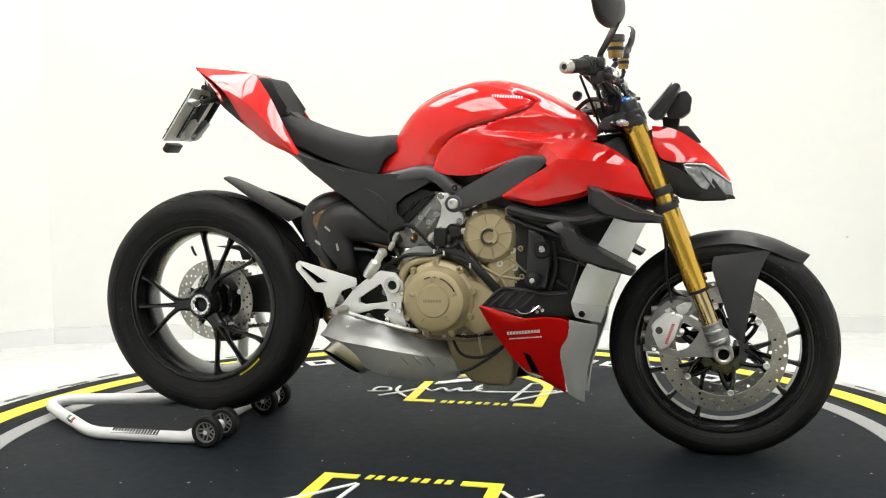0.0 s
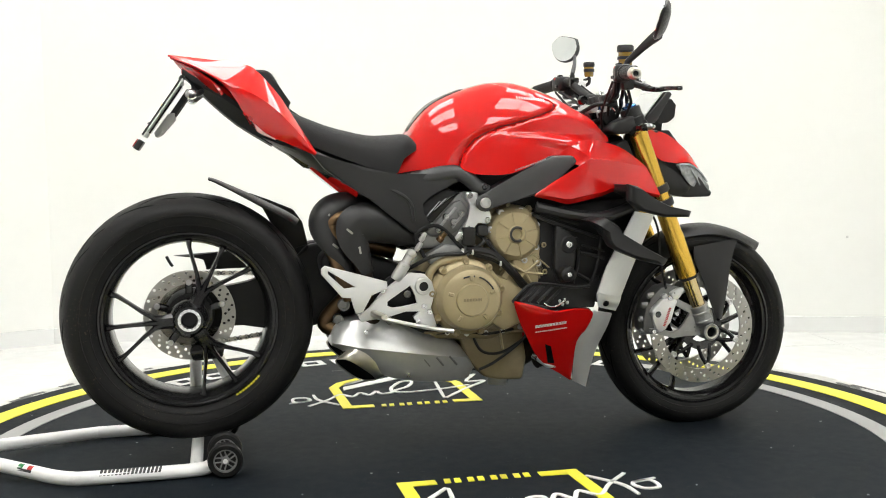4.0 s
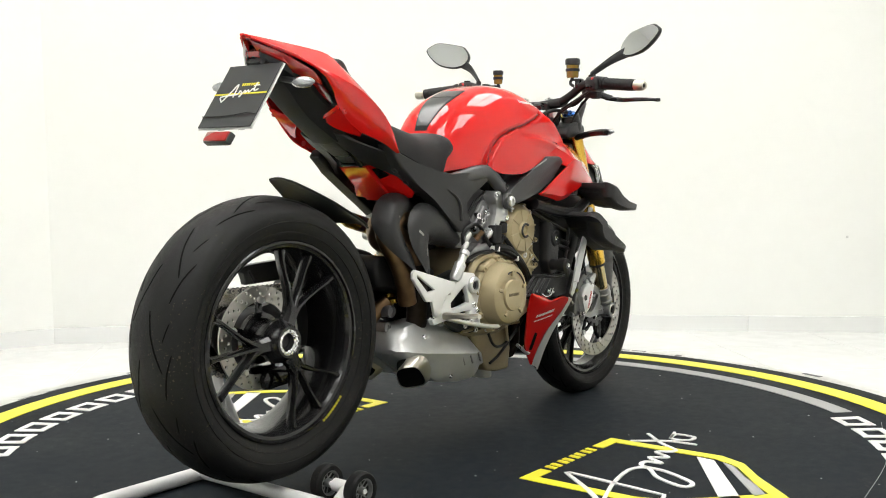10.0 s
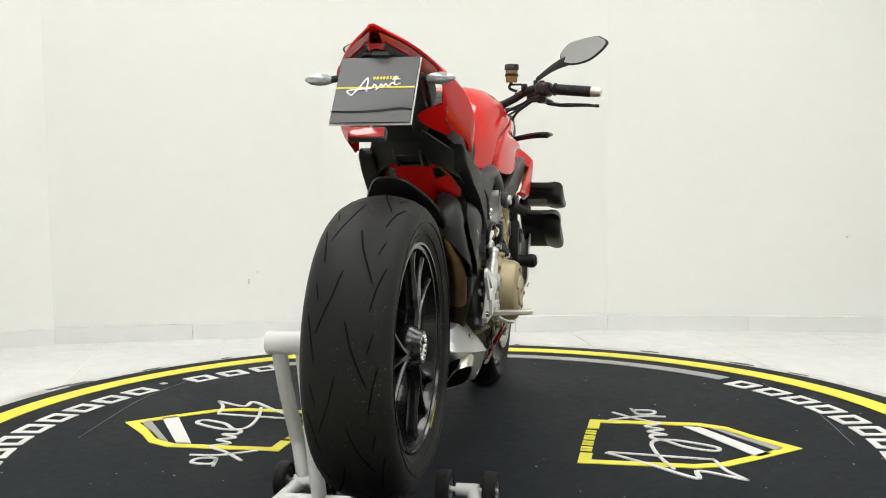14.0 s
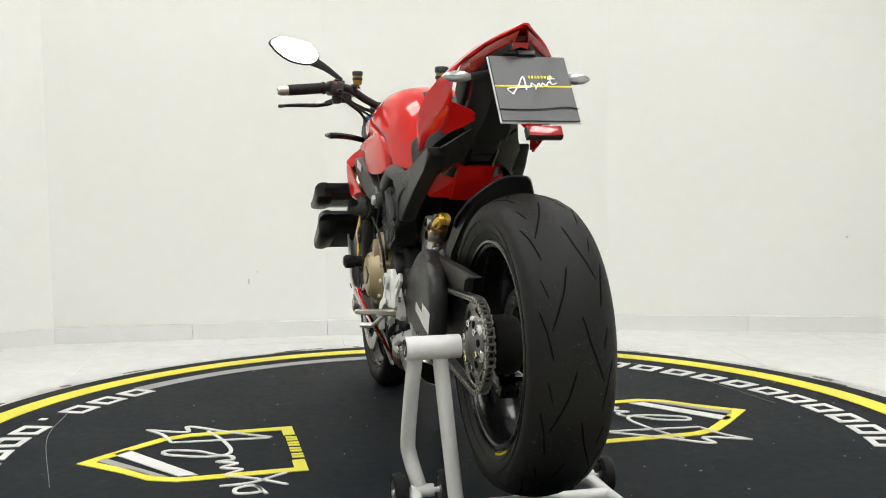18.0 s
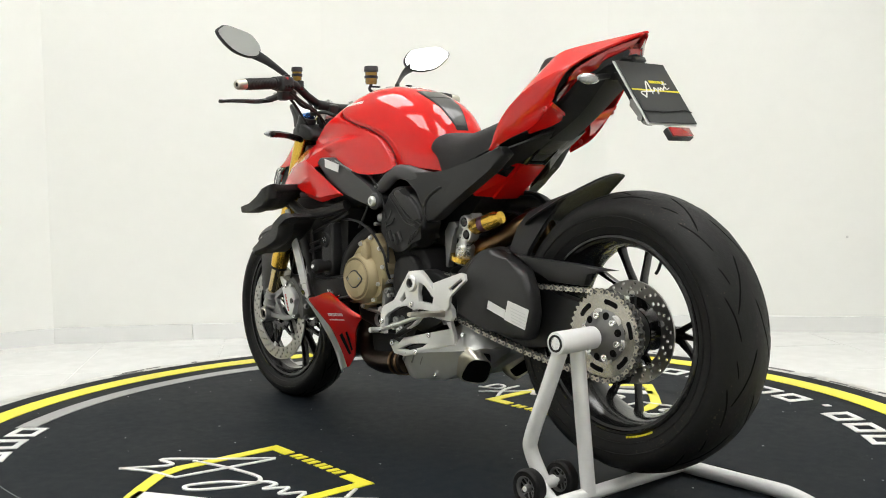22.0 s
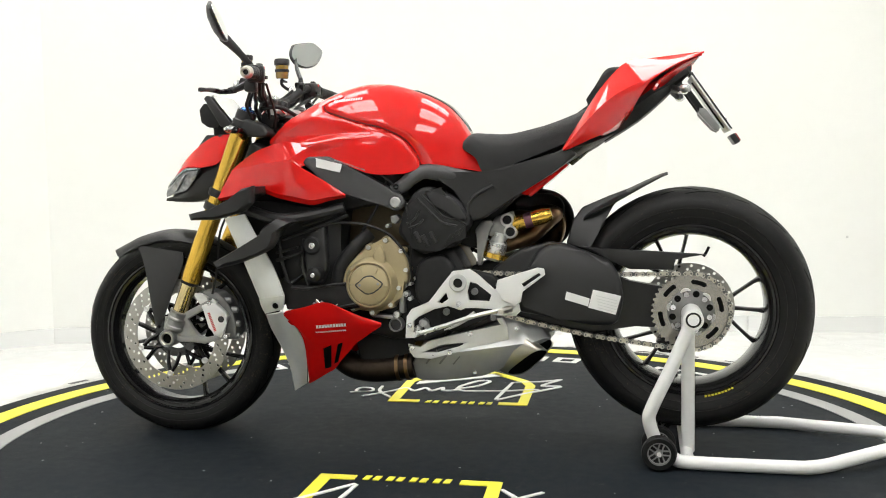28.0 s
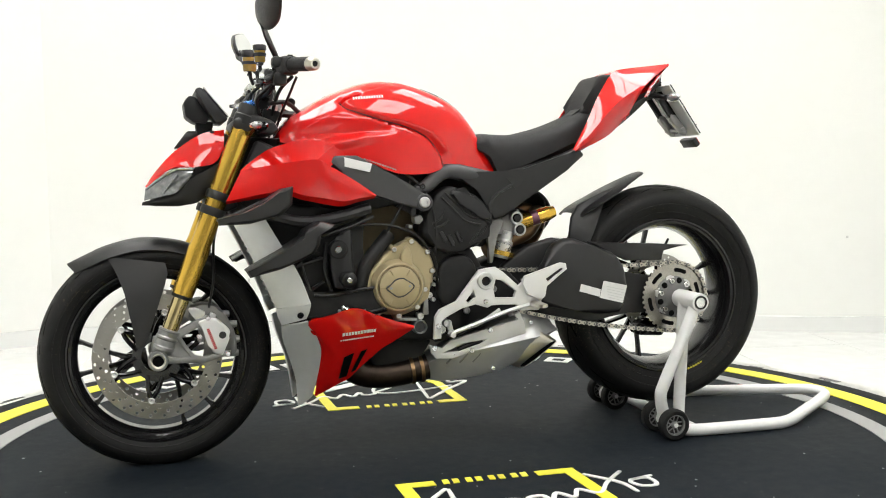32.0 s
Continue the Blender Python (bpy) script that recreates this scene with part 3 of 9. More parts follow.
rear_prof = sym([(0.226, 0.072), (0.240, 0.079), (0.262, 0.0895), (0.283, 0.0935), (0.297, 0.0905), (0.3105, 0.079), (0.3220, 0.059), (0.3295, 0.035), (0.3330, 0.012), (0.3336, 0.0)])
front_prof = sym([(0.226, 0.042), (0.236, 0.049), (0.250, 0.057), (0.264, 0.060), (0.278, 0.056), (0.290, 0.043), (0.298, 0.025), (0.302, 0.008), (0.3025, 0.0)])
rear = wheel(RW, rear_prof, 0.079, 0.228, -0.060, -0.056, 64, "rear_wheel", 0.045, "black forged rear wheel with forked spokes")
front = wheel(FW, front_prof, 0.047, 0.228, 0.0, 0.0, 107, "front_wheel", 0.035, "black forged front wheel with forked spokes")


def surf_tyre(prof_half, centre, a, y):
    """Point on the tyre's crown at angle a and offset y, and its outward normal."""
    tab = sorted((abs(q), r) for r, q in prof_half if r > 0.284)
    r = spline1(tab, abs(y))
    return Vector((centre.x + r * math.cos(a), centre.y + y, centre.z + r * math.sin(a))), Vector((math.cos(a), 0, math.sin(a)))


def tread(wheel_part, prof_half, centre, half, count, name):
    for k in range(count):
        a = 2 * math.pi * k / count
        for s in (-1, 1):
            da = 0.0 if s > 0 else math.pi / count
            for path, wd in ((((0.00, 0.10), (0.25, 0.26), (0.62, 0.62)), 0.0040), (((0.42, 0.86), (0.62, 0.74), (0.90, 0.62)), 0.0036), (((0.10, 0.74), (0.30, 0.62)), 0.0030)):
                pts = []
                for f, yy in path:
                    pts.append((a + da + f * 2 * math.pi / count, s * yy * half))
                fine = []
                for (a0, y0), (a1, y1) in zip(pts, pts[1:]):
                    for i in range(5):
                        fine.append((a0 + (a1 - a0) * i / 5, y0 + (y1 - y0) * i / 5))
                fine.append(pts[-1])
                rows = []
                for i, (aa, yy) in enumerate(fine):
                    p, n = surf_tyre(prof_half, centre, aa, yy)
                    b, c = fine[max(i - 1, 0)], fine[min(i + 1, len(fine) - 1)]
                    d = (surf_tyre(prof_half, centre, *c)[0] - surf_tyre(prof_half, centre, *b)[0]).normalized()
                    n2 = Vector((n.x, 0.9 * yy / half, n.z)).normalized()
                    u = d.cross(n2).normalized() * wd / 2 * (0.45 if i in (0, len(fine) - 1) else 1)
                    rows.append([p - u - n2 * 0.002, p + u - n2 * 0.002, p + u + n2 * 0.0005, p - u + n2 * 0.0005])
                # thin dark strip on the tread, coloured for the shade in a groove
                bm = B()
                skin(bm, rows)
                part(name, bm, RECESS_SHADE, wheel_part)


tread(rear, rear_prof, RW, 0.084, 10, "tread_groove")
tread(front, front_prof, FW, 0.052, 11, "tread_groove")

for whl, cen, ribs in ((rear, RW, ((0.252, 0.0852), (0.276, 0.0932))), (front, FW, ((0.244, 0.0535), (0.262, 0.0592)))):
    for s in (-1, 1):
        for r, y in ribs:
            bm = B()
            lathe(bm, [(r - 0.0012, s * (y - 0.002)), (r - 0.0008, s * (y + 0.0012)), (r + 0.0008, s * (y + 0.0014)), (r + 0.0012, s * (y - 0.002))], cen, (0, 1, 0), 96, True)
            part("sidewall_rib", bm, RUBBER, whl)
# coloured sidewall print and balance marks
for s in (-1, 1):
    bm = B()
    for i in range(9):
        a = radians(-60 + i * 2.2) if s < 0 else radians(-118 + i * 2.2)
        n = Vector((math.cos(a), 0, math.sin(a)))
        c = RW + n * 0.238 + Vector((0, s * 0.0790, 0))
        block(bm, tuple(c), (0.0060, 0.003, 0.0045), Matrix.Rotation(-a + math.pi / 2, 4, "Y"), 0.0)
    tagged(part("sidewall_print", bm, PRINT_Y, rear, "faded yellow sidewall print bars"), kind="stuff")
bm = B()
tube(bm, [RW + Vector((-0.055, -0.02, 0.165)), RW + Vector((-0.048, -0.022, 0.150)), RW + Vector((-0.040, -0.022, 0.138))], 0.004, 8)
part("tyre_valve", bm, MATT, rear)

# rear hub, nut, cush drive, disc, sprocket
HUBY = -0.060
bm = B()
lathe(bm, [(0.0, 0.0), (0.030, 0.0), (0.030, -0.03), (0.036, -0.03), (0.040, -0.02), (0.050, -0.006), (0.052, 0.01), (0.046, 0.03), (0.046, 0.09), (0.04, 0.10)], RW + Vector((0, HUBY, 0)), (0, 1, 0), 48)
part("hub", bm, RIMM, rear)
bm = B()
prof = [(0.0195, 0.01), (0.0195, -0.012), (0.0225, -0.016), (0.031, -0.016), (0.0335, -0.012), (0.0335, 0.01)]
lathe(bm, prof, RW + Vector((0, HUBY - 0.012, 0)), (0, 1, 0), 40, True)
for k in range(14):
    a = 2 * math.pi * k / 14
    bolt(bm, RW + Vector((0.0265 * math.cos(a), HUBY - 0.027, 0.0265 * math.sin(a))), 0.0032, 0.004, (0, -1, 0), 0.4)
part("wheel_nut", bm, CHROME, rear, "steel castle nut ring in the hub")
bm = B()
lathe(bm, [(0.0, 0.0), (0.019, 0.0)], RW + Vector((0, HUBY - 0.005, 0)), (0, 1, 0), 32)
lathe(bm, [(0.0, 0.004), (0.018, 0.004), (0.018, 0.0)], RW + Vector((0, HUBY - 0.007, 0)), (0, 1, 0), 32)
part("hub_core", bm, MATT, rear)


def brake_disc(name, centre, r1, r0, thick, holes, parent, mat, hole_r=0.0036):
    """Steel annulus with three rings of drilled holes."""
    def circle(cx, cz, r, n):
        return [(cx + r * math.cos(2 * math.pi * k / n), cz + r * math.sin(2 * math.pi * k / n)) for k in range(n)]
    drilled = [circle(centre.x, centre.z, r0, 72)]
    for row in range(3):
        for k in range(holes):
            a = 2 * math.pi * (k + row * 0.34) / holes
            r = r0 + (r1 - r0) * (0.24 + 0.28 * row)
            drilled.append(circle(centre.x + r * math.cos(a), centre.z + r * math.sin(a), hole_r, 8))
    bm = B()
    holed(bm, circle(centre.x, centre.z, r1, 96), drilled, centre.y - thick / 2, centre.y + thick / 2, 0)
    return part(name, bm, mat, parent, "drilled steel brake disc", 25)


brake_disc("rear_brake_disc", RW + Vector((0, 0.012, 0)), 0.1225, 0.086, 0.005, 22, rear, DISCM, 0.0042)
bm = B()
lathe(bm, [(0.048, -0.010), (0.060, -0.008), (0.060, 0.006), (0.048, 0.010)], RW + Vector((0, 0.012, 0)), (0, 1, 0), 48, True)
part("disc_carrier", bm, GLOSS, rear)
each("carrier_arm", GLOSS, rear, [radians(72 * k + 18) for k in range(5)],
     lambda bm, a: block(bm, tuple(RW + Vector((0.074 * math.cos(a), 0.012, 0.074 * math.sin(a)))), (0.036, 0.008, 0.020), Matrix.Rotation(-a, 4, "Y"), 0.003, 1))
each("disc_bobbin", ALU, rear, [radians(72 * k + 18) for k in range(5)],
     lambda bm, a: lathe(bm, [(0.0, 0.010), (0.006, 0.010), (0.008, 0.006), (0.008, -0.010)], RW + Vector((0.090 * math.cos(a), 0.006, 0.090 * math.sin(a))), (0, -1, 0), 14))
bm = B()
slab(bm, [(RW.x + 0.005, 0.262), (RW.x + 0.085, 0.268), (RW.x + 0.090, 0.300), (RW.x + 0.07, 0.318), (RW.x + 0.01, 0.312), (RW.x - 0.005, 0.29)], -0.022, 0.045, 0.008)
part("rear_caliper", bm, GLOSS, bike, "small black rear brake caliper")

SPY = 0.098
bm = B()
pts = []
teeth = 42
for k in range(teeth * 4):
    a = 2 * math.pi * k / (teeth * 4)
    r = (0.1045, 0.1045, 0.0985, 0.0985)[k % 4]
    pts.append((r * math.cos(a), r * math.sin(a)))
inner = [(0.056 * math.cos(2 * math.pi * k / 168), 0.056 * math.sin(2 * math.pi * k / 168)) for k in range(168)]
vo = [[bm.verts.new((RW.x + x, SPY + y, RW.z + z)) for x, z in pts] for y in (-0.003, 0.003)]
vi = [[bm.verts.new((RW.x + x, SPY + y, RW.z + z)) for x, z in inner] for y in (-0.003, 0.003)]
n = len(pts)
for i in range(n):
    j = (i + 1) % n
    bm.faces.new((vo[0][i], vo[0][j], vi[0][j], vi[0][i]))
    bm.faces.new((vo[1][i], vi[1][i], vi[1][j], vo[1][j]))
    bm.faces.new((vo[0][i], vo[1][i], vo[1][j], vo[0][j]))
    bm.faces.new((vi[0][i], vi[0][j], vi[1][j], vi[1][i]))
sprocket = part("rear_sprocket", bm, CHAINM, rear, "worn steel rear sprocket", 25)


def bean(bm, a):
    """A dark patch on the sprocket for the shade in a curved slot."""
    arc = [a - 0.22 + 0.44 * k / 8 for k in range(9)]
    loop = [(0.086, q) for q in arc] + [(0.080, a + 0.27)] + [(0.074, q) for q in reversed(arc)] + [(0.080, a - 0.27)]
    slab(bm, [(RW.x + r * math.cos(q), RW.z + r * math.sin(q)) for r, q in loop], SPY + 0.0026, SPY + 0.0034, 0)


each("sprocket_slot", RECESS_SHADE, rear, [radians(60 * k + 45) for k in range(6)], bean, "dark patch for the shade in a curved opening")
bm = B()
lathe(bm, [(0.0, 0.024), (0.020, 0.024), (0.034, 0.016), (0.056, 0.012), (0.062, 0.006), (0.062, -0.004), (0.0, -0.004)], RW + Vector((0, SPY + 0.012, 0)), (0, 1, 0), 36)
part("sprocket_carrier", bm, HEADC, rear, "grey sprocket carrier with cush bolts")
each("cush_boss", ALU, rear, [radians(60 * k + 15) for k in range(6)],
     lambda bm, a: lathe(bm, [(0.0, 0.013), (0.015, 0.013), (0.0165, 0.010), (0.0165, 0.0)], RW + Vector((0.049 * math.cos(a), SPY + 0.010, 0.049 * math.sin(a))), (0, 1, 0), 20))
# dark caps on the carrier paint the shade of its openings
each("carrier_opening", RECESS_SHADE, rear, [radians(60 * k + 45) for k in range(6)],
     lambda bm, a: lathe(bm, [(0.0, 0.0015), (0.0085, 0.0012), (0.0095, -0.002)], RW + Vector((0.0495 * math.cos(a), SPY + 0.0255, 0.0495 * math.sin(a))), (0, 1, 0), 16))
each("sprocket_nut", CHROME, rear, [radians(60 * k + 15) for k in range(6)],
     lambda bm, a: bolt(bm, RW + Vector((0.049 * math.cos(a), SPY + 0.023, 0.049 * math.sin(a))), 0.0085, 0.009, (0, 1, 0), 0.45))


# chain: plates and rollers round rear and front sprockets
def chain():
    c0, r0 = Vector((RW.x, RW.z)), 0.103
    c1, r1 = Vector((-0.035, 0.455)), 0.036
    d = c1 - c0
    L = d.length
    ang = math.atan2(d.y, d.x)
    off = math.acos((r0 - r1) / L)
    pts = []
    a_top, a_bot = ang + off, ang - off
    n0 = 22
    for k in range(n0 + 1):
        a = a_top + (2 * math.pi - 2 * off) * k / n0
        pts.append((c0.x + r0 * math.cos(a), c0.y + r0 * math.sin(a)))
    p1 = (c1.x + r1 * math.cos(a_bot), c1.y + r1 * math.sin(a_bot))
    a, b = pts[-1], p1
    for k in range(1, 30):
        t = k / 30
        pts.append((a[0] + (b[0] - a[0]) * t, a[1] + (b[1] - a[1]) * t - 0.018 * math.sin(math.pi * t)))
    for k in range(9):
        aa = a_bot + (2 * off) * k / 8
        pts.append((c1.x + r1 * math.cos(aa), c1.y + r1 * math.sin(aa)))
    a, b = pts[-1], pts[0]
    for k in range(1, 30):
        t = k / 30
        pts.append((a[0] + (b[0] - a[0]) * t, a[1] + (b[1] - a[1]) * t - 0.006 * math.sin(math.pi * t)))
    # even pitch
    loop = pts + [pts[0]]
    cum = [0]
    for p, q in zip(loop, loop[1:]):
        cum.append(cum[-1] + math.dist(p, q))
    links = round(cum[-1] / 0.01588)
    links -= links % 2
    even = []
    j = 0
    for k in range(links):
        s = cum[-1] * k / links
        while cum[j + 1] < s:
            j += 1
        t = (s - cum[j]) / max(1e-9, cum[j + 1] - cum[j])
        even.append((loop[j][0] + (loop[j + 1][0] - loop[j][0]) * t, loop[j][1] + (loop[j + 1][1] - loop[j][1]) * t))
    bm, bm_in = B(), B()
    for k in range(links):
        (xa, za), (xb, zb) = even[k], even[(k + 1) % links]
        a = math.atan2(zb - za, xb - xa)
        cx, cz = (xa + xb) / 2, (za + zb) / 2
        oy = 0.0098 if k % 2 else 0.0068
        dst = bm if k % 2 else bm_in
        for s in (-1, 1):
            lo, hi = [], []
            for f, h in ((-0.0130, 0.0), (-0.0100, 0.0058), (-0.0058, 0.0058), (0.0, 0.0032), (0.0058, 0.0058), (0.0100, 0.0058), (0.0130, 0.0), (0.0100, -0.0058), (0.0058, -0.0058), (0.0, -0.0032), (-0.0058, -0.0058), (-0.0100, -0.0058)):
                x = cx + f * math.cos(a) - h * math.sin(a)
                z = cz + f * math.sin(a) + h * math.cos(a)
                lo.append(dst.verts.new((x, SPY + s * oy, z)))
                hi.append(dst.verts.new((x, SPY + s * (oy + 0.0018), z)))
            dst.faces.new(lo)
            dst.faces.new(hi)
            for q in range(12):
                dst.faces.new((lo[q], lo[(q + 1) % 12], hi[(q + 1) % 12], hi[q]))
        lathe(bm_in, [(0.0, -0.0135), (0.0026, -0.0135), (0.0026, 0.0135), (0.0, 0.0135)], (xa, SPY, za), (0, 1, 0), 8)
    part("chain_inner", bm_in, HEADC, bike, "dark inner chain links", 25)
    part("drive_chain", bm, STEEL, bike, "steel drive chain", 25)


chain()

# front discs, calipers, fork
for s in (-1, 1):
    brake_disc("front_brake_disc", FW + Vector((0, s * 0.068, 0)), 0.165, 0.124, 0.005, 28, front, DISCM, 0.0045)
    six = [radians(60 * k + 40) for k in range(6)]
    each("disc_bobbin", ALU, front, six,
         lambda bm, a: lathe(bm, [(0.0035, 0.003), (0.0065, 0.005), (0.0090, 0.003), (0.0090, -0.004)], FW + Vector((0.1175 * math.cos(a), s * 0.070, 0.1175 * math.sin(a))), (0, s, 0), 16))
    each("bobbin_core", GLOSS, front, six,
         lambda bm, a: lathe(bm, [(0.0, 0.003), (0.0040, 0.0028)], FW + Vector((0.1175 * math.cos(a), s * 0.070, 0.1175 * math.sin(a))), (0, s, 0), 12))
    bm = B()
    lathe(bm, [(0.042, -0.004), (0.066, -0.004), (0.066, 0.004), (0.042, 0.004)], FW + Vector((0, s * 0.062, 0)), (0, 1, 0), 40, True)
    part("disc_carrier", bm, GLOSS, front)

    def carrier(bm, a):
        """A forked arm from the carrier to one bobbin."""
        for off in (-0.34, 0.34):
            tube(bm, [FW + Vector((0.056 * math.cos(a + off), s * 0.063, 0.056 * math.sin(a + off))), FW + Vector((0.088 * math.cos(a + off * 0.42), s * 0.065, 0.088 * math.sin(a + off * 0.42))), FW + Vector((0.116 * math.cos(a), s * 0.067, 0.116 * math.sin(a)))], 0.0062, 8, 4)

    each("carrier_arm", GLOSS, front, six, carrier)
    side = "right" if s < 0 else "left"
    yf = s * 0.105
    # fork leg
    top, bot = Vector((0.548, yf, 0.905)), Vector((0.7215, yf, 0.456))
    ax = (bot - top).normalized()
    ln = (bot - top).length
    bm = B()
    lathe(bm, [(0.0, 0.0), (0.026, 0.0), (0.0275, 0.01), (0.0275, ln * 0.45), (0.0262, ln * 0.52), (0.0262, ln * 0.70), (0.0285, ln * 0.74), (0.0285, ln * 0.95), (0.0265, ln), (0.0, ln)], top, ax, 40)
    leg = part("fork_leg", bm, GOLD, bike, "gold anodised upside-down fork tube")
    bm = B()
    lathe(bm, [(0.0, 0.0), (0.0215, 0.0), (0.0215, 0.13), (0.0, 0.13)], bot, ax, 32)
    part("slider", bm, SLIDER, leg, "polished bronze-tinted slider")
    bm = B()
    lathe(bm, [(0.0215, 0.0), (0.0272, 0.0), (0.0272, 0.008), (0.0215, 0.010)], bot - ax * 0.002, ax, 32)
    part("dust_seal", bm, MATT, leg)
    # axle clamp casting with its two arms to the caliper
    bm = B()
    foot = FW + Vector((0, yf, 0))
    pclamp = top + ax * (ln + 0.092)
    lathe(bm, [(0.0225, 0.0), (0.0275, 0.0), (0.0285, 0.004), (0.0265, 0.007), (0.0265, 0.018), (0.0285, 0.021), (0.0285, 0.026), (0.0265, 0.029), (0.0265, 0.044), (0.0285, 0.047), (0.0280, 0.054), (0.022, 0.060), (0.0, 0.060)], pclamp, ax, 32)
    lathe(bm, [(0.0155, -0.026), (0.0235, -0.026), (0.0255, -0.022), (0.0255, 0.022), (0.0235, 0.026), (0.0155, 0.026)], foot + Vector((0, 0, -0.003)), (0, 1, 0), 36, True)
    holed(bm, [(0.760, 0.362), (0.732, 0.369), (0.700, 0.385), (0.665, 0.403), (0.653, 0.399), (0.658, 0.386), (0.694, 0.366), (0.727, 0.347), (0.713, 0.322), (0.695, 0.301), (0.673, 0.294), (0.622, 0.305), (0.602, 0.306), (0.604, 0.295), (0.676, 0.276), (0.720, 0.280), (0.774, 0.280), (0.805, 0.318), (0.798, 0.354)], [[(0.737, 0.341), (0.723, 0.319), (0.707, 0.296), (0.742, 0.296), (0.770, 0.302), (0.754, 0.318)]], yf - 0.004, yf + 0.010, 0.003)
    slab(bm, [(0.738, 0.344), (0.720, 0.319), (0.704, 0.293), (0.745, 0.293), (0.777, 0.299), (0.761, 0.318)], yf - 0.003, yf + 0.003, 0)
    part("axle_clamp", bm, ALU_D, leg, "grey ribbed axle clamp with arms to the caliper")
    bm = B()
    lathe(bm, [(0.0145, 0.0), (0.0145, 0.026), (0.018, 0.028), (0.0205, 0.024), (0.0205, 0.0)], foot + Vector((0, 0, -0.003)), (0, s, 0), 28, True)
    part("axle_nut", bm, STEEL, leg)
    # bore filled dark for the shade inside the axle
    bm = B()
    lathe(bm, [(0.0, 0.018), (0.0150, 0.018), (0.0150, 0.0)], foot + Vector((0, 0, -0.003)), (0, s, 0), 24)
    part("axle_bore", bm, RECESS_SHADE, leg)
    # caliper: dark inner body, pale outer face
    bm = B()
    slab(bm, [(0.585, 0.298), (0.585, 0.333), (0.594, 0.368), (0.613, 0.401), (0.641, 0.425), (0.672, 0.431), (0.704, 0.424), (0.707, 0.402), (0.682, 0.393), (0.657, 0.361), (0.645, 0.313), (0.633, 0.288), (0.601, 0.288)], s * 0.030, s * 0.100, 0.007, 2)
    part("front_caliper", bm, HEADC, leg, "grey radial brake caliper with a pale outer face")
    bm = B()
    slab(bm, [(0.611, 0.341), (0.601, 0.355), (0.609, 0.368), (0.637, 0.394), (0.668, 0.394), (0.686, 0.387), (0.672, 0.360), (0.655, 0.326), (0.650, 0.304), (0.625, 0.293), (0.619, 0.307)], s * 0.096, s * 0.119, 0.006, 3)
    part("caliper_face", bm, WHITEPLATE, leg, "pale grey caliper face")
    each("caliper_plug", GLOSS, leg, [(0.623, 0.349)], lambda bm, p: lathe(bm, [(0.0, 0.003), (0.0085, 0.003), (0.0105, 0.0)], (p[0], s * 0.1175, p[1]), (0, s, 0), 18))
    each("caliper_bracket", ALU, leg, ([(0.664, 0.410), (0.686, 0.422), (0.705, 0.424), (0.708, 0.416), (0.692, 0.392), (0.674, 0.385)], [(0.636, 0.401), (0.651, 0.410), (0.658, 0.398), (0.645, 0.385)]), lambda bm, pr: slab(bm, pr, s * 0.095, s * 0.112, 0.003))
    each("bridge_bolt", ALU_D, leg, [(0.593, 0.373), (0.587, 0.332), (0.591, 0.296), (0.612, 0.400)], lambda bm, p: lathe(bm, [(0.0, 0.010), (0.004, 0.010), (0.005, 0.014), (0.008, 0.014), (0.010, 0.006), (0.010, -0.02)], (p[0] + 0.004, s * 0.086, p[1]), (-1, 0, 0), 14))
    bm = B()
    (bx, bz), (ex, ez) = [(0.639, 0.312), (0.659, 0.367)]
    along = Vector((ex - bx, 0, ez - bz))
    bars(bm, (bx + 0.005, s * 0.1194, bz), along.normalized(), Vector((-along.z, 0, along.x)).normalized(), 6, along.length / 6, 0.0075, 0.5)
    part("caliper_print", bm, PRINT_R, leg, "red maker's name as plain bars")
    each("caliper_bolt", CHROME, leg, [(0.659, 0.395), (0.610, 0.299), (0.682, 0.349)], lambda bm, p: bolt(bm, (p[0], s * 0.115, p[1]), 0.0065, 0.006, (0, s, 0)))
    # brake hose
    bm = B()
    tube(bm, [(0.655, s * 0.10, 0.42), (0.640, s * 0.095, 0.50), (0.635, s * 0.080, 0.60), (0.600, s * 0.05, 0.70), (0.55, s * 0.05, 0.85), (0.53, s * 0.10, 0.98)], 0.0035, 8)
    part("brake_hose", bm, CABLE, bike)
    # lower triple clamp bands
    bm = B()
    for z in (0.712, 0.672):
        t = (0.905 - z) / (0.905 - 0.456)
        c = top.lerp(bot, t)
        lathe(bm, [(0.027, -0.011), (0.0315, -0.011), (0.033, -0.008), (0.033, 0.008), (0.0315, 0.011), (0.027, 0.011)], c, ax, 36, True)
    part("clamp_band", bm, BLACK, leg)

bm = B()
slab(bm, [(0.585, 0.735), (0.660, 0.705), (0.640, 0.655), (0.570, 0.680)], -0.09, 0.09, 0.008)
part("lower_triple_clamp", bm, BLACK, bike)
bm = B()
slab(bm, [(0.478, 0.905), (0.530, 0.925), (0.578, 0.912), (0.584, 0.888), (0.552, 0.876), (0.480, 0.868), (0.460, 0.880)], -0.135, 0.135, 0.010, 3)
for s in (-1, 1):
    lathe(bm, [(0.0, -0.052), (0.031, -0.052), (0.032, -0.048), (0.032, -0.030), (0.0295, -0.027), (0.0295, -0.004), (0.028, 0.0), (0.0, 0.0)], (0.533, s * 0.105, 0.945), (-0.36, 0, 0.93), 30)
yoke = part("top_yoke", bm, BLACK, bike, "black top yoke with fork clamps")
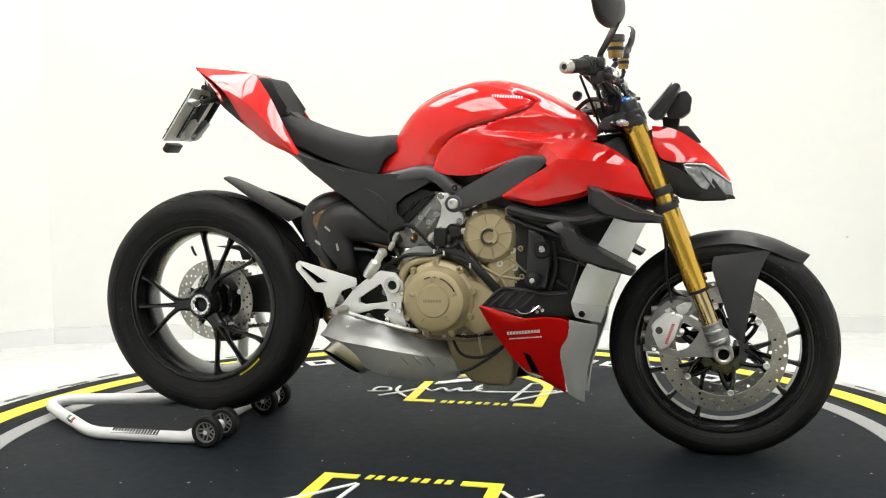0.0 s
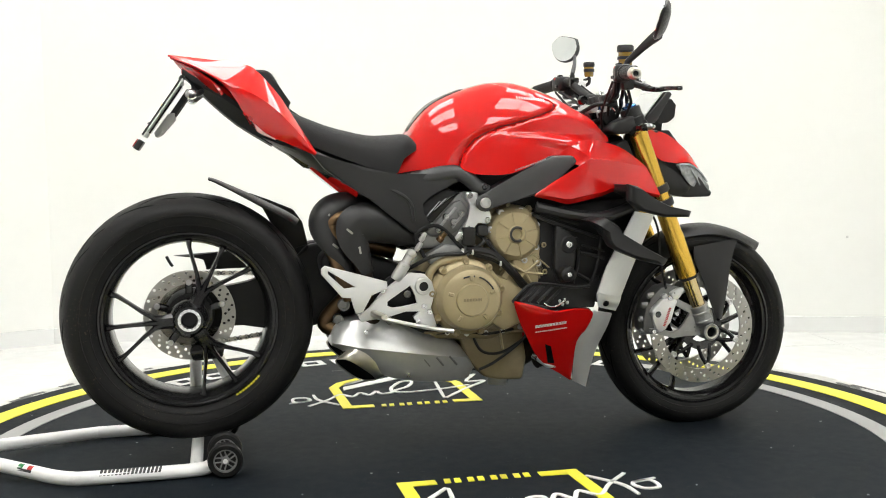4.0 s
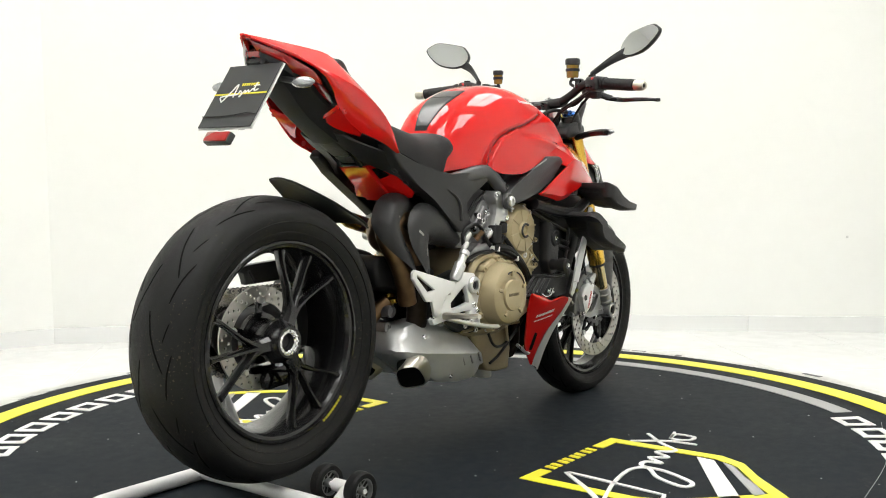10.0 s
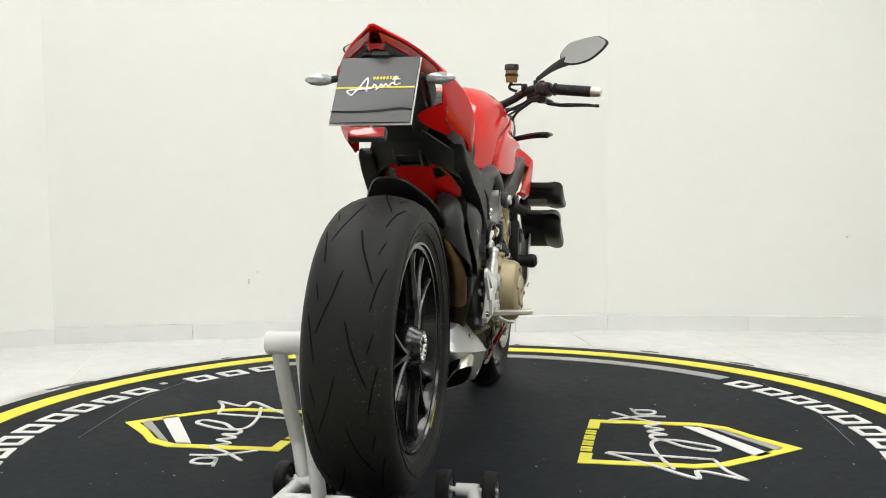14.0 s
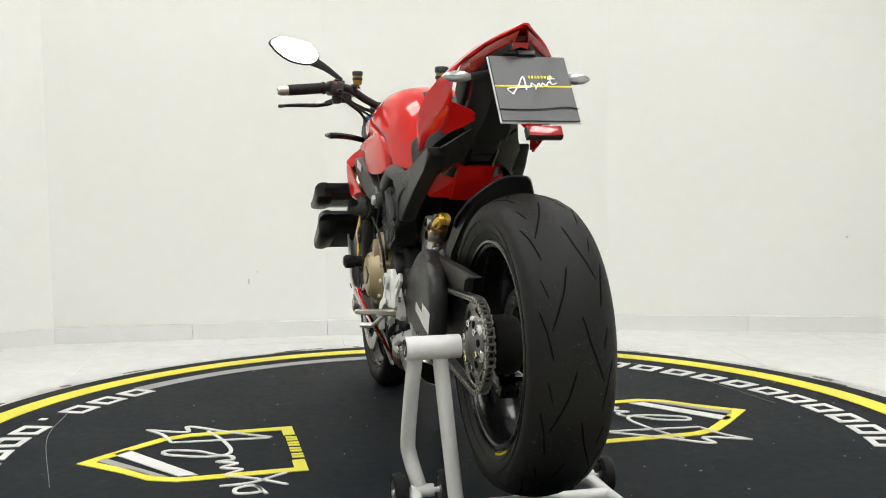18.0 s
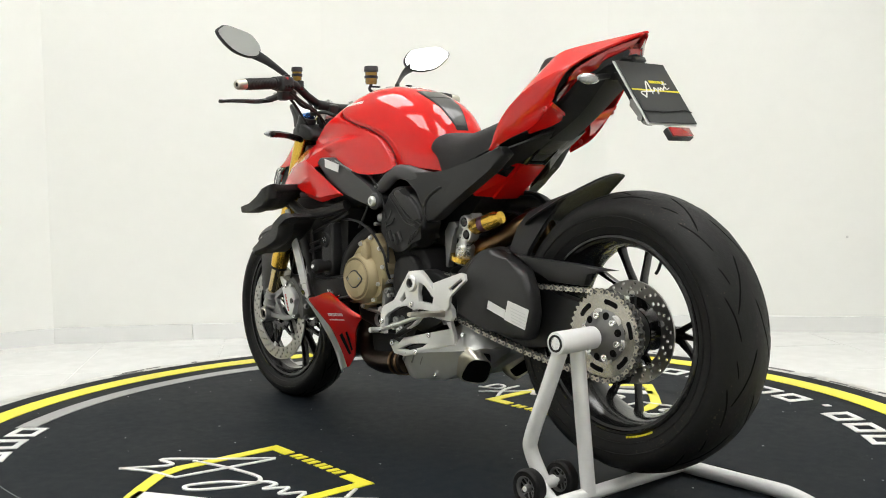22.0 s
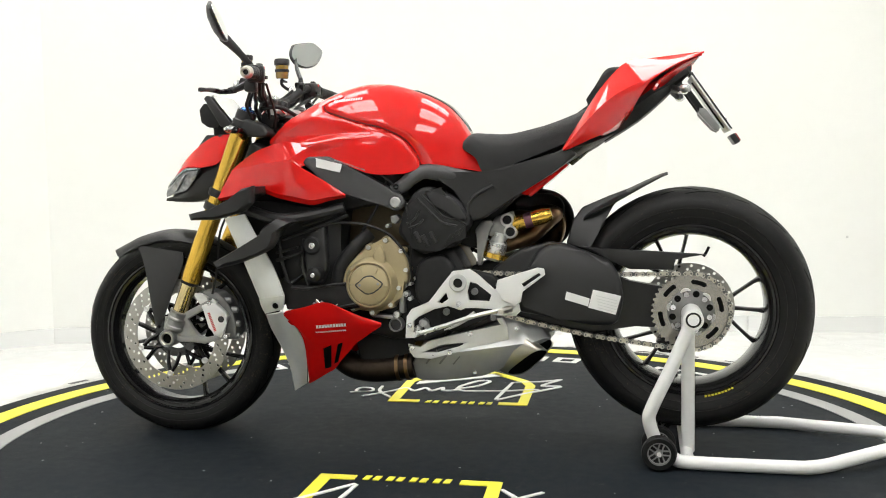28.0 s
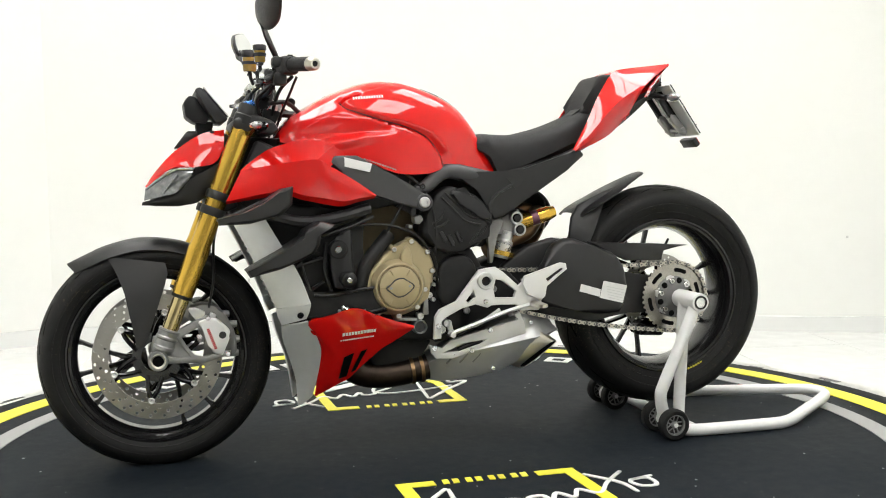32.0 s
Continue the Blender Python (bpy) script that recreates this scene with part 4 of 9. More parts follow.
for s in (-1, 1):
    bm = B()
    lathe(bm, [(0.0, 0.014), (0.008, 0.014), (0.009, 0.008), (0.017, 0.008), (0.021, 0.004), (0.021, 0.0)], (0.533, s * 0.105, 0.945), (-0.36, 0, 0.93), 24)
    part("fork_cap", bm, BLUE, yoke, "blue anodised fork cap")
bm = B()
slab(bm, [(0.44, 0.86), (0.53, 0.87), (0.62, 0.70), (0.55, 0.62), (0.42, 0.66), (0.36, 0.80)], -0.065, 0.065, 0.012)
part("steering_head", bm, MATT, bike)
bm = B()
slab(bm, [(0.40, 0.80), (0.52, 0.86), (0.585, 0.72), (0.48, 0.60), (0.34, 0.66)], -0.125, 0.125, 0.012)
part("air_duct", bm, MATT, bike, "matt black air duct behind the fork")

# ---- cockpit ----
bm = B()
tube(bm, [(0.418, -0.40, 1.019), (0.445, -0.28, 1.030), (0.462, -0.20, 1.032), (0.482, -0.135, 1.000), (0.492, -0.07, 0.975), (0.495, 0, 0.972), (0.492, 0.07, 0.975), (0.482, 0.135, 1.003), (0.462, 0.20, 1.037), (0.445, 0.28, 1.035), (0.418, 0.40, 1.026)], 0.0125, 14)
tube(bm, [(0.490, -0.10, 0.982), (0.495, 0, 0.972), (0.490, 0.10, 0.982)], 0.0155, 14)
hbar = part("handlebar", bm, MATT, bike, "matt black tapered handlebar")
each("bar_clamp", BLACK, hbar, (-1, 1), lambda bm, s: block(bm, (0.495, s * 0.045, 0.958), (0.046, 0.032, 0.060), Matrix.Rotation(radians(-15), 4, "Y"), 0.006))
for s in (-1, 1):
    dz = 0.005 if s > 0 else 0.0
    g0, g1 = Vector((0.446, s * 0.275, 1.030 + dz)), Vector((0.419, s * 0.395, 1.0185 + dz))
    ax = (g1 - g0).normalized()
    bm = B()
    prof = [(0.0125, 0.0), (0.020, 0.0), (0.020, 0.006), (0.0165, 0.008)]
    for k in range(18):
        o = 0.010 + k * 0.0058
        prof += [(0.0172, o), (0.0172, o + 0.0036), (0.0164, o + 0.0040), (0.0164, o + 0.0054)]
    prof += [(0.0168, 0.116), (0.0168, 0.121), (0.0125, 0.121)]
    lathe(bm, prof, g0, ax, 24)
    part("grip", bm, MATT, hbar, "ribbed black rubber grip")
    bm = B()
    lathe(bm, [(0.0065, 0.026), (0.0075, 0.031), (0.0115, 0.031), (0.0150, 0.024), (0.0165, 0.008), (0.0165, 0.0)], g1, ax, 24)
    part("bar_end", bm, STEEL, hbar, "silver bar-end weight")
    bm = B()
    lathe(bm, [(0.0, 0.027), (0.0070, 0.027), (0.0070, 0.010)], g1, ax, 16)
    part("end_plug", bm, GLOSS, hbar)
    bm = B()
    c = g0 - ax * 0.035
    block(bm, (c.x, c.y, c.z - 0.003), (0.046, 0.050, 0.046), Matrix.Rotation(ax.x * -1.2 * s, 4, "Z"), 0.010, 3)
    block(bm, (c.x + 0.026, c.y, c.z + 0.006), (0.026, 0.038, 0.024), None, 0.006)
    part("switch_housing", bm, BLACK, hbar, "black switchgear housing")
    bm = B()
    block(bm, (c.x - 0.022, c.y + s * 0.004, c.z + 0.012), (0.005, 0.014, 0.008), None, 0.002)
    part("switch_button", bm, PRINT_R, hbar, "red switch button")
    bm = B()
    block(bm, (c.x - 0.008, c.y - s * 0.006, c.z + 0.022), (0.014, 0.018, 0.006), None, 0.002)
    part("switch_key", bm, GLOSS, hbar)
    bm = B()
    for k in range(3):
        block(bm, (c.x - 0.023, c.y + s * (-0.016 + 0.012 * k), c.z - 0.012), (0.006, 0.009, 0.009), None, 0.002)
    part("switch_key", bm, GLOSS, hbar)
    # lever with perch
    bm = B()
    tube(bm, [(0.478, s * 0.215, 1.012 + dz), (0.505, s * 0.235, 1.000), (0.523, s * 0.26, 0.990)], 0.011, 10, r_end=0.009)
    part("lever_perch", bm, BLACK, hbar)
    bm = B()
    path = curve_points([(0.515, s * 0.245, 0.992), (0.532, s * 0.29, 0.985), (0.528, s * 0.34, 0.984), (0.530, s * 0.38, 0.983), (0.540, s * 0.405, 0.981)], 5)
    rings = []
    for i, p in enumerate(path):
        hh = 0.0075 - 0.003 * i / len(path)
        rings.append([p + Vector((u * 0.0085, 0, v * hh)) for u, v in ((-1, -0.5), (-0.5, -1), (0.5, -1), (1, -0.5), (1, 0.5), (0.5, 1), (-0.5, 1), (-1, 0.5))])
    skin(bm, rings)
    lathe(bm, [(0.0, -0.006), (0.008, -0.005), (0.0095, 0.0), (0.008, 0.005), (0.0, 0.006)], path[-1], (0, 0, 1), 14)
    part("lever", bm, GLOSS, hbar, "black hand lever")
    # reservoir
    rx, ry, rz = (0.510, -0.128, 1.058) if s < 0 else (0.512, 0.157, 1.052)
    k = 1.0 if s < 0 else 0.74
    bm = B()
    lathe(bm, [(0.0, 0.0), (0.017 * k, 0.0), (0.0195 * k, 0.005), (0.0205 * k, 0.040 * k), (0.0, 0.040 * k)], (rx, ry, rz), (0, 0, 1), 28)
    resv = part("fluid_reservoir", bm, AMBER, bike, "amber fluid reservoir with black cap")
    bm = B()
    lathe(bm, [(0.0, 0.020 * k), (0.021 * k, 0.020 * k), (0.0235 * k, 0.016 * k), (0.0235 * k, 0.002), (0.020 * k, 0.0), (0.0, 0.0)], (rx, ry, rz + 0.040 * k), (0, 0, 1), 28)
    part("cap", bm, BLACK, resv)
    bm = B()
    lathe(bm, [(0.021 * k, 0.0), (0.0222 * k, 0.001), (0.0222 * k, 0.008), (0.021 * k, 0.009)], (rx, ry, rz + 0.020 * k), (0, 0, 1), 28, True)
    part("band", bm, MATT, resv)
    bm = B()
    tube(bm, [(rx, ry, rz + 0.002), (rx - 0.002, ry - 0.004 * s, rz - 0.02), (0.492, s * 0.18, 1.02)], 0.005, 8)
    block(bm, (rx, ry + s * 0.014, rz - 0.006), (0.012, 0.04, 0.006), None, 0.002)
    part("reservoir_stay", bm, MATT, resv)
    # mirror
    mc = Vector((0.504, s * 0.360, 1.158))
    bm = B()
    u = Vector((-0.34 if s < 0 else -0.17, s * 0.93, 0.18)).normalized()
    nrm = (Vector((-0.79, 0.36, 0.28)) if s < 0 else Vector((-0.93, -0.20, 0.30))).normalized()
    nrm = (nrm - u * nrm.dot(u)).normalized()
    v = u.cross(nrm).normalized()
    if v.z < 0:
        v = -v
    def outline(sc):
        key = [(0.088, 0.006), (0.070, 0.028), (0.045, 0.040), (-0.035, 0.041), (-0.058, 0.034), (-0.080, 0.012), (-0.082, -0.010), (-0.066, -0.030), (-0.030, -0.042), (0.020, -0.040), (0.062, -0.020)]
        return [(p.x * sc, p.y * sc) for p in curve_points([(a, b, 0) for a, b in key], 3, True)]
    rings = []
    for sc, dep in ((0.97, 0.0), (1.0, 0.003), (1.0, 0.007), (0.86, 0.016), (0.50, 0.023), (0.20, 0.025)):
        rings.append([mc + u * a + v * b - nrm * dep for a, b in outline(sc)])
    skin(bm, rings)
    mir = part("mirror", bm, BLACK, bike, "black oval rear-view mirror on a slim stem")
    bm = B()
    rings = [[mc + u * a + v * b + nrm * dep for a, b in outline(0.93)] for dep in (-0.001, 0.0015)]
    skin(bm, rings)
    part("glass", bm, MIRRORG, mir, "silvered mirror glass")
    bm = B()
    base = Vector((0.478, s * 0.212, 1.062))
    end = mc - u * 0.050 - nrm * 0.014 - v * 0.012
    path = curve_points([base, base.lerp(end, 0.5) + Vector((0.006, 0, 0.008)), end], 6)
    rings = []
    for i, p in enumerate(path):
        t = i / (len(path) - 1)
        w1, w2 = 0.008 + 0.010 * t, 0.0062 - 0.002 * t
        rings.append([p + Vector((a * w2, 0, b * w1)) for a, b in ((-1, -0.5), (-0.5, -1), (0.5, -1), (1, -0.5), (1, 0.5), (0.5, 1), (-0.5, 1), (-1, 0.5))])
    skin(bm, rings)
    tube(bm, [base, base - Vector((0, 0, 0.03))], 0.008, 10)
    part("mirror_stem", bm, BLACK, mir)

# small front indicators on stalks beside the fork
for s in (-1, 1):
    bm = B()
    path = curve_points([(0.535, s * 0.13, 0.872), (0.525, s * 0.18, 0.882), (0.520, s * 0.22, 0.886), (0.518, s * 0.255, 0.886)], 5)
    rings = []
    for i, p in enumerate(path):
        t = i / (len(path) - 1)
        w1, w2 = 0.012 + 0.010 * math.sin(math.pi * min(1, t * 1.05)) * t, 0.009 + 0.001 * t
        if i == len(path) - 1:
            w1, w2 = 0.006, 0.004
        rings.append([p + Vector((a * w1, 0, b * w2)) for a, b in ((-1, -0.4), (-0.5, -1), (0.5, -1), (1, -0.4), (1, 0.4), (0.5, 1), (-0.5, 1), (-1, 0.4))])
    skin(bm, rings)
    part("front_indicator", bm, GLOSS, bike, "black front indicator stalk")
    bm = B()
    rings = []
    for f, w1, w2 in ((0.0, 0.006, 0.004), (0.2, 0.015, 0.009), (0.55, 0.019, 0.0105), (0.85, 0.014, 0.009), (1.0, 0.004, 0.003)):
        c = Vector((0.532, s * (0.190 + 0.074 * f), 0.888))
        rings.append([c + Vector((w1 * math.cos(q * math.pi / 6), 0, w2 * math.sin(q * math.pi / 6))) for q in range(12)])
    skin(bm, rings)
    part("front_indicator_lens", bm, CLEAR, bike, "clear front indicator lens")

for s in (-1, 1):
    bm = B()
    block(bm, (0.492, s * 0.205, 1.010), (0.040, 0.046, 0.030), Matrix.Rotation(radians(-20), 4, "Y"), 0.007)
    block(bm, (0.472, s * 0.232, 1.004), (0.034, 0.030, 0.034), None, 0.008)
    part("control_body", bm, BLACK, hbar, "black brake and clutch control body")
    bm = B()
    tube(bm, [(0.478, s * 0.190, 1.000), (0.492, s * 0.150, 0.975), (0.505, s * 0.110, 0.968), (0.515, s * 0.085, 0.950), (0.50, s * 0.07, 0.90)], 0.0055, 8)
    tube(bm, [(0.486, s * 0.200, 0.996), (0.508, s * 0.165, 0.975), (0.522, s * 0.140, 0.955), (0.512, s * 0.120, 0.915)], 0.0045, 8)
    part("control_cable", bm, CABLE, hbar)
    each("control_screw", CHROME, hbar, ((0.498, 0.190, 1.028), (0.488, 0.215, 1.027), (0.510, 0.205, 1.012)), lambda bm, q: bolt(bm, (q[0], s * q[1], q[2]), 0.0055, 0.005, (0.3, 0, 0.95)))
    bm = B()
    lathe(bm, [(0.0, 0.010), (0.007, 0.010), (0.009, 0.006), (0.009, 0.0)], (0.512, s * 0.232, 1.006), (0.8, 0, 0.2), 14)
    part("adjuster_wheel", bm, ALU, hbar)
bm = B()
slab(bm, [(0.462, 0.905), (0.500, 0.945), (0.520, 0.950), (0.530, 0.915), (0.500, 0.895)], -0.030, 0.030, 0.006)
part("damper_mount", bm, BLACK, yoke)
bm = B()
lathe(bm, [(0.0, 0.0), (0.017, 0.0), (0.019, 0.004), (0.019, 0.006), (0.012, 0.010), (0.0, 0.010)], (0.500, 0, 0.950), (-0.36, 0, 0.93), 24)
part("stem_nut", bm, BLUE, yoke, "blue anodised stem nut")
# brake and clutch plumbing, ignition and damper mounts round the yoke
for s in (-1, 1):
    bm = B()
    lathe(bm, [(0.0, 0.0), (0.010, 0.0), (0.0125, 0.006), (0.0125, 0.050), (0.009, 0.056), (0.009, 0.075), (0.0, 0.075)], (0.486, s * 0.150, 1.028), (0.35, s * 0.90, -0.18), 18)
    part("master_cylinder", bm, ALU, hbar, "cast alloy master cylinder")
    bm = B()
    block(bm, (0.470, s * 0.176, 1.036), (0.030, 0.020, 0.030), None, 0.005)
    part("perch_clamp", bm, GLOSS, hbar)
    bm = B()
    tube(bm, [(0.484, s * 0.150, 1.024), (0.505, s * 0.125, 1.000), (0.530, s * 0.090, 0.975), (0.545, s * 0.060, 0.93), (0.55, s * 0.050, 0.86)], 0.0042, 8)
    part("brake_line", bm, CABLE, hbar, "thin black brake line")
    bm = B()
    tube(bm, [(0.440, s * 0.225, 1.010), (0.462, s * 0.170, 0.985), (0.470, s * 0.110, 0.955), (0.480, s * 0.070, 0.90)], 0.0048, 8)
    tube(bm, [(0.430, s * 0.230, 1.008), (0.440, s * 0.165, 0.970), (0.452, s * 0.100, 0.930), (0.470, s * 0.060, 0.87)], 0.0036, 8)
    part("switch_wiring", bm, CABLE, hbar, "black switch wiring")
    bm = B()
    lathe(bm, [(0.0, 0.009), (0.004, 0.009), (0.005, 0.006), (0.011, 0.006), (0.013, 0.0)], (0.505, s * 0.045, 0.992), (-0.25, 0, 0.97), 18)
    part("clamp_bolt", bm, CHROME, hbar)
    bm = B()
    slab(bm, [(0.452, 0.930), (0.478, 0.945), (0.498, 0.940), (0.502, 0.905), (0.470, 0.895)], s * 0.060, s * 0.088, 0.005)
    part("yoke_boss", bm, MATT, yoke)
bm = B()
lathe(bm, [(0.0, 0.012), (0.010, 0.012), (0.016, 0.008), (0.018, 0.0), (0.018, -0.02)], (0.455, 0, 0.935), (-0.2, 0, 0.98), 24)
part("ignition_lock", bm, GLOSS, yoke, "black ignition lock")
each("yoke_fitting", ALU, yoke, ((0.470, -0.082, 0.948), (0.470, 0.082, 0.948), (0.485, 0.0, 0.930)), lambda bm, c: lathe(bm, [(0.0, 0.014), (0.006, 0.014), (0.008, 0.010), (0.011, 0.010), (0.013, 0.004), (0.013, -0.012)], c, (-0.3, 0, 0.95), 6))
each("yoke_line", CHROME, yoke, (-1, 1), lambda bm, e: tube(bm, [(0.440, e * 0.050, 0.940), (0.452, e * 0.080, 0.956), (0.474, e * 0.098, 0.954), (0.492, e * 0.102, 0.936)], 0.0030, 8))
# dash
bm = B()
slab(bm, [(0.590, 0.912), (0.656, 0.993), (0.666, 0.994), (0.674, 0.986), (0.624, 0.904), (0.602, 0.902)], -0.088, 0.088, 0.004, 2)
dash = part("dashboard", bm, BLACK, bike, "black instrument unit with a pale screen")
bm = B()
slab(bm, [(0.5895, 0.918), (0.6520, 0.9945), (0.6495, 0.9965), (0.587, 0.920)], -0.080, 0.080, 0.001, 1)
part("screen", bm, SCREEN, dash, "pale reflective screen")
bm = B()
slab(bm, [(0.636, 0.918), (0.670, 0.972), (0.688, 0.975), (0.703, 0.956), (0.698, 0.920), (0.678, 0.905), (0.644, 0.902)], -0.056, 0.056, 0.005, 2)
part("dash_module", bm, MATT, dash)
bm = B()
slab(bm, [(0.625, 0.908), (0.672, 0.910), (0.668, 0.868), (0.632, 0.862)], -0.032, 0.032, 0.006)
part("dash_bracket", bm, MATT, dash)
bm = B()
slab(bm, [(0.585, 0.872), (0.640, 0.886), (0.668, 0.800), (0.668, 0.708), (0.628, 0.700)], -0.075, 0.075, 0.010, 2)
part("nose_mount", bm, MATT, bike, "black headlight mount")

# headlight and nose
bm = B()
slab(bm, [(0.625, 0.872), (0.668, 0.852), (0.714, 0.792), (0.757, 0.734), (0.797, 0.702), (0.792, 0.688), (0.720, 0.686), (0.665, 0.700), (0.640, 0.770)], -0.080, 0.080, 0.016, 3, lambda x, z: -0.25 * max(0, x - 0.70))
nose = part("headlight", bm, BLACK, bike, "black headlight body with red cowl")
for s in (-1, 1):
    bm = B()
    shell(bm, [(0.601, 0.068, 0.885), (0.662, 0.070, 0.873), (0.729, 0.056, 0.829), (0.775, 0.044, 0.781), (0.805, 0.028, 0.739)], [(0.605, 0.098, 0.834), (0.629, 0.105, 0.798), (0.680, 0.103, 0.788), (0.736, 0.088, 0.786), (0.799, 0.046, 0.736)], 0.007, 0.004, 7, 7, s)
    part("nose_cowl", bm, RED, nose, "glossy red headlight cowl")
    bm = B()
    shell(bm, [(0.681, 0.106, 0.785), (0.733, 0.092, 0.783), (0.772, 0.075, 0.761), (0.804, 0.050, 0.734)], [(0.695, 0.108, 0.755), (0.728, 0.100, 0.723), (0.762, 0.085, 0.714), (0.809, 0.058, 0.702)], 0.008, 0.006, 6, 6, s)
    lens = part("headlight_lens", bm, LENS, nose, "clear daytime running light lens")
    bm = B()
    tube(bm, [(x, s * y, z) for x, y, z in [(0.686, 0.112, 0.784), (0.732, 0.099, 0.780), (0.771, 0.082, 0.756), (0.803, 0.056, 0.731)]], 0.0030, 8)
    part("light_strip", bm, CLEAR, lens, "clear light guide strip")
    bm = B()
    tube(bm, [(x, s * y, z) for x, y, z in [(0.726, 0.106, 0.769), (0.743, 0.104, 0.745), (0.761, 0.094, 0.721)]], 0.0028, 8)
    part("light_strip", bm, CLEAR, lens)
    bm = B()
    shell(bm, [(0.614, 0.098, 0.798), (0.684, 0.102, 0.761), (0.729, 0.092, 0.718), (0.811, 0.052, 0.698)], [(0.641, 0.085, 0.722), (0.677, 0.085, 0.695), (0.732, 0.075, 0.689), (0.815, 0.046, 0.690)], 0.004, 0.006, 6, 6, s)
    part("nose_side", bm, BLACK, nose)
bm = B()
shell(bm, [(0.662, -0.070, 0.873), (0.729, -0.056, 0.829), (0.775, -0.044, 0.781), (0.805, -0.028, 0.739)], [(0.662, 0.070, 0.873), (0.729, 0.056, 0.829), (0.775, 0.044, 0.781), (0.805, 0.028, 0.739)], 0, 0.004, 6, 6)
part("nose_bridge", bm, RED, nose)
bm = B()
slab(bm, [(0.650, 0.884), (0.694, 0.884), (0.730, 0.838), (0.690, 0.840)], -0.03, 0.03, 0.005)
part("nose_spine", bm, BLACK, nose)

# front mudguard
bm = B()
cl = [(0.640, 0.556, 0.050), (0.690, 0.584, 0.058), (0.747, 0.600, 0.064), (0.827, 0.605, 0.066), (0.908, 0.587, 0.064), (0.965, 0.562, 0.052), (1.008, 0.541, 0.022)]
rows_o, rows_i = [], []
for p in curve_points(cl, 5):
    x, z, w = p
    d = (Vector((x, z)) - Vector((FW.x, FW.z))).normalized()
    ro, ri = [], []
    for k in range(13):
        a = -1.15 + 2.3 * k / 12
        drop = 0.040 * (1 - math.cos(a)) * 1.3
        y = w * math.sin(a) / math.sin(1.15)
        ro.append(Vector((x - d.x * drop, y, z - d.y * drop)))
        ri.append(Vector((x - d.x * (drop + 0.004), y * 0.95, z - d.y * (drop + 0.004))))
    rows_o.append(ro + ri[::-1])
skin(bm, rows_o)
mud = part("front_mudguard", bm, BLACK, bike, "matt black front mudguard")
for s in (-1, 1):
    bm = B()
    shell(bm, [(0.762, 0.066, 0.540), (0.757, 0.074, 0.509), (0.777, 0.086, 0.445), (0.800, 0.093, 0.377), (0.820, 0.096, 0.326)], [(0.908, 0.060, 0.560), (0.888, 0.070, 0.526), (0.867, 0.086, 0.471), (0.855, 0.093, 0.412), (0.838, 0.096, 0.323)], 0.004, 0.006, 8, 8, s)
    part("mudguard_leg", bm, BLACK, mud)

# ---- tank ----
T_TOP = [(-0.150, 0.795), (-0.125, 0.828), (-0.100, 0.872), (-0.084, 0.900), (-0.047, 0.944), (-0.006, 0.972), (0.042, 0.993), (0.106, 1.013), (0.157, 1.020), (0.210, 1.017), (0.281, 0.996), (0.337, 0.972), (0.385, 0.946), (0.425, 0.922), (0.462, 0.880)]
T_BOT = [(-0.150, 0.764), (-0.08, 0.776), (0.0, 0.782), (0.033, 0.774), (0.070, 0.763), (0.161, 0.765), (0.252, 0.800), (0.343, 0.825), (0.462, 0.850)]
T_W = [(-0.150, 0.092), (-0.10, 0.106), (-0.05, 0.128), (0.0, 0.148), (0.06, 0.166), (0.15, 0.180), (0.25, 0.182), (0.34, 0.172), (0.42, 0.150), (0.462, 0.126)]


def tank_y(x, z, e1=0.62, e2=0.86):
    zb, zt, w = spline1(T_BOT, x), spline1(T_TOP, x), spline1(T_W, x)
    q = min(1, max(0, (z - zb) / (zt - zb)))
    a = math.asin(q ** (1 / e2))
    return w * math.cos(a) ** e1


# the joint between the rear body and the front panel, and the creases of the front panel
JOINT = [(0.025, 0.786), (0.031, 0.808), (0.045, 0.833), (0.065, 0.856), (0.092, 0.873), (0.132, 0.890), (0.190, 0.905), (0.266, 0.929), (0.290, 0.939), (0.305, 0.957), (0.290, 0.969), (0.251, 0.980)]
VALLEY = [(0.140, 0.879), (0.234, 0.878), (0.404, 0.873)]
SHOULDER = [(0.289, 0.932), (0.350, 0.908), (0.406, 0.882)]
RIDGE = [(0.158, 0.872), (0.248, 0.859), (0.316, 0.845), (0.384, 0.831)]


def to_line(line, x, z):
    """Distance to a polyline, positive on its left, and how far along the nearest place is (0 to 1)."""
    best = (9.0, 0.0)
    n = len(line) - 1
    for k in range(n):
        (ax, az), (bx, bz) = line[k], line[k + 1]
        ux, uz = bx - ax, bz - az
        t = min(1.0, max(0.0, ((x - ax) * ux + (z - az) * uz) / (ux * ux + uz * uz)))
        d = math.hypot(x - ax - t * ux, z - az - t * uz)
        if d < abs(best[0]):
            best = (d if ux * (z - az) - uz * (x - ax) > 0 else -d, (k + t) / n)
    return best


def tank_relief(x, z):
    """How far the tank's skin stands out of its plain round form."""
    d, f = to_line(JOINT, x, z)
    if d > 0:
        wide = 0.036 - 0.026 * min(1.0, f / 0.45)
        return -0.020 * (1 - d / wide) if d < wide else 0.0
    up = -0.006 + 0.004 * min(1.0, -d / 0.01)
    for line, high, wide in ((VALLEY, -0.012, 0.034), (SHOULDER, 0.008, 0.028), (RIDGE, 0.011, 0.020)):
        e, g = to_line(line, x, z)
        up += high * max(0.0, 1 - abs(e) / wide) * min(1.0, 0.25 + 2.5 * g)
    return up


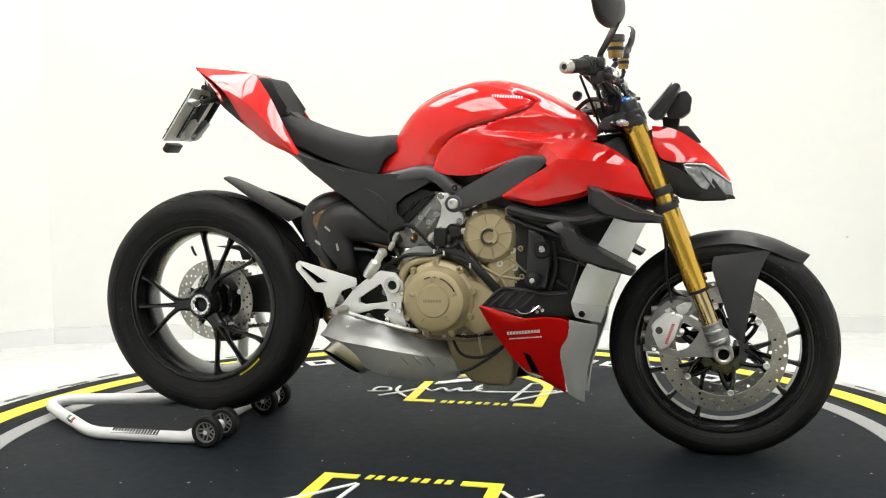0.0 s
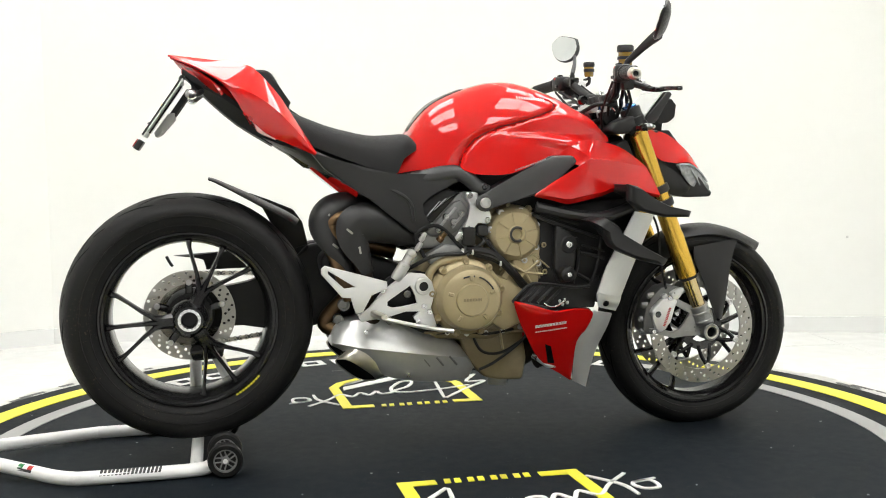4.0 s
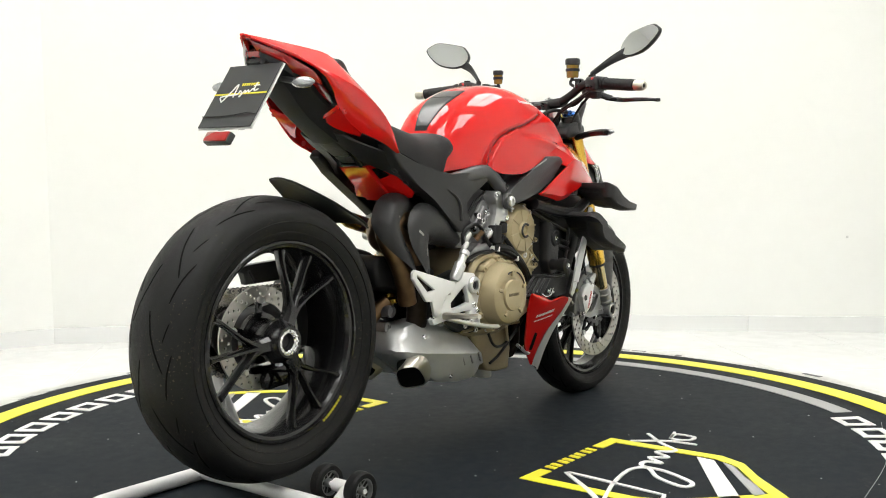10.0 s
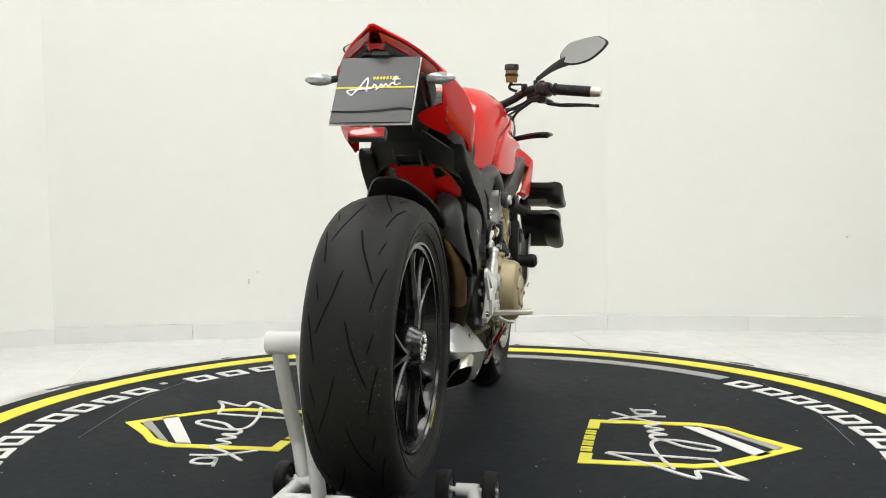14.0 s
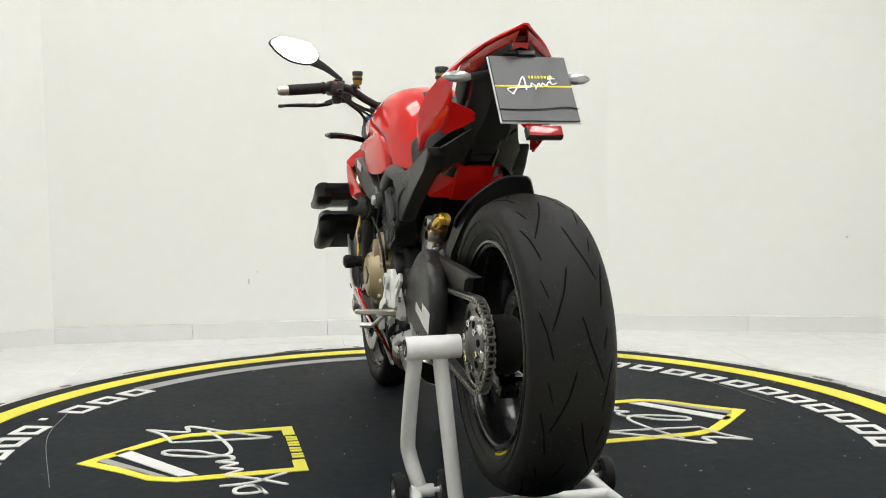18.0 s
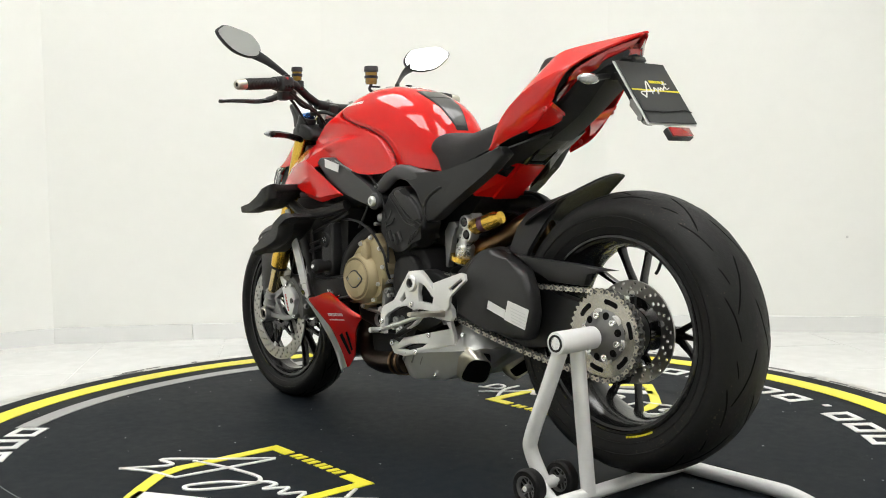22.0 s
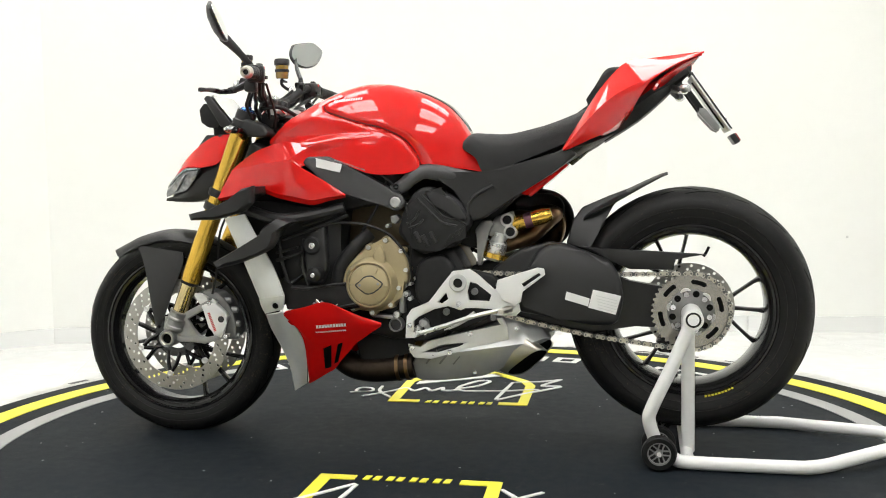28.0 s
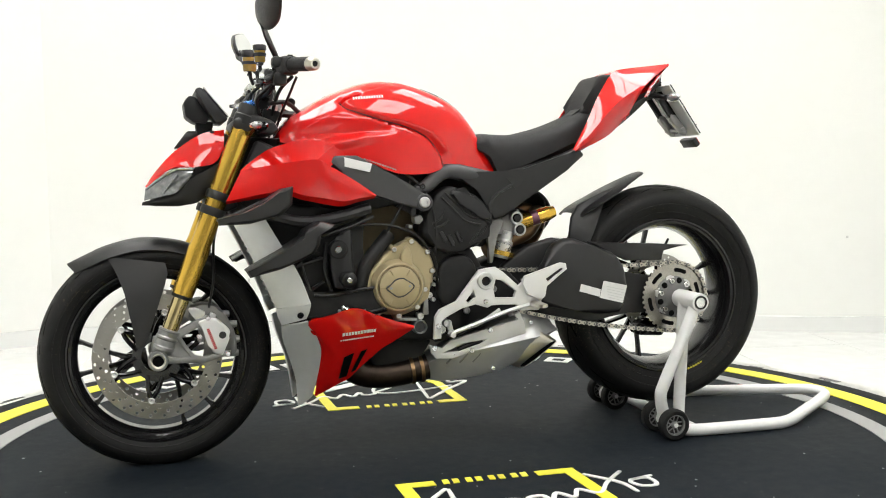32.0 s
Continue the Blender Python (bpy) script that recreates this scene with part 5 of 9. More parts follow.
bm = B()
rows = []
NX, NA = 150, 76
for i in range(NX + 1):
    x = -0.150 + 0.612 * i / NX
    zb, zt, w = spline1(T_BOT, x), spline1(T_TOP, x), spline1(T_W, x)
    half = []
    for k in range(NA + 1):
        a = 0.5 * math.pi * k / NA
        c, q = math.cos(a), math.sin(a)
        z = zb + (zt - zb) * q ** 0.86
        up = tank_relief(x, z) * min(1.0, (NA - k) / 12)
        half.append((c ** 0.62 * w + up * c, z + up * q))
    row = [(x, -y, z) for y, z in half] + [(x, y, z) for y, z in reversed(half[:-1])]
    row += [(x, w * 0.7, zb - 0.004), (x, -w * 0.7, zb - 0.004)]
    rows.append(row)
skin(bm, rows)
tank = part("fuel_tank", bm, RED, bike, "glossy red fuel tank with deep side creases", 50)

for s in (-1, 1):
    # thin black line along the joint, put in for the shadow in its groove
    bm = B()
    skin_at = surface(tank)
    line = []
    for p in curve_points([(x, 0, z) for x, z in JOINT[:10]], 4):
        hit = skin_at.ray_cast(Vector((p.x, s * 0.6, p.z)), Vector((0, -s, 0)))[0]
        if hit is not None:
            line.append(hit - Vector((0, s * 0.0004, 0)))
    tube(bm, line, 0.0016, 6, 1, smooth=False)
    part("joint_shade_line", bm, MATT, tank)
    # side fairing: cheek, turned-under lower edge, top facet and the band over the frame arm
    bm = B()
    ridge = [(0.222, 0.196, 0.708), (0.278, 0.206, 0.745), (0.346, 0.213, 0.785), (0.378, 0.216, 0.802), (0.441, 0.198, 0.797), (0.505, 0.174, 0.787), (0.568, 0.150, 0.774)]
    low = [(0.225, 0.196, 0.704), (0.267, 0.206, 0.701), (0.313, 0.211, 0.694), (0.364, 0.209, 0.703), (0.418, 0.203, 0.712), (0.469, 0.194, 0.723), (0.607, 0.158, 0.698)]
    shell(bm, ridge, low, 0.003, 0.005, 6, 8, s)
    shell(bm, low, [(0.224, 0.186, 0.700), (0.269, 0.192, 0.691), (0.315, 0.196, 0.680), (0.366, 0.194, 0.688), (0.420, 0.188, 0.700), (0.471, 0.180, 0.711), (0.606, 0.148, 0.691)], 0.0, 0.004, 6, 3, s)
    shell(bm, [(0.317, 0.172, 0.847), (0.363, 0.164, 0.851), (0.410, 0.152, 0.855), (0.457, 0.146, 0.844), (0.496, 0.144, 0.830), (0.534, 0.146, 0.805), (0.570, 0.148, 0.776)], ridge[3:4] + [(0.401, 0.211, 0.801), (0.441, 0.198, 0.797), (0.473, 0.186, 0.792), (0.505, 0.174, 0.787), (0.538, 0.162, 0.781), (0.568, 0.150, 0.773)], 0.002, 0.005, 6, 6, s)
    shell(bm, [(0.170, 0.170, 0.871), (0.211, 0.172, 0.866), (0.248, 0.174, 0.859), (0.286, 0.174, 0.853), (0.317, 0.173, 0.845), (0.351, 0.198, 0.824), (0.378, 0.216, 0.802)], [(0.189, 0.166, 0.842), (0.226, 0.168, 0.830), (0.256, 0.170, 0.819), (0.286, 0.174, 0.809), (0.315, 0.182, 0.798), (0.336, 0.196, 0.788), (0.350, 0.208, 0.782)], 0.0, 0.005, 6, 5, s)
    part("side_fairing", bm, RED, bike, "glossy red side fairing with sharp creases")
    # unreadable name on the tank
    bm = B()
    for i in range(6):
        for q in (0.0, 0.0085):
            x = 0.268 - i * 0.0140 - q * 0.85
            z = 0.964 + 0.012 * (0.278 - x) / 0.16
            vs = []
            for xx, zz in ((x, z - 0.0038), (x - 0.0036, z - 0.0038), (x - 0.0042, z + 0.0038), (x - 0.0006, z + 0.0038)):
                vs.append(bm.verts.new((xx, s * (tank_y(xx, zz) + 0.0012), zz)))
            bm.faces.new(vs)
    part("tank_print", bm, PRINT_W, tank, "white maker's name as plain bars")
# tank pad: a carbon-look field in two pieces on a dark border


def pad_field(x0, x1, grow, lift, y_from=-1.0, y_to=1.0):
    bm = B()
    top, bot = [], []
    for i in range(21):
        x = x0 + (x1 - x0) * i / 20
        zt, zb, w = spline1(T_TOP, x), spline1(T_BOT, x), spline1(T_W, x)
        u = min(1.0, max(0.0, (x + 0.092) / 0.172))
        hw = grow + 0.042 * (0.22 + 0.78 * math.sin(math.pi * min(0.5, 0.05 + u * 0.72)) ** 0.8) * (1.0 - 0.25 * max(0.0, u - 0.72) / 0.28)
        row = []
        for j in range(11):
            y = hw * (y_from + (y_to - y_from) * j / 10)
            a = math.acos(min(1, abs(y) / w) ** (1 / 0.62))
            row.append((x, y, zb + (zt - zb) * math.sin(a) ** 0.86 + lift))
        top.append([bm.verts.new(p) for p in row])
        bot.append([bm.verts.new((p[0], p[1], p[2] - 0.005)) for p in row])
    for i in range(20):
        for j in range(10):
            bm.faces.new((top[i][j], top[i][j + 1], top[i + 1][j + 1], top[i + 1][j]))
            bm.faces.new((bot[i][j], bot[i + 1][j], bot[i + 1][j + 1], bot[i][j + 1]))
        bm.faces.new((top[i][0], top[i + 1][0], bot[i + 1][0], bot[i][0]))
        bm.faces.new((top[i][10], bot[i][10], bot[i + 1][10], top[i + 1][10]))
    for j in range(10):
        bm.faces.new((top[0][j], bot[0][j], bot[0][j + 1], top[0][j + 1]))
        bm.faces.new((top[20][j], top[20][j + 1], bot[20][j + 1], bot[20][j]))
    return bm


pad = part("tank_pad", pad_field(-0.094, 0.058, 0.004, 0.0016), MATT, tank, "dark carbon-look tank pad in two pieces")
part("pad_field", pad_field(-0.088, 0.000, 0.0, 0.0028), CARBON, pad)
part("pad_field", pad_field(0.006, 0.053, 0.0, 0.0028), CARBON, pad)
# ignition area and filler
bm = B()
lathe(bm, [(0.0, 0.010), (0.030, 0.010), (0.036, 0.004), (0.036, -0.01)], (0.296, 0, 0.978), (0.35, 0, 0.94), 30)
part("filler_cap", bm, BLACK, tank)

for s in (-1, 1):
    bm = B()
    for poly in letter_bars(0.166, 0.254, 0.771, 0.801, 13, 0.0042):
        bm.faces.new([bm.verts.new((x, s * (tank_y(x, z) + 0.0125), z)) for x, z in poly])
    part("small_print", bm, ALU_D, tank, "small grey print as plain bars")

# ---- seat and tail ----
S_TOP = [(-0.440, 0.950), (-0.420, 0.937), (-0.332, 0.901), (-0.267, 0.883), (-0.209, 0.872), (-0.150, 0.873), (-0.116, 0.875), (-0.100, 0.870), (-0.0873, 0.855)]
S_BOT = [(-0.440, 0.872), (-0.330, 0.826), (-0.207, 0.778), (-0.160, 0.760), (-0.148, 0.764), (-0.138, 0.773), (-0.128, 0.796), (-0.120, 0.809), (-0.0873, 0.830)]
S_W = [(-0.440, 0.078), (-0.36, 0.108), (-0.25, 0.120), (-0.16, 0.116), (-0.12, 0.115), (-0.100, 0.113), (-0.0873, 0.108)]
bm = B()
rows = []
for i in range(61):
    x = -0.440 + 0.3527 * i / 60
    zb, zt, w = spline1(S_BOT, x), spline1(S_TOP, x), spline1(S_W, x)
    row = []
    for k in range(25):
        a = math.pi * k / 24
        c, s = math.cos(a), math.sin(a)
        row.append((x, -math.copysign(abs(c) ** 0.55, c) * w, zb + (zt - zb) * (s ** 0.5 if s > 0 else 0)))
    row += [(x, w * 0.8, zb - 0.004), (x, -w * 0.8, zb - 0.004)]
    rows.append(row)
skin(bm, rows)
part("rider_seat", bm, SEATM, bike, "black vinyl rider seat")
bm = B()
slab(bm, [(-0.570, 1.034), (-0.514, 1.046), (-0.478, 1.044), (-0.462, 1.026), (-0.449, 1.000), (-0.431, 0.953), (-0.418, 0.934), (-0.47, 0.92), (-0.55, 0.99)], -0.074, 0.074, 0.024, 4)
part("seat_cowl", bm, SEATM, bike, "black rear seat hump")

for s in (-1, 1):
    bm = B()
    top_rail = [(-0.735, 0.004, 1.087), (-0.650, 0.026, 1.076), (-0.560, 0.046, 1.064), (-0.520, 0.062, 1.052), (-0.490, 0.082, 1.022), (-0.452, 0.104, 0.974), (-0.412, 0.124, 0.908), (-0.361, 0.139, 0.826)]
    mid_rail = [(-0.730, 0.008, 1.082), (-0.664, 0.066, 1.054), (-0.604, 0.108, 1.018), (-0.552, 0.134, 0.992), (-0.505, 0.152, 0.966), (-0.458, 0.166, 0.928), (-0.415, 0.168, 0.882), (-0.363, 0.148, 0.823)]
    low_rail = [(-0.724, 0.012, 1.076), (-0.658, 0.070, 1.043), (-0.598, 0.112, 1.004), (-0.566, 0.120, 0.964), (-0.545, 0.116, 0.930), (-0.490, 0.124, 0.876), (-0.430, 0.148, 0.846), (-0.366, 0.145, 0.818)]
    shell(bm, top_rail, mid_rail, 0.003, 0.004, 7, 8, s)
    shell(bm, mid_rail, low_rail, 0.005, 0.004, 7, 8, s)
    shell(bm, [(-0.546, 0.116, 0.932), (-0.532, 0.116, 0.914), (-0.505, 0.116, 0.890), (-0.470, 0.122, 0.865)], [(-0.530, 0.060, 0.912), (-0.521, 0.046, 0.898), (-0.505, 0.070, 0.878), (-0.465, 0.110, 0.858)], 0.0, 0.004, 6, 5, s)
    tail_part = part("tail_side", bm, RED, bike, "glossy red tail panel", 24)
    each("tail_screw", PRINT_R, tail_part, ((-0.528, 0.119, 0.916), (-0.402, 0.143, 0.846)), lambda bm, q: bolt(bm, (q[0], s * q[1], q[2]), 0.0065, 0.004, (0, s, 0)))
bm = B()
shell(bm, [(-0.735, -0.005, 1.087), (-0.650, -0.025, 1.074), (-0.540, -0.051, 1.060), (-0.50, -0.066, 1.036)], [(-0.735, 0.005, 1.087), (-0.650, 0.025, 1.074), (-0.540, 0.051, 1.060), (-0.50, 0.066, 1.036)], 0, 0.005, 6, 8)
part("tail_top", bm, RED, bike, "red pointed tail top")
bm = B()
slab(bm, [(-0.665, 1.045), (-0.540, 1.045), (-0.43, 0.95), (-0.30, 0.84), (-0.15, 0.775), (-0.16, 0.740), (-0.27, 0.738), (-0.365, 0.785), (-0.457, 0.838), (-0.535, 0.904), (-0.60, 0.980)], -0.040, 0.040, 0.014, 3)
under = part("undertail", bm, BLACK, bike, "black plastic undertail")
for s in (-1, 1):
    bm = B()
    shell(bm, [(-0.50, 0.056, 0.868), (-0.42, 0.092, 0.836), (-0.33, 0.120, 0.812), (-0.22, 0.136, 0.782), (-0.145, 0.146, 0.764)], [(-0.465, 0.030, 0.846), (-0.40, 0.036, 0.806), (-0.33, 0.098, 0.765), (-0.25, 0.130, 0.730), (-0.20, 0.14, 0.700)], 0.006, 0.006, 6, 6, s)
    part("undertail_side", bm, BLACK, under)


def along_under(u):
    p, q = Vector((-0.575, 0.0, 0.953)), Vector((-0.372, 0.0, 0.787))
    return p.lerp(q, u)


tilt = Matrix.Rotation(math.atan2(0.169, 0.203), 4, 'Y')
each("undertail_rib", GLOSS, under, (0.10, 0.34, 0.58, 0.82, 0.97), lambda bm, u: block(bm, tuple(along_under(u)), (0.008, 0.074, 0.012), tilt, 0.002))
each("undertail_rail", GLOSS, under, (-0.033, 0.033), lambda bm, y: tube(bm, [tuple(along_under(u) + Vector((0, y, 0.0))) for u in (0.02, 0.3, 0.6, 0.99)], 0.008, 8))
bm = B()
block(bm, tuple(along_under(0.46) + Vector((-0.004, 0, -0.004))), (0.056, 0.060, 0.010), tilt, 0.003)
part("undertail_cover", bm, MATT, under)
# tail light lens under the ridge
for s in (-1, 1):
    bm = B()
    shell(bm, [(-0.722, 0.010, 1.072), (-0.676, 0.062, 1.046), (-0.622, 0.112, 1.006)], [(-0.690, 0.012, 1.034), (-0.650, 0.064, 1.006), (-0.602, 0.118, 0.974)], 0.003, 0.008, 6, 5, s)
    part("tail_light", bm, REDLENS, under, "dark red tail light lens")
bm = B()
rings = []
for x, zt, z1, zb, w_t, w_m, w_b in ((-0.700, 1.056, 1.046, 1.036, 0.012, 0.022, 0.012), (-0.668, 1.048, 1.022, 1.000, 0.036, 0.062, 0.040), (-0.630, 1.040, 0.998, 0.962, 0.040, 0.076, 0.042),
                                     (-0.595, 1.030, 0.980, 0.930, 0.042, 0.078, 0.036), (-0.560, 1.020, 0.955, 0.902, 0.044, 0.074, 0.034), (-0.520, 1.000, 0.930, 0.876, 0.046, 0.070, 0.036), (-0.470, 0.960, 0.890, 0.846, 0.050, 0.072, 0.042)):
    zt -= 0.020 if x < -0.59 else 0.0
    half = [(0.0, zt), (w_t, zt - 0.004), (w_m * 0.96, z1 + 0.016), (w_m, z1), (w_m * 0.97, z1 - 0.012), (w_b * 1.25, zb + 0.012), (w_b, zb), (0.0, zb - 0.004)]
    rings.append([(x, y, z) for y, z in half] + [(x, -y, z) for y, z in reversed(half[1:-1])])
lamp_rings = []
for ring_pts in rings[:6]:
    x = ring_pts[0][0]
    top_z, w_m, z_m = ring_pts[0][2], ring_pts[3][1], ring_pts[3][2]
    half = [(0.0, top_z + 0.003), (ring_pts[1][1] + 0.002, ring_pts[1][2] + 0.003), (w_m + 0.001, z_m + 0.018), (w_m + 0.003, z_m + 0.005), (w_m * 0.9, z_m + 0.003), (0.0, z_m + 0.003)]
    lamp_rings.append([(x - 0.002, y, z) for y, z in half] + [(x - 0.002, -y, z) for y, z in reversed(half[1:-1])])
skin(bm, lamp_rings)
part("tail_light_body", bm, REDLENS, under, "dark red tail light body")
bm = B()
skin(bm, rings)
part("tail_core", bm, MATT, under, "black plastic behind the tail light")
# red panel under the seat: a rear face with a dark field and two sides that run forwards
for s in (-1, 1):
    bm = B()
    facets(bm, [(-0.366, 0.044, 0.788), (-0.352, 0.062, 0.792), (-0.300, 0.088, 0.760), (-0.246, 0.106, 0.722), (-0.250, 0.100, 0.706), (-0.262, 0.044, 0.702), (-0.315, 0.046, 0.745)], [(0, 1, 2, 6), (2, 3, 4, 6), (4, 5, 6)], s, 0.006, 0.0015)
    part("under_seat_flash", bm, RED, under, "small red panel under the seat", 12)
for s in (-1, 1):
    bm = B()
    facets(bm, [(-0.3545, 0.0525, 0.7800), (-0.3460, 0.0635, 0.7825), (-0.3145, 0.0790, 0.7630), (-0.3240, 0.0540, 0.7540)], [(0, 1, 2, 3)], s, 0.003, 0.0)
    part("flash_slot", bm, GLOSS, under, "dark slot in the red panel")
bm = B()
shell(bm, [(-0.366, -0.044, 0.788), (-0.315, -0.045, 0.745), (-0.262, -0.044, 0.702)], [(-0.366, 0.044, 0.788), (-0.315, 0.045, 0.745), (-0.262, 0.044, 0.702)], 0, 0.008, 5, 5)
part("flash_middle", bm, RED, under, "red middle of the panel under the seat")
bm = B()
field_at = Matrix.Translation((-0.322, 0, 0.7445)) @ Matrix.Rotation(math.atan2(0.086, 0.104), 4, "Y")
lathe(bm, [(0.0, 0.002), (0.026, 0.002), (0.028, 0.0), (0.028, -0.006)], (0, 0, 0), (0, 0, -1), 6)
bmesh.ops.transform(bm, matrix=field_at, verts=bm.verts[:])
part("flash_field", bm, GLOSS, under, "dark six-sided field on the red panel")
# plate holder
bm = B()
slab(bm, [(-0.612, 0.985), (-0.622, 1.004), (-0.655, 1.030), (-0.690, 1.036), (-0.700, 1.026), (-0.672, 1.012), (-0.680, 0.990), (-0.664, 0.976), (-0.640, 0.984)], -0.034, 0.034, 0.005)
tube(bm, [(-0.545, -0.03, 0.92), (-0.60, -0.03, 0.962), (-0.65, -0.024, 0.996)], 0.010, 10)
tube(bm, [(-0.545, 0.03, 0.92), (-0.60, 0.03, 0.962), (-0.65, 0.024, 0.996)], 0.010, 10)
holder_part = part("plate_holder", bm, MATT, bike, "black plate bracket")
each("bracket_bolt", CHROME, holder_part, [(x, s * 0.031, z) for s in (-1, 1) for x, z in ((-0.640, 1.000), (-0.664, 1.006))], lambda bm, q: bolt(bm, q, 0.0065, 0.004, (0, 1 if q[1] > 0 else -1, 0)))
for y0 in (-0.040, 0.028):
    bm = B()
    slab(bm, [(-0.668, 0.996), (-0.690, 0.994), (-0.735, 0.930), (-0.722, 0.920)], y0, y0 + 0.012, 0.003)
    part("bracket_arm", bm, MATT, holder_part)
    bm = B()
    slab(bm, [(-0.722, 0.932), (-0.738, 0.930), (-0.776, 0.880), (-0.772, 0.868), (-0.758, 0.874), (-0.720, 0.916)], y0 - 0.004, y0 + 0.016, 0.002)
    part("bracket_link", bm, ALU_D, holder_part, "grey machined hinge link")
bm = B()
lathe(bm, [(0.0, -0.055), (0.007, -0.055), (0.007, 0.055), (0.0, 0.055)], (-0.760, 0, 0.886), (0, 1, 0), 14)
part("hinge_pin", bm, ALU_D, holder_part)
pc = Vector((-0.750, -0.012, 0.944))
du = Vector((-0.097, -0.001, -0.139)).normalized()
dn = du.cross(Vector((0, 1, 0))).normalized()
if dn.x > 0:
    dn = -dn
da = dn.cross(du).normalized()
if da.y < 0:
    da = -da
rotp = Matrix((du, da, dn)).transposed().to_4x4()
bm = B()
block(bm, tuple(pc + dn * 0.004), (0.176, 0.174, 0.003), rotp, 0.0010, 1)
plate = part("dealer_plate", bm, PLATEM, bike, "dark grey dealer plate with yellow line and white flourish")
bm = B()
block(bm, tuple(pc - dn * 0.0015), (0.180, 0.178, 0.004), rotp, 0.001, 1)
part("plate_frame", bm, LABEL, plate, "silver plate frame edge")
# added dark patch: stands in for dark reflections on the plate's pale back
bm = B()
block(bm, tuple(pc - dn * 0.0065), (0.150, 0.060, 0.005), rotp, 0.001, 1)
part("plate_back_tone", bm, GLOSS, plate, "dark patch for the reflections on the plate's back")


def on_plate(a, b, h=0.0066):
    return pc + du * a - da * b + dn * h


def plate_poly(bm, pts, h=0.0066):
    lo = [bm.verts.new(on_plate(a, b, h - 0.001)) for a, b in pts]
    hi = [bm.verts.new(on_plate(a, b, h)) for a, b in pts]
    bm.faces.new(lo)
    bm.faces.new(hi[::-1])
    n = len(pts)
    for i in range(n):
        bm.faces.new((lo[i], lo[(i + 1) % n], hi[(i + 1) % n], hi[i]))


bm = B()
plate_poly(bm, [(-0.006, -0.086), (-0.006, 0.086), (-0.002, 0.086), (-0.002, -0.086)])
for i in range(4):
    x = -0.008 + i * 0.0145
    for k in (0.0, 0.007):
        plate_poly(bm, [(-0.026, x + k), (-0.026, x + k + 0.0045), (-0.033, x + k + 0.0045), (-0.033, x + k)])
part("plate_stripe", bm, PRINT_Y, plate)
bm = B()


def plate_stroke(pts, w):
    path = curve_points([(a, b, 0) for a, b in pts], 5)
    rows = []
    for i, p in enumerate(path):
        d = path[min(i + 1, len(path) - 1)] - path[max(i - 1, 0)]
        d = d.normalized() if d.length > 1e-9 else Vector((1, 0, 0))
        u = Vector((-d.y, d.x, 0)) * w / 2
        rows.append([on_plate(p.x - u.x, p.y - u.y, 0.0060), on_plate(p.x + u.x, p.y + u.y, 0.0060), on_plate(p.x + u.x, p.y + u.y, 0.0074), on_plate(p.x - u.x, p.y - u.y, 0.0074)])
    skin(bm, rows)


plate_stroke([(0.018, -0.050), (-0.004, -0.035), (-0.030, -0.020), (0.006, -0.018)], 0.0032)
plate_stroke([(0.018, -0.050), (0.004, -0.060), (0.000, -0.030), (-0.002, -0.008), (-0.012, -0.004), (-0.004, 0.004), (0.006, 0.002), (-0.012, 0.012), (-0.004, 0.016), (-0.013, 0.022), (-0.006, 0.028), (-0.016, 0.036), (-0.010, 0.044), (-0.014, 0.054)], 0.0028)
plate_stroke([(-0.034, 0.042), (-0.020, 0.040), (-0.010, 0.042)], 0.0026)
plate_stroke([(-0.024, 0.034), (-0.026, 0.052)], 0.0024)
part("plate_flourish", bm, PRINT_W, plate)
bm = B()
tube(bm, [on_plate(0.058, -0.088, 0.007), on_plate(0.060, -0.03, 0.008), on_plate(0.057, 0.02, 0.008), on_plate(0.052, 0.06, 0.008), on_plate(0.056, 0.088, 0.007)], 0.0014, 6)
part("elastic_cord", bm, CABLE, plate, "thin black elastic cord")
bm = B()
block(bm, tuple(on_plate(-0.094, 0.0, 0.006)), (0.014, 0.040, 0.014), rotp, 0.003)
part("plate_lamp", bm, BLACK, plate)
bm = B()
block(bm, tuple(on_plate(0.116, 0.0, 0.0)), (0.028, 0.080, 0.016), rotp, 0.003)
rr = part("rear_reflector", bm, BLACK, plate, "red rectangular rear reflector")
bm = B()
block(bm, tuple(on_plate(0.116, 0.0, 0.009)), (0.024, 0.074, 0.004), rotp, 0.001)
part("reflector_lens", bm, REDLENS, plate)
for s in (-1, 1):
    c = Vector((-0.672, s * 0.142, 0.975))
    bm = B()
    tube(bm, [(-0.648, s * 0.02, 0.992), (-0.655, s * 0.07, 0.984), (-0.668, s * 0.112, 0.976)], 0.008, 10)
    ind = part("rear_indicator", bm, MATT, bike, "rear indicator with clear lens")
    bm = B()
    rings = []
    for t, w1, w2 in ((-0.034, 0.008, 0.008), (-0.022, 0.014, 0.012), (-0.004, 0.016, 0.0135), (0.013, 0.013, 0.011), (0.024, 0.007, 0.006), (0.028, 0.003, 0.002)):
        cc = c + Vector((-0.006, s * t, 0.0))
        rings.append([cc + Vector((w1 * math.cos(k * math.pi / 8), 0, w2 * math.sin(k * math.pi / 8))) for k in range(16)])
    skin(bm, rings)
    part("lens", bm, CLEAR, ind, "clear ribbed indicator lens")

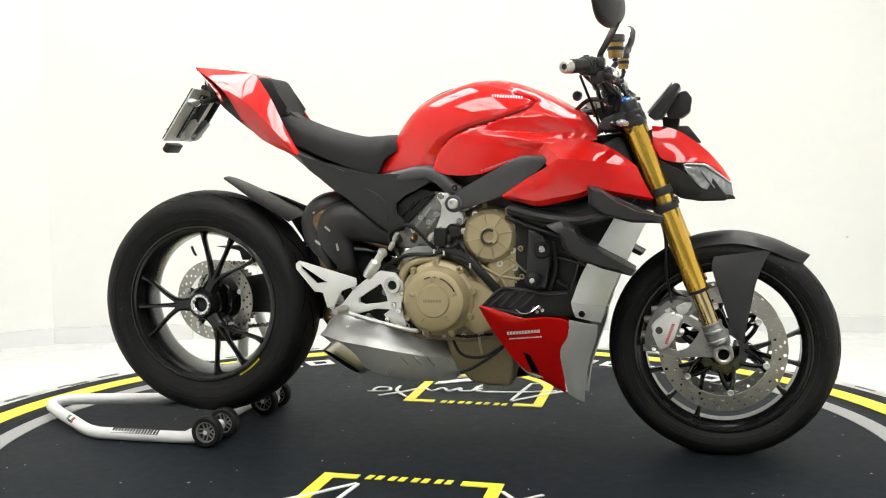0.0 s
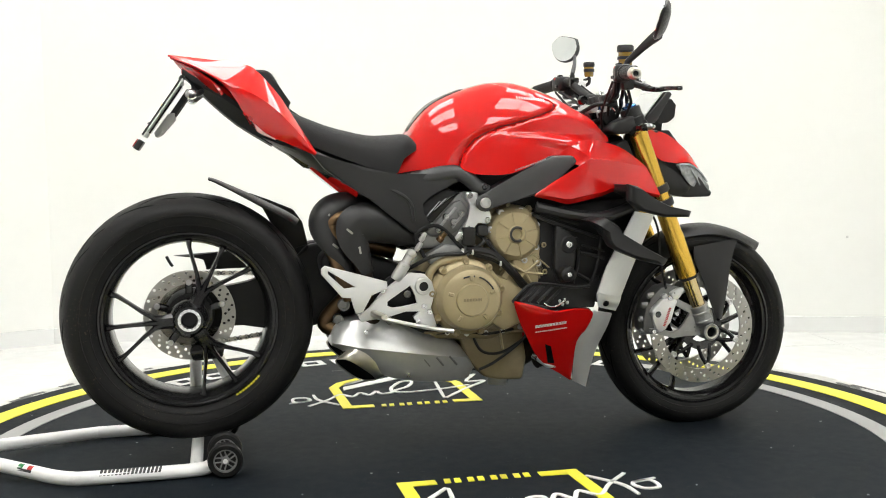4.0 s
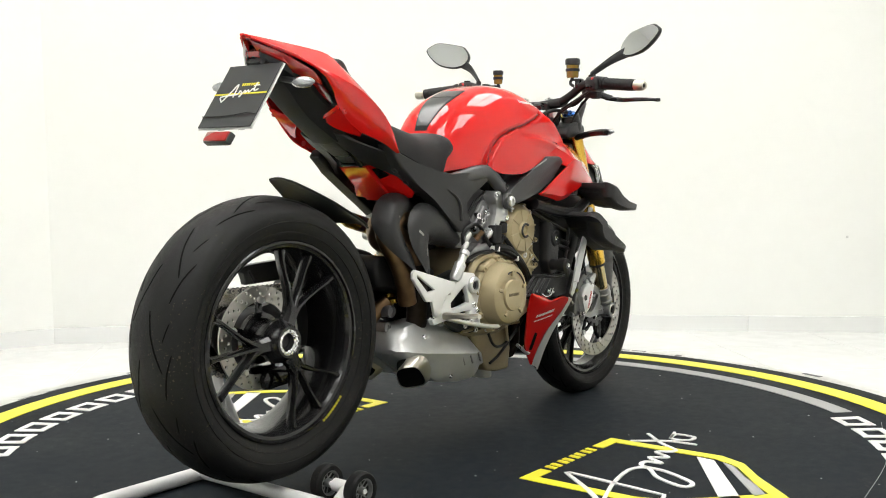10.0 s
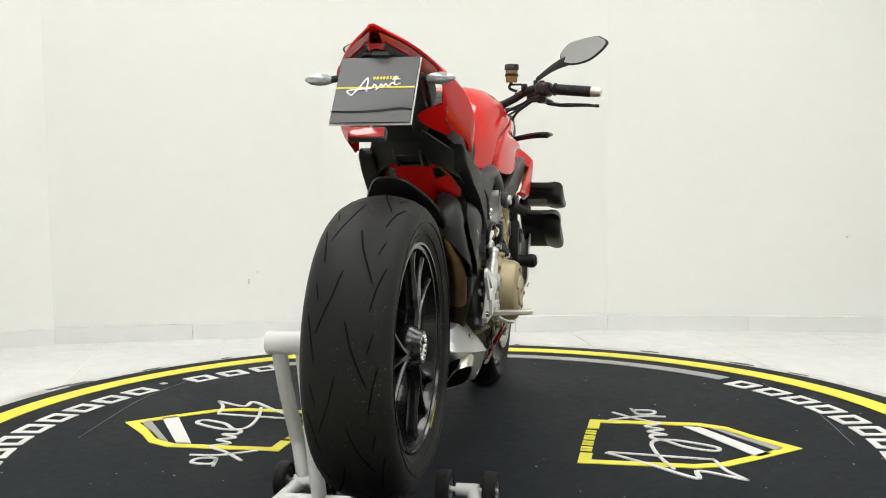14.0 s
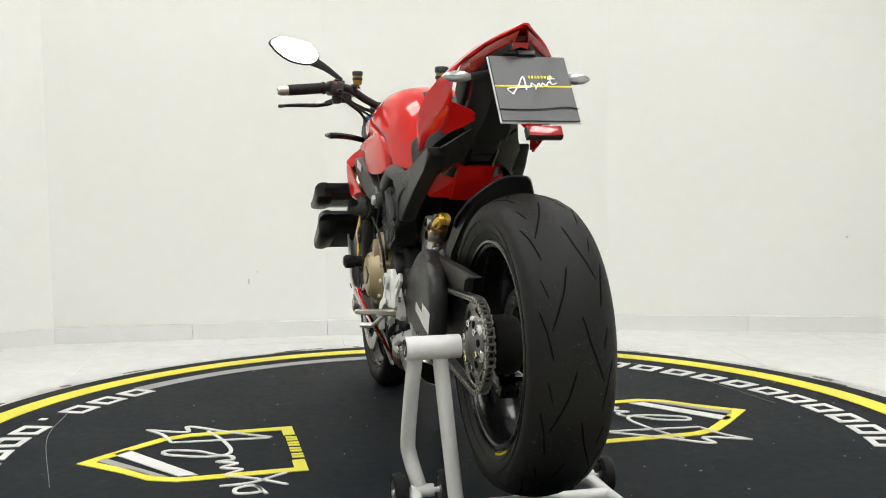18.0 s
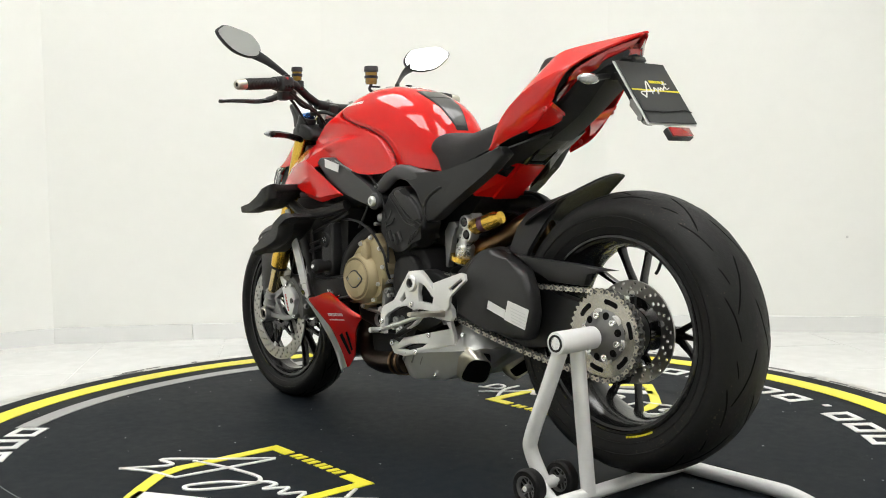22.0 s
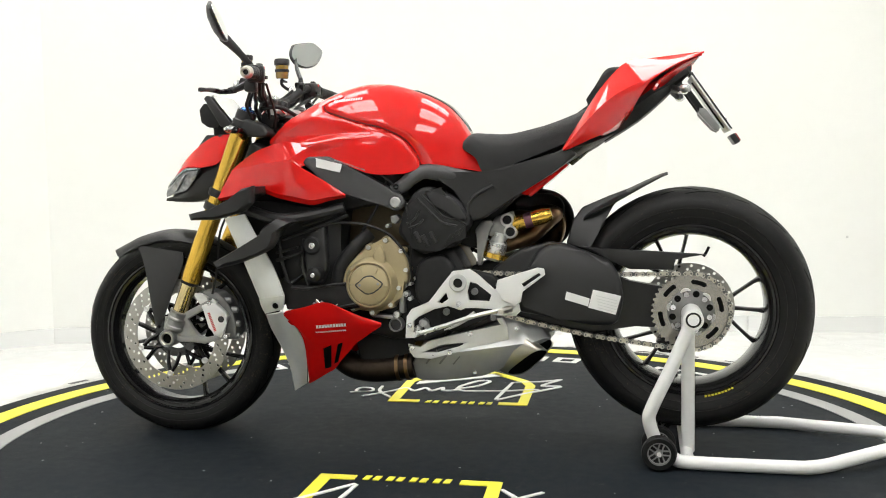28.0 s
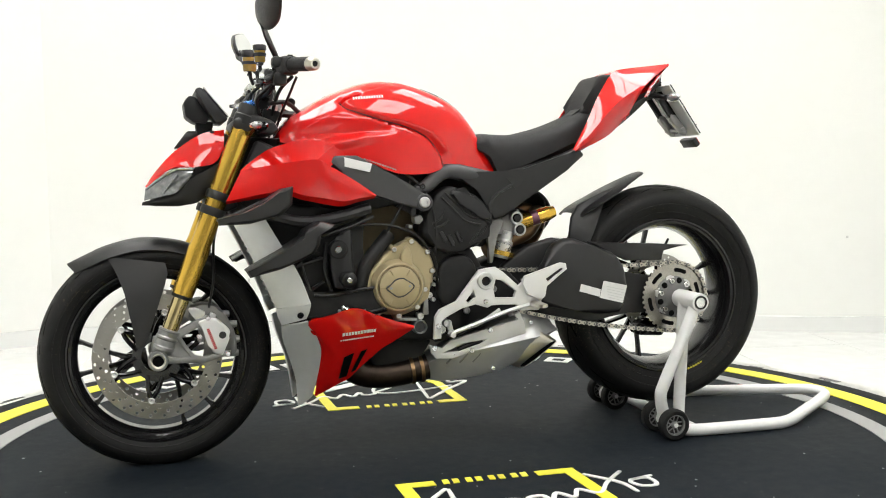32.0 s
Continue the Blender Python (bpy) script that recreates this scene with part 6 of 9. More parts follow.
# ---- frame, engine, exhaust ----
for s in (-1, 1):
    # grey front frame arm with bolt
    bm = B()
    slab(bm, [(0.078, 0.676), (0.074, 0.694), (0.084, 0.708), (0.110, 0.726), (0.190, 0.770), (0.270, 0.812), (0.330, 0.812), (0.345, 0.795), (0.290, 0.745), (0.228, 0.705), (0.170, 0.690), (0.102, 0.668), (0.088, 0.668)], s * 0.125, s * 0.176, 0.008, 3, lambda x, z: 0.10 * max(0, x - 0.12) if x < 0.36 else 0)
    arm = part("front_frame_arm", bm, FRAMEGREY, bike, "dark grey cast front frame arm")
    bm = B()
    lathe(bm, [(0.0, 0.003), (0.020, 0.003), (0.0235, 0.0), (0.0235, -0.01)], (0.087, s * 0.176, 0.686), (0, s, 0), 28)
    part("bolt_boss", bm, DARKGREY, arm)
    bm = B()
    lathe(bm, [(0.0, 0.003), (0.007, 0.003), (0.007, 0.009), (0.012, 0.009), (0.0145, 0.006), (0.0145, 0.0)], (0.087, s * 0.179, 0.686), (0, s, 0), 28)
    part("frame_bolt", bm, ALU, arm, "bright frame bolt")
    if s > 0:
        bm = B()
        slab(bm, [(0.238, 0.768), (0.232, 0.790), (0.306, 0.808), (0.316, 0.786)], 0.1925, 0.1945, 0.0)
        part("approval_label", bm, LABEL, arm, "white approval label")
    # subframe: black casting that runs down to the engine, grey rail along the tank
    bm = B()
    if s < 0:
        body = [(-0.389, 0.842), (-0.338, 0.779), (-0.275, 0.735), (-0.218, 0.698), (-0.160, 0.649), (-0.108, 0.606), (-0.066, 0.609), (-0.055, 0.638), (-0.084, 0.656), (-0.087, 0.690), (-0.054, 0.708), (-0.011, 0.729), (0.031, 0.747), (0.010, 0.770), (-0.060, 0.766), (-0.148, 0.759), (-0.232, 0.776), (-0.311, 0.805)]
    else:
        body = [(0.010, 0.770), (-0.060, 0.766), (-0.141, 0.760), (-0.207, 0.772), (-0.323, 0.808), (-0.380, 0.832), (-0.400, 0.810), (-0.347, 0.769), (-0.256, 0.712), (-0.150, 0.640), (-0.114, 0.632), (-0.105, 0.676), (-0.075, 0.722), (-0.008, 0.752)]
    slab(bm, body, s * 0.092, s * 0.132, 0.007, 3, lambda x, z: 0.018 if x > -0.2 else 0.018 * (x + 0.40) / 0.20)
    infill = part("subframe", bm, BLACK, bike, "black subframe with a dark grey cast rail")
    bm = B()
    sleeve(bm, [(-0.173, 0.118, 0.745, 0.007), (-0.133, 0.124, 0.747, 0.016), (-0.078, 0.132, 0.754, 0.021), (-0.024, 0.138, 0.765, 0.022), (0.015, 0.142, 0.768, 0.020), (0.046, 0.146, 0.753, 0.020), (0.073, 0.150, 0.730, 0.019), (0.102, 0.152, 0.719, 0.014)], s, 0.85, 20)
    part("frame_rail", bm, DARKGREY, infill, "dark grey cast rail")
    bm = B()
    bolt(bm, (0.088, s * 0.160, 0.728), 0.008, 0.006, (0, s, 0))
    part("rail_bolt", bm, GLOSS, infill)
    bm = B()
    tube(bm, [(-0.33, s * 0.112, 0.792), (-0.25, s * 0.128, 0.755), (-0.16, s * 0.146, 0.722), (-0.115, s * 0.150, 0.690), (-0.105, s * 0.150, 0.640)], 0.005, 8)
    part("subframe_rib", bm, BLACK, infill)
    each("cable_clip", BLACK, infill, ((-0.330, 0.778), (-0.285, 0.748), (-0.240, 0.718)), lambda bm, p: block(bm, (p[0], s * 0.108, p[1]), (0.018, 0.016, 0.014), Matrix.Rotation(radians(33), 4, "Y"), 0.004))
    # black side covers round radiator
    bm = B()
    slab(bm, [(0.235, 0.665), (0.330, 0.672), (0.430, 0.690), (0.530, 0.690), (0.560, 0.660), (0.470, 0.570), (0.405, 0.420), (0.300, 0.402), (0.235, 0.430), (0.245, 0.500), (0.262, 0.570)], s * 0.06, s * 0.150, 0.010, 2)
    part("inner_side_cover", bm, MATT, bike, "matt black inner side cover")
    bm = B()
    slab(bm, [(0.288, 0.621), (0.310, 0.613), (0.323, 0.596), (0.342, 0.585), (0.347, 0.532), (0.336, 0.463), (0.300, 0.459), (0.283, 0.502)], s * 0.145, s * 0.183, 0.007, 3)
    sc = part("side_duct", bm, BLACK, bike, "black moulded air duct")
    bm = B()
    lathe(bm, [(0.010, 0.0), (0.011, 0.006), (0.021, 0.006), (0.026, 0.0)], (*[(0.324, 0.567)][0][:1], s * 0.182, [(0.324, 0.567)][0][1]), (0, s, 0), 24)
    part("duct_boss", bm, MATT, sc)
    bm = B()
    bolt(bm, ([(0.324, 0.567)][0][0], s * 0.182, [(0.324, 0.567)][0][1]), 0.0095, 0.007, (0, s, 0))
    part("duct_screw", bm, CHROME, sc)
    each("duct_lip", BLACK, sc, ([(0.233, 0.666), (0.294, 0.641), (0.358, 0.622)], [(0.225, 0.651), (0.286, 0.626), (0.370, 0.599), (0.416, 0.583)], [(0.352, 0.585), (0.358, 0.515), (0.342, 0.457)], [(0.428, 0.591), (0.416, 0.514), (0.398, 0.456)]), lambda bm, pts: tube(bm, [(x, s * 0.165, z) for x, z in pts], 0.005, 8))
    each("duct_fin", BLACK, sc, ([(0.371, 0.559), (0.435, 0.541), (0.435, 0.549), (0.374, 0.565)], [(0.361, 0.542), (0.435, 0.519), (0.435, 0.530), (0.364, 0.549)], [(0.358, 0.480), (0.392, 0.458), (0.392, 0.468), (0.361, 0.485)]), lambda bm, pr: slab(bm, pr, s * 0.14, s * 0.170, 0.002, 1))
    bm = B()
    tube(bm, [(0.235, s * 0.165, 0.672), (0.33, s * 0.180, 0.650), (0.42, s * 0.19, 0.642), (0.52, s * 0.17, 0.668)], 0.016, 10)
    part("cover_strut", bm, BLACK, sc)
    # crash slider
    bm = B()
    lathe(bm, [(0.0, 0.056), (0.012, 0.056), (0.020, 0.050), (0.022, 0.036), (0.016, 0.018), (0.018, 0.0), (0.0, 0.0)], (0.306, s * 0.183, 0.490), (0, s, 0), 28)
    puck = part("crash_slider", bm, MATT, bike, "black nylon crash slider")
    bm = B()
    bolt(bm, (0.306, s * 0.238, 0.490), 0.0065, 0.003, (0, s, 0))
    part("slider_bolt", bm, CHROME, puck)
    # silver radiator guards
    bm = B()
    shell(bm, [(0.515, 0.194, 0.655), (0.478, 0.200, 0.590), (0.430, 0.202, 0.505), [(0.402, 0.202, 0.431)][0]], [(0.592, 0.150, 0.642), (0.565, 0.160, 0.590), (0.525, 0.165, 0.505), [(0.488, 0.165, 0.417)][0]], 0.010, 0.006, 6, 6, s)
    rg = part("radiator_guard", bm, SILVER, bike, "silver painted radiator side panel")
    bm = B()
    shell(bm, [(0.402, 0.202, 0.430), (0.405, 0.196, 0.410), (0.412, 0.186, 0.389)], [(0.488, 0.165, 0.416), (0.484, 0.162, 0.396), (0.474, 0.156, 0.372)], 0.004, 0.006, 6, 4, s)
    part("guard_foot", bm, SILVER, rg)
    bm = B()
    lathe(bm, [(0.0, 0.002), (0.0075, 0.002), (0.009, 0.0)], ([(0.429, 0.400)][0][0], s * 0.196, [(0.429, 0.400)][0][1]), (0, s, -0.3), 16)
    part("guard_screw", bm, GLOSS, rg)
    # winglets: a curved blade with a deep end plate
    for tagn, plate_p, blade_p in (("upper_winglet", [(0.452, 0.735), (0.478, 0.729), (0.524, 0.696), (0.580, 0.670), (0.640, 0.657), (0.634, 0.641), (0.560, 0.643), (0.480, 0.664), (0.454, 0.690)],
                                    [(0.450, 0.733), (0.478, 0.727), (0.524, 0.694), (0.580, 0.668), (0.634, 0.655), (0.634, 0.646), (0.570, 0.655), (0.515, 0.676), (0.478, 0.700), (0.452, 0.712)]),
                                   ("lower_winglet", [(0.349, 0.637), (0.385, 0.648), (0.420, 0.627), (0.428, 0.608), (0.462, 0.588), (0.510, 0.560), (0.573, 0.526), (0.562, 0.510), (0.491, 0.527), (0.432, 0.550), (0.402, 0.566), (0.388, 0.588), (0.383, 0.616)],
                                    [(0.352, 0.636), (0.385, 0.646), (0.420, 0.625), (0.428, 0.606), (0.462, 0.586), (0.510, 0.558), (0.570, 0.524), (0.560, 0.515), (0.500, 0.545), (0.450, 0.572), (0.412, 0.594), (0.402, 0.614), (0.384, 0.630)])):
        bm = B()
        slab(bm, blade_p, s * 0.176, s * 0.278, 0.004, 2)
        wing = part(tagn, bm, BLACK, bike, "matt black double winglet blade")
        bm = B()
        mx = sum(q[0] for q in plate_p) / len(plate_p)
        mz = sum(q[1] for q in plate_p) / len(plate_p)
        skin(bm, [[(mx + (x - mx) * f, s * y, mz + (z - mz) * f) for x, z in plate_p] for y, f in ((0.250, 0.85), (0.264, 0.96), (0.276, 1.0), (0.289, 0.97), (0.297, 0.90), (0.302, 0.76))])
        part("end_plate", bm, BLACK, wing)
    # belly pan, drawn in towards the keel
    bm = B()
    if s < 0:
        shell(bm, [(0.162, 0.205, 0.419), (0.221, 0.205, 0.403), (0.282, 0.203, 0.384), (0.343, 0.198, 0.387), (0.392, 0.190, 0.376), (0.386, 0.165, 0.331), (0.365, 0.140, 0.289), (0.369, 0.100, 0.224), (0.373, 0.066, 0.163)], [(0.159, 0.203, 0.413), (0.169, 0.192, 0.388), (0.185, 0.176, 0.354), (0.210, 0.156, 0.310), (0.234, 0.136, 0.270), (0.259, 0.120, 0.238), (0.293, 0.102, 0.209), (0.326, 0.086, 0.189), (0.369, 0.066, 0.160)], 0.006, 0.006, 5, 10, s)
        edge_a, edge_b = [(0.395, 0.191, 0.380), (0.388, 0.166, 0.331), (0.366, 0.141, 0.289), (0.369, 0.101, 0.224), (0.378, 0.066, 0.158)], [(0.466, 0.150, 0.363), (0.460, 0.128, 0.321), (0.440, 0.102, 0.260), (0.429, 0.080, 0.200), (0.422, 0.060, 0.135)]
        vents = [[(0.266, 0.286), (0.285, 0.278), (0.307, 0.221), (0.286, 0.224)], [(0.295, 0.213), (0.308, 0.224), (0.323, 0.198), (0.309, 0.198)]]
    else:
        shell(bm, [(0.126, 0.195, 0.358), (0.182, 0.200, 0.375), (0.235, 0.203, 0.394), (0.288, 0.200, 0.411), (0.349, 0.198, 0.395), (0.408, 0.190, 0.378), (0.383, 0.165, 0.340), (0.367, 0.140, 0.294), (0.372, 0.100, 0.227), (0.377, 0.066, 0.161)], [(0.128, 0.192, 0.348), (0.153, 0.185, 0.332), (0.182, 0.172, 0.312), (0.209, 0.158, 0.293), (0.234, 0.140, 0.267), (0.264, 0.121, 0.237), (0.288, 0.105, 0.210), (0.318, 0.090, 0.192), (0.349, 0.076, 0.173), (0.374, 0.066, 0.159)], 0.006, 0.006, 5, 10, s)
        edge_a, edge_b = [(0.410, 0.191, 0.381), (0.385, 0.166, 0.340), (0.369, 0.141, 0.294), (0.372, 0.101, 0.227), (0.384, 0.066, 0.159)], [(0.474, 0.150, 0.369), (0.468, 0.128, 0.328), (0.447, 0.102, 0.268), (0.430, 0.080, 0.208), (0.423, 0.060, 0.134)]
        vents = [[(0.308, 0.275), (0.282, 0.287), (0.296, 0.216), (0.317, 0.210)], [(0.263, 0.290), (0.247, 0.296), (0.273, 0.233), (0.286, 0.227)]]
    belly = part("belly_pan", bm, RED, bike, "glossy red belly pan with a silver leading edge")
    bm = B()
    shell(bm, edge_a, edge_b, 0.010, 0.006, 6, 6, s)
    part("belly_edge", bm, SILVER, belly, "silver belly pan leading edge")
    skin_tree = surface(belly)
    # vents are dark shapes laid on the skin, their shade painted in
    bm = B()
    press(bm, skin_tree, s, vents, 0.002)
    part("belly_vent", bm, RECESS_SHADE, belly, "dark patch for the shade in a vent")
    bm = B()
    zz = (0.345, 0.336) if s > 0 else (0.336, 0.346)
    press(bm, skin_tree, s, letter_bars(0.228, 0.318, zz[0], zz[1], 11, 0.009))
    press(bm, skin_tree, s, letter_bars(0.232, 0.322, zz[0] - 0.014, zz[1] - 0.014, 16, 0.004))
    part("belly_print", bm, PRINT_W, belly, "small white print as plain bars")
    bm = B()
    bolt(bm, (0.392, s * 0.080, 0.200), 0.008, 0.004, (0, s, -0.4))
    part("belly_screw", bm, GLOSS, belly)

for s in (-1, 1):
    bm = B()
    slab(bm, [(0.161, 0.412), (0.189, 0.440), (0.211, 0.458), (0.255, 0.462), (0.339, 0.449), (0.392, 0.451), (0.410, 0.480), (0.422, 0.468), (0.404, 0.386), (0.339, 0.393), (0.275, 0.380), (0.194, 0.395)], s * 0.110, s * 0.174, 0.006, 3)
    tray = part("belly_tray", bm, MATT, bike, "black tray above the belly pan")
    each("tray_rib", BLACK, tray, () if s > 0 else ([(0.187, 0.413), (0.229, 0.453)], [(0.211, 0.411), (0.255, 0.454)], [(0.237, 0.408), (0.281, 0.449)], [(0.262, 0.404), (0.305, 0.444)]), lambda bm, q: tube(bm, [(q[0][0], s * 0.174, q[0][1]), (q[1][0], s * 0.172, q[1][1])], 0.0052, 8, smooth=False))
    bm = B()
    tube(bm, [(x, s * y, z) for x, y, z in [(0.164, 0.176, 0.413), (0.210, 0.176, 0.457), (0.255, 0.176, 0.460), (0.339, 0.176, 0.447), (0.389, 0.176, 0.449)]], 0.004, 8)
    tube(bm, [(x, s * y, z) for x, y, z in [(0.170, 0.178, 0.410), (0.223, 0.180, 0.402), (0.269, 0.180, 0.391)]], 0.004, 8)
    part("tray_edge", bm, BLACK, tray)
    each("tray_clip", ALU, tray, [(0.301, 0.409), (0.314, 0.412), (0.323, 0.404), (0.309, 0.400)], lambda bm, p: lathe(bm, [(0.0, 0.006), (0.003, 0.006), (0.005, 0.0)], (p[0], s * 0.174, p[1]), (0, s, 0), 12))
    bm = B()
    tube(bm, [(x, s * y, z) for x, y, z in [(0.254, 0.178, 0.405), (0.270, 0.184, 0.396), (0.291, 0.186, 0.399), (0.315, 0.180, 0.416)]], 0.003, 8)
    part("tray_wire", bm, CHROME, tray)

# radiators between the guards
bm = B()
slab(bm, [(0.530, 0.655), (0.568, 0.640), (0.453, 0.385), (0.415, 0.400)], -0.144, 0.144, 0.004)
rad = part("radiator", bm, MATT, bike, "black radiator")
each("radiator_fin", ALU_D, rad, [(k + 0.5) / 16 for k in range(16)],
     lambda bm, f: block(bm, (0.455 + 0.115 * f, 0, 0.385 + 0.255 * f), (0.004, 0.262, 0.006), Matrix.Rotation(radians(-24), 4, "Y"), 0))
bm = B()
slab(bm, [(0.380, 0.375), (0.440, 0.365), (0.420, 0.180), (0.360, 0.200)], -0.06, 0.06, 0.006)
part("oil_cooler", bm, MATT, bike, "black oil cooler")

# crankcase and cylinders
bm = B()
slab(bm, [(-0.090, 0.350), (-0.095, 0.500), (-0.060, 0.560), (0.020, 0.560), (0.100, 0.560), (0.230, 0.540), (0.262, 0.430), (0.240, 0.330), (0.110, 0.300), (-0.040, 0.310)], -0.125, 0.0, 0.014, 3)
crank = part("crankcase", bm, BRONZE_D, bike, "bronze coloured crankcase")
bm = B()
slab(bm, [(-0.090, 0.350), (-0.095, 0.500), (-0.060, 0.560), (0.020, 0.560), (0.100, 0.560), (0.230, 0.540), (0.262, 0.430), (0.240, 0.330), (0.110, 0.300), (-0.040, 0.310)], -0.01, 0.122, 0.014, 3)
slab(bm, [(0.030, 0.320), (0.060, 0.300), (0.100, 0.200), (0.196, 0.180), (0.224, 0.250), (0.235, 0.320)], 0.0, 0.085, 0.010, 3)
part("left_case", bm, MATT, crank, "dark left engine case")
bm = B()
slab(bm, [(0.028, 0.322), (0.220, 0.319), (0.233, 0.236), (0.221, 0.174), (0.159, 0.175), (0.108, 0.186), (0.056, 0.238)], -0.085, 0.02, 0.010, 3)
part("sump", bm, BRONZE_D, crank, "dark bronze oil sump")
bm = B()
lathe(bm, [(0.0, 0.0), (0.028, 0.0), (0.028, 0.05), (0.0, 0.05)], (0.160, -0.03, 0.155), (0, 0, 1), 20)
part("drain_housing", bm, ALU_D, crank)
bm = B()
slab(bm, [(0.060, 0.560), (0.080, 0.650), (0.160, 0.690), (0.250, 0.670), (0.290, 0.580), (0.270, 0.500), (0.200, 0.480)], -0.120, 0.02, 0.012)
part("front_cylinder_bank", bm, BRONZE_D, crank)
bm = B()
slab(bm, [(-0.090, 0.560), (-0.100, 0.640), (-0.040, 0.710), (0.050, 0.720), (0.090, 0.660), (0.060, 0.560)], -0.120, 0.03, 0.012)
part("rear_cylinder_bank", bm, ALU_D, crank, "grey rear cylinder head")
# right: clutch cover
bm = B()
lathe(bm, [(0.0, 0.094), (0.042, 0.094), (0.045, 0.088), (0.070, 0.088), (0.080, 0.082), (0.086, 0.070), (0.090, 0.040), (0.098, 0.036), (0.102, 0.030), (0.104, 0.0)], (0.038, -0.132, 0.429), (0, -1, 0), 64)
cl = part("clutch_cover", bm, BRONZE, crank, "round bronze clutch cover")
each("cover_screw", BRONZE, crank, [radians(40 * k + 12) for k in range(9)],
     lambda bm, a: lathe(bm, [(0.0, 0.012), (0.004, 0.012), (0.0042, 0.016), (0.008, 0.016), (0.010, 0.010), (0.012, 0.0)], (0.038 + 0.100 * math.cos(a), -0.160, 0.429 + 0.100 * math.sin(a)), (0, -1, 0), 12))
each("cover_lug", BRONZE, crank, [radians(72 * k + 20) for k in range(5)],
     lambda bm, a: block(bm, (0.038 + 0.060 * math.cos(a), -0.2215, 0.429 + 0.060 * math.sin(a)), (0.016, 0.008, 0.010), Matrix.Rotation(-a, 4, "Y"), 0.002, 1))
bm = B()
bars(bm, (0.012, -0.2265, 0.426), (1, 0, 0), (0, 0, 1), 6, 0.0085, 0.008)
part("cover_print", bm, BRONZE_D, crank, "cast maker's name as plain bars")
bm = B()
for a0, a1 in ((0.30, 1.25), (1.45, 1.95)):
    tube(bm, [(0.038 + 0.064 * math.cos(a0 + (a1 - a0) * q / 8), -0.2205, 0.429 + 0.064 * math.sin(a0 + (a1 - a0) * q / 8)) for q in range(9)], 0.0022, 6, 1)
part("cover_slit", bm, PRINT_D, crank)
bm = B()
tube(bm, [(0.04, -0.150, 0.535), (-0.02, -0.150, 0.530), (-0.06, -0.148, 0.500), (-0.075, -0.145, 0.44)], 0.012, 10)
slab(bm, [(0.10, 0.50), (0.16, 0.47), (0.22, 0.43), (0.215, 0.36), (0.14, 0.33), (0.10, 0.36)], -0.12, -0.165, 0.010, 2)
part("case_rib", bm, BRONZE, crank)
# right: camshaft drive cover
bm = B()
lathe(bm, [(0.0, 0.044), (0.012, 0.044), (0.014, 0.050), (0.022, 0.050), (0.026, 0.044), (0.060, 0.042), (0.070, 0.034), (0.076, 0.020), (0.080, 0.0)], (0.180, -0.120, 0.598), (0, -1, 0), 56)
slab(bm, [(0.17, 0.55), (0.25, 0.57), (0.27, 0.50), (0.25, 0.45), (0.21, 0.455), (0.17, 0.50)], -0.115, -0.150, 0.010, 3)
part("cam_drive_cover", bm, BRONZE, crank, "bronze camshaft drive cover")
each("cover_rib", BRONZE, crank, [radians(45 * k + 12) for k in range(8)],
     lambda bm, a: block(bm, (0.180 + 0.045 * math.cos(a), -0.163, 0.598 + 0.045 * math.sin(a)), (0.040, 0.004, 0.003), Matrix.Rotation(-a, 4, "Y"), 0.001, 1))
SCREW = [(0.0, 0.012), (0.004, 0.012), (0.004, 0.016), (0.007, 0.016), (0.009, 0.008), (0.009, 0.0)]
each("cover_screw", BRONZE, crank, [(0.180 + 0.082 * math.cos(radians(45 * k + 12)), -0.122, 0.598 + 0.082 * math.sin(radians(45 * k + 12))) for k in range(8)] + [(0.265, -0.138, 0.49), (0.21, -0.138, 0.455), (0.262, -0.138, 0.565), (0.245, -0.138, 0.45)],
     lambda bm, c: lathe(bm, SCREW, c, (0, -1, 0), 12))
bm = B()
tube(bm, [(0.180 + 0.019 * math.cos(a), -0.1705, 0.598 + 0.019 * math.sin(a)) for a in [radians(50 + 28 * q) for q in range(10)]], 0.0035, 8, 2)
part("cover_slot", bm, PRINT_D, crank, "dark round slot in the cover")
each("cover_nub", BRONZE, crank, ((0.262, 0.640), (0.106, 0.560), (0.228, 0.520), (0.196, 0.470), (0.276, 0.470), (0.278, 0.540)), lambda bm, p: lathe(bm, [(0.0, 0.020), (0.006, 0.020), (0.009, 0.014), (0.010, 0.0)], (p[0], -0.128, p[1]), (0, -1, 0), 14))
each("cover_web", BRONZE, crank, ((0.240, 0.500, 70), (0.215, 0.535, -20), (0.255, 0.520, 40), (0.150, 0.525, -60)), lambda bm, q: block(bm, (q[0], -0.150, q[1]), (0.060, 0.008, 0.005), Matrix.Rotation(radians(q[2]), 4, "Y"), 0.002, 1))
each("case_fin", BRONZE, crank, [(a, (0.206, 0.490)) for a in [(0.157, 0.518), (0.249, 0.520), (0.259, 0.483), (0.231, 0.449), (0.181, 0.447)]], lambda bm, q: tube(bm, [(q[0][0], -0.151, q[0][1]), (q[1][0], -0.154, q[1][1])], 0.0042, 8, smooth=False))
each("head_screw", ALU, crank, [(0.140, 0.657), (0.195, 0.661), (0.229, 0.647), (0.109, 0.611), (0.241, 0.622), (0.240, 0.560), (0.246, 0.514), (0.206, 0.524), (0.172, 0.445)], lambda bm, p: lathe(bm, [(0.0, 0.008), (0.004, 0.008), (0.0045, 0.013), (0.0085, 0.013), (0.0095, 0.0), (0.0095, -0.03)], (p[0], -0.140, p[1]), (0, -1, 0), 16))
bm = B()
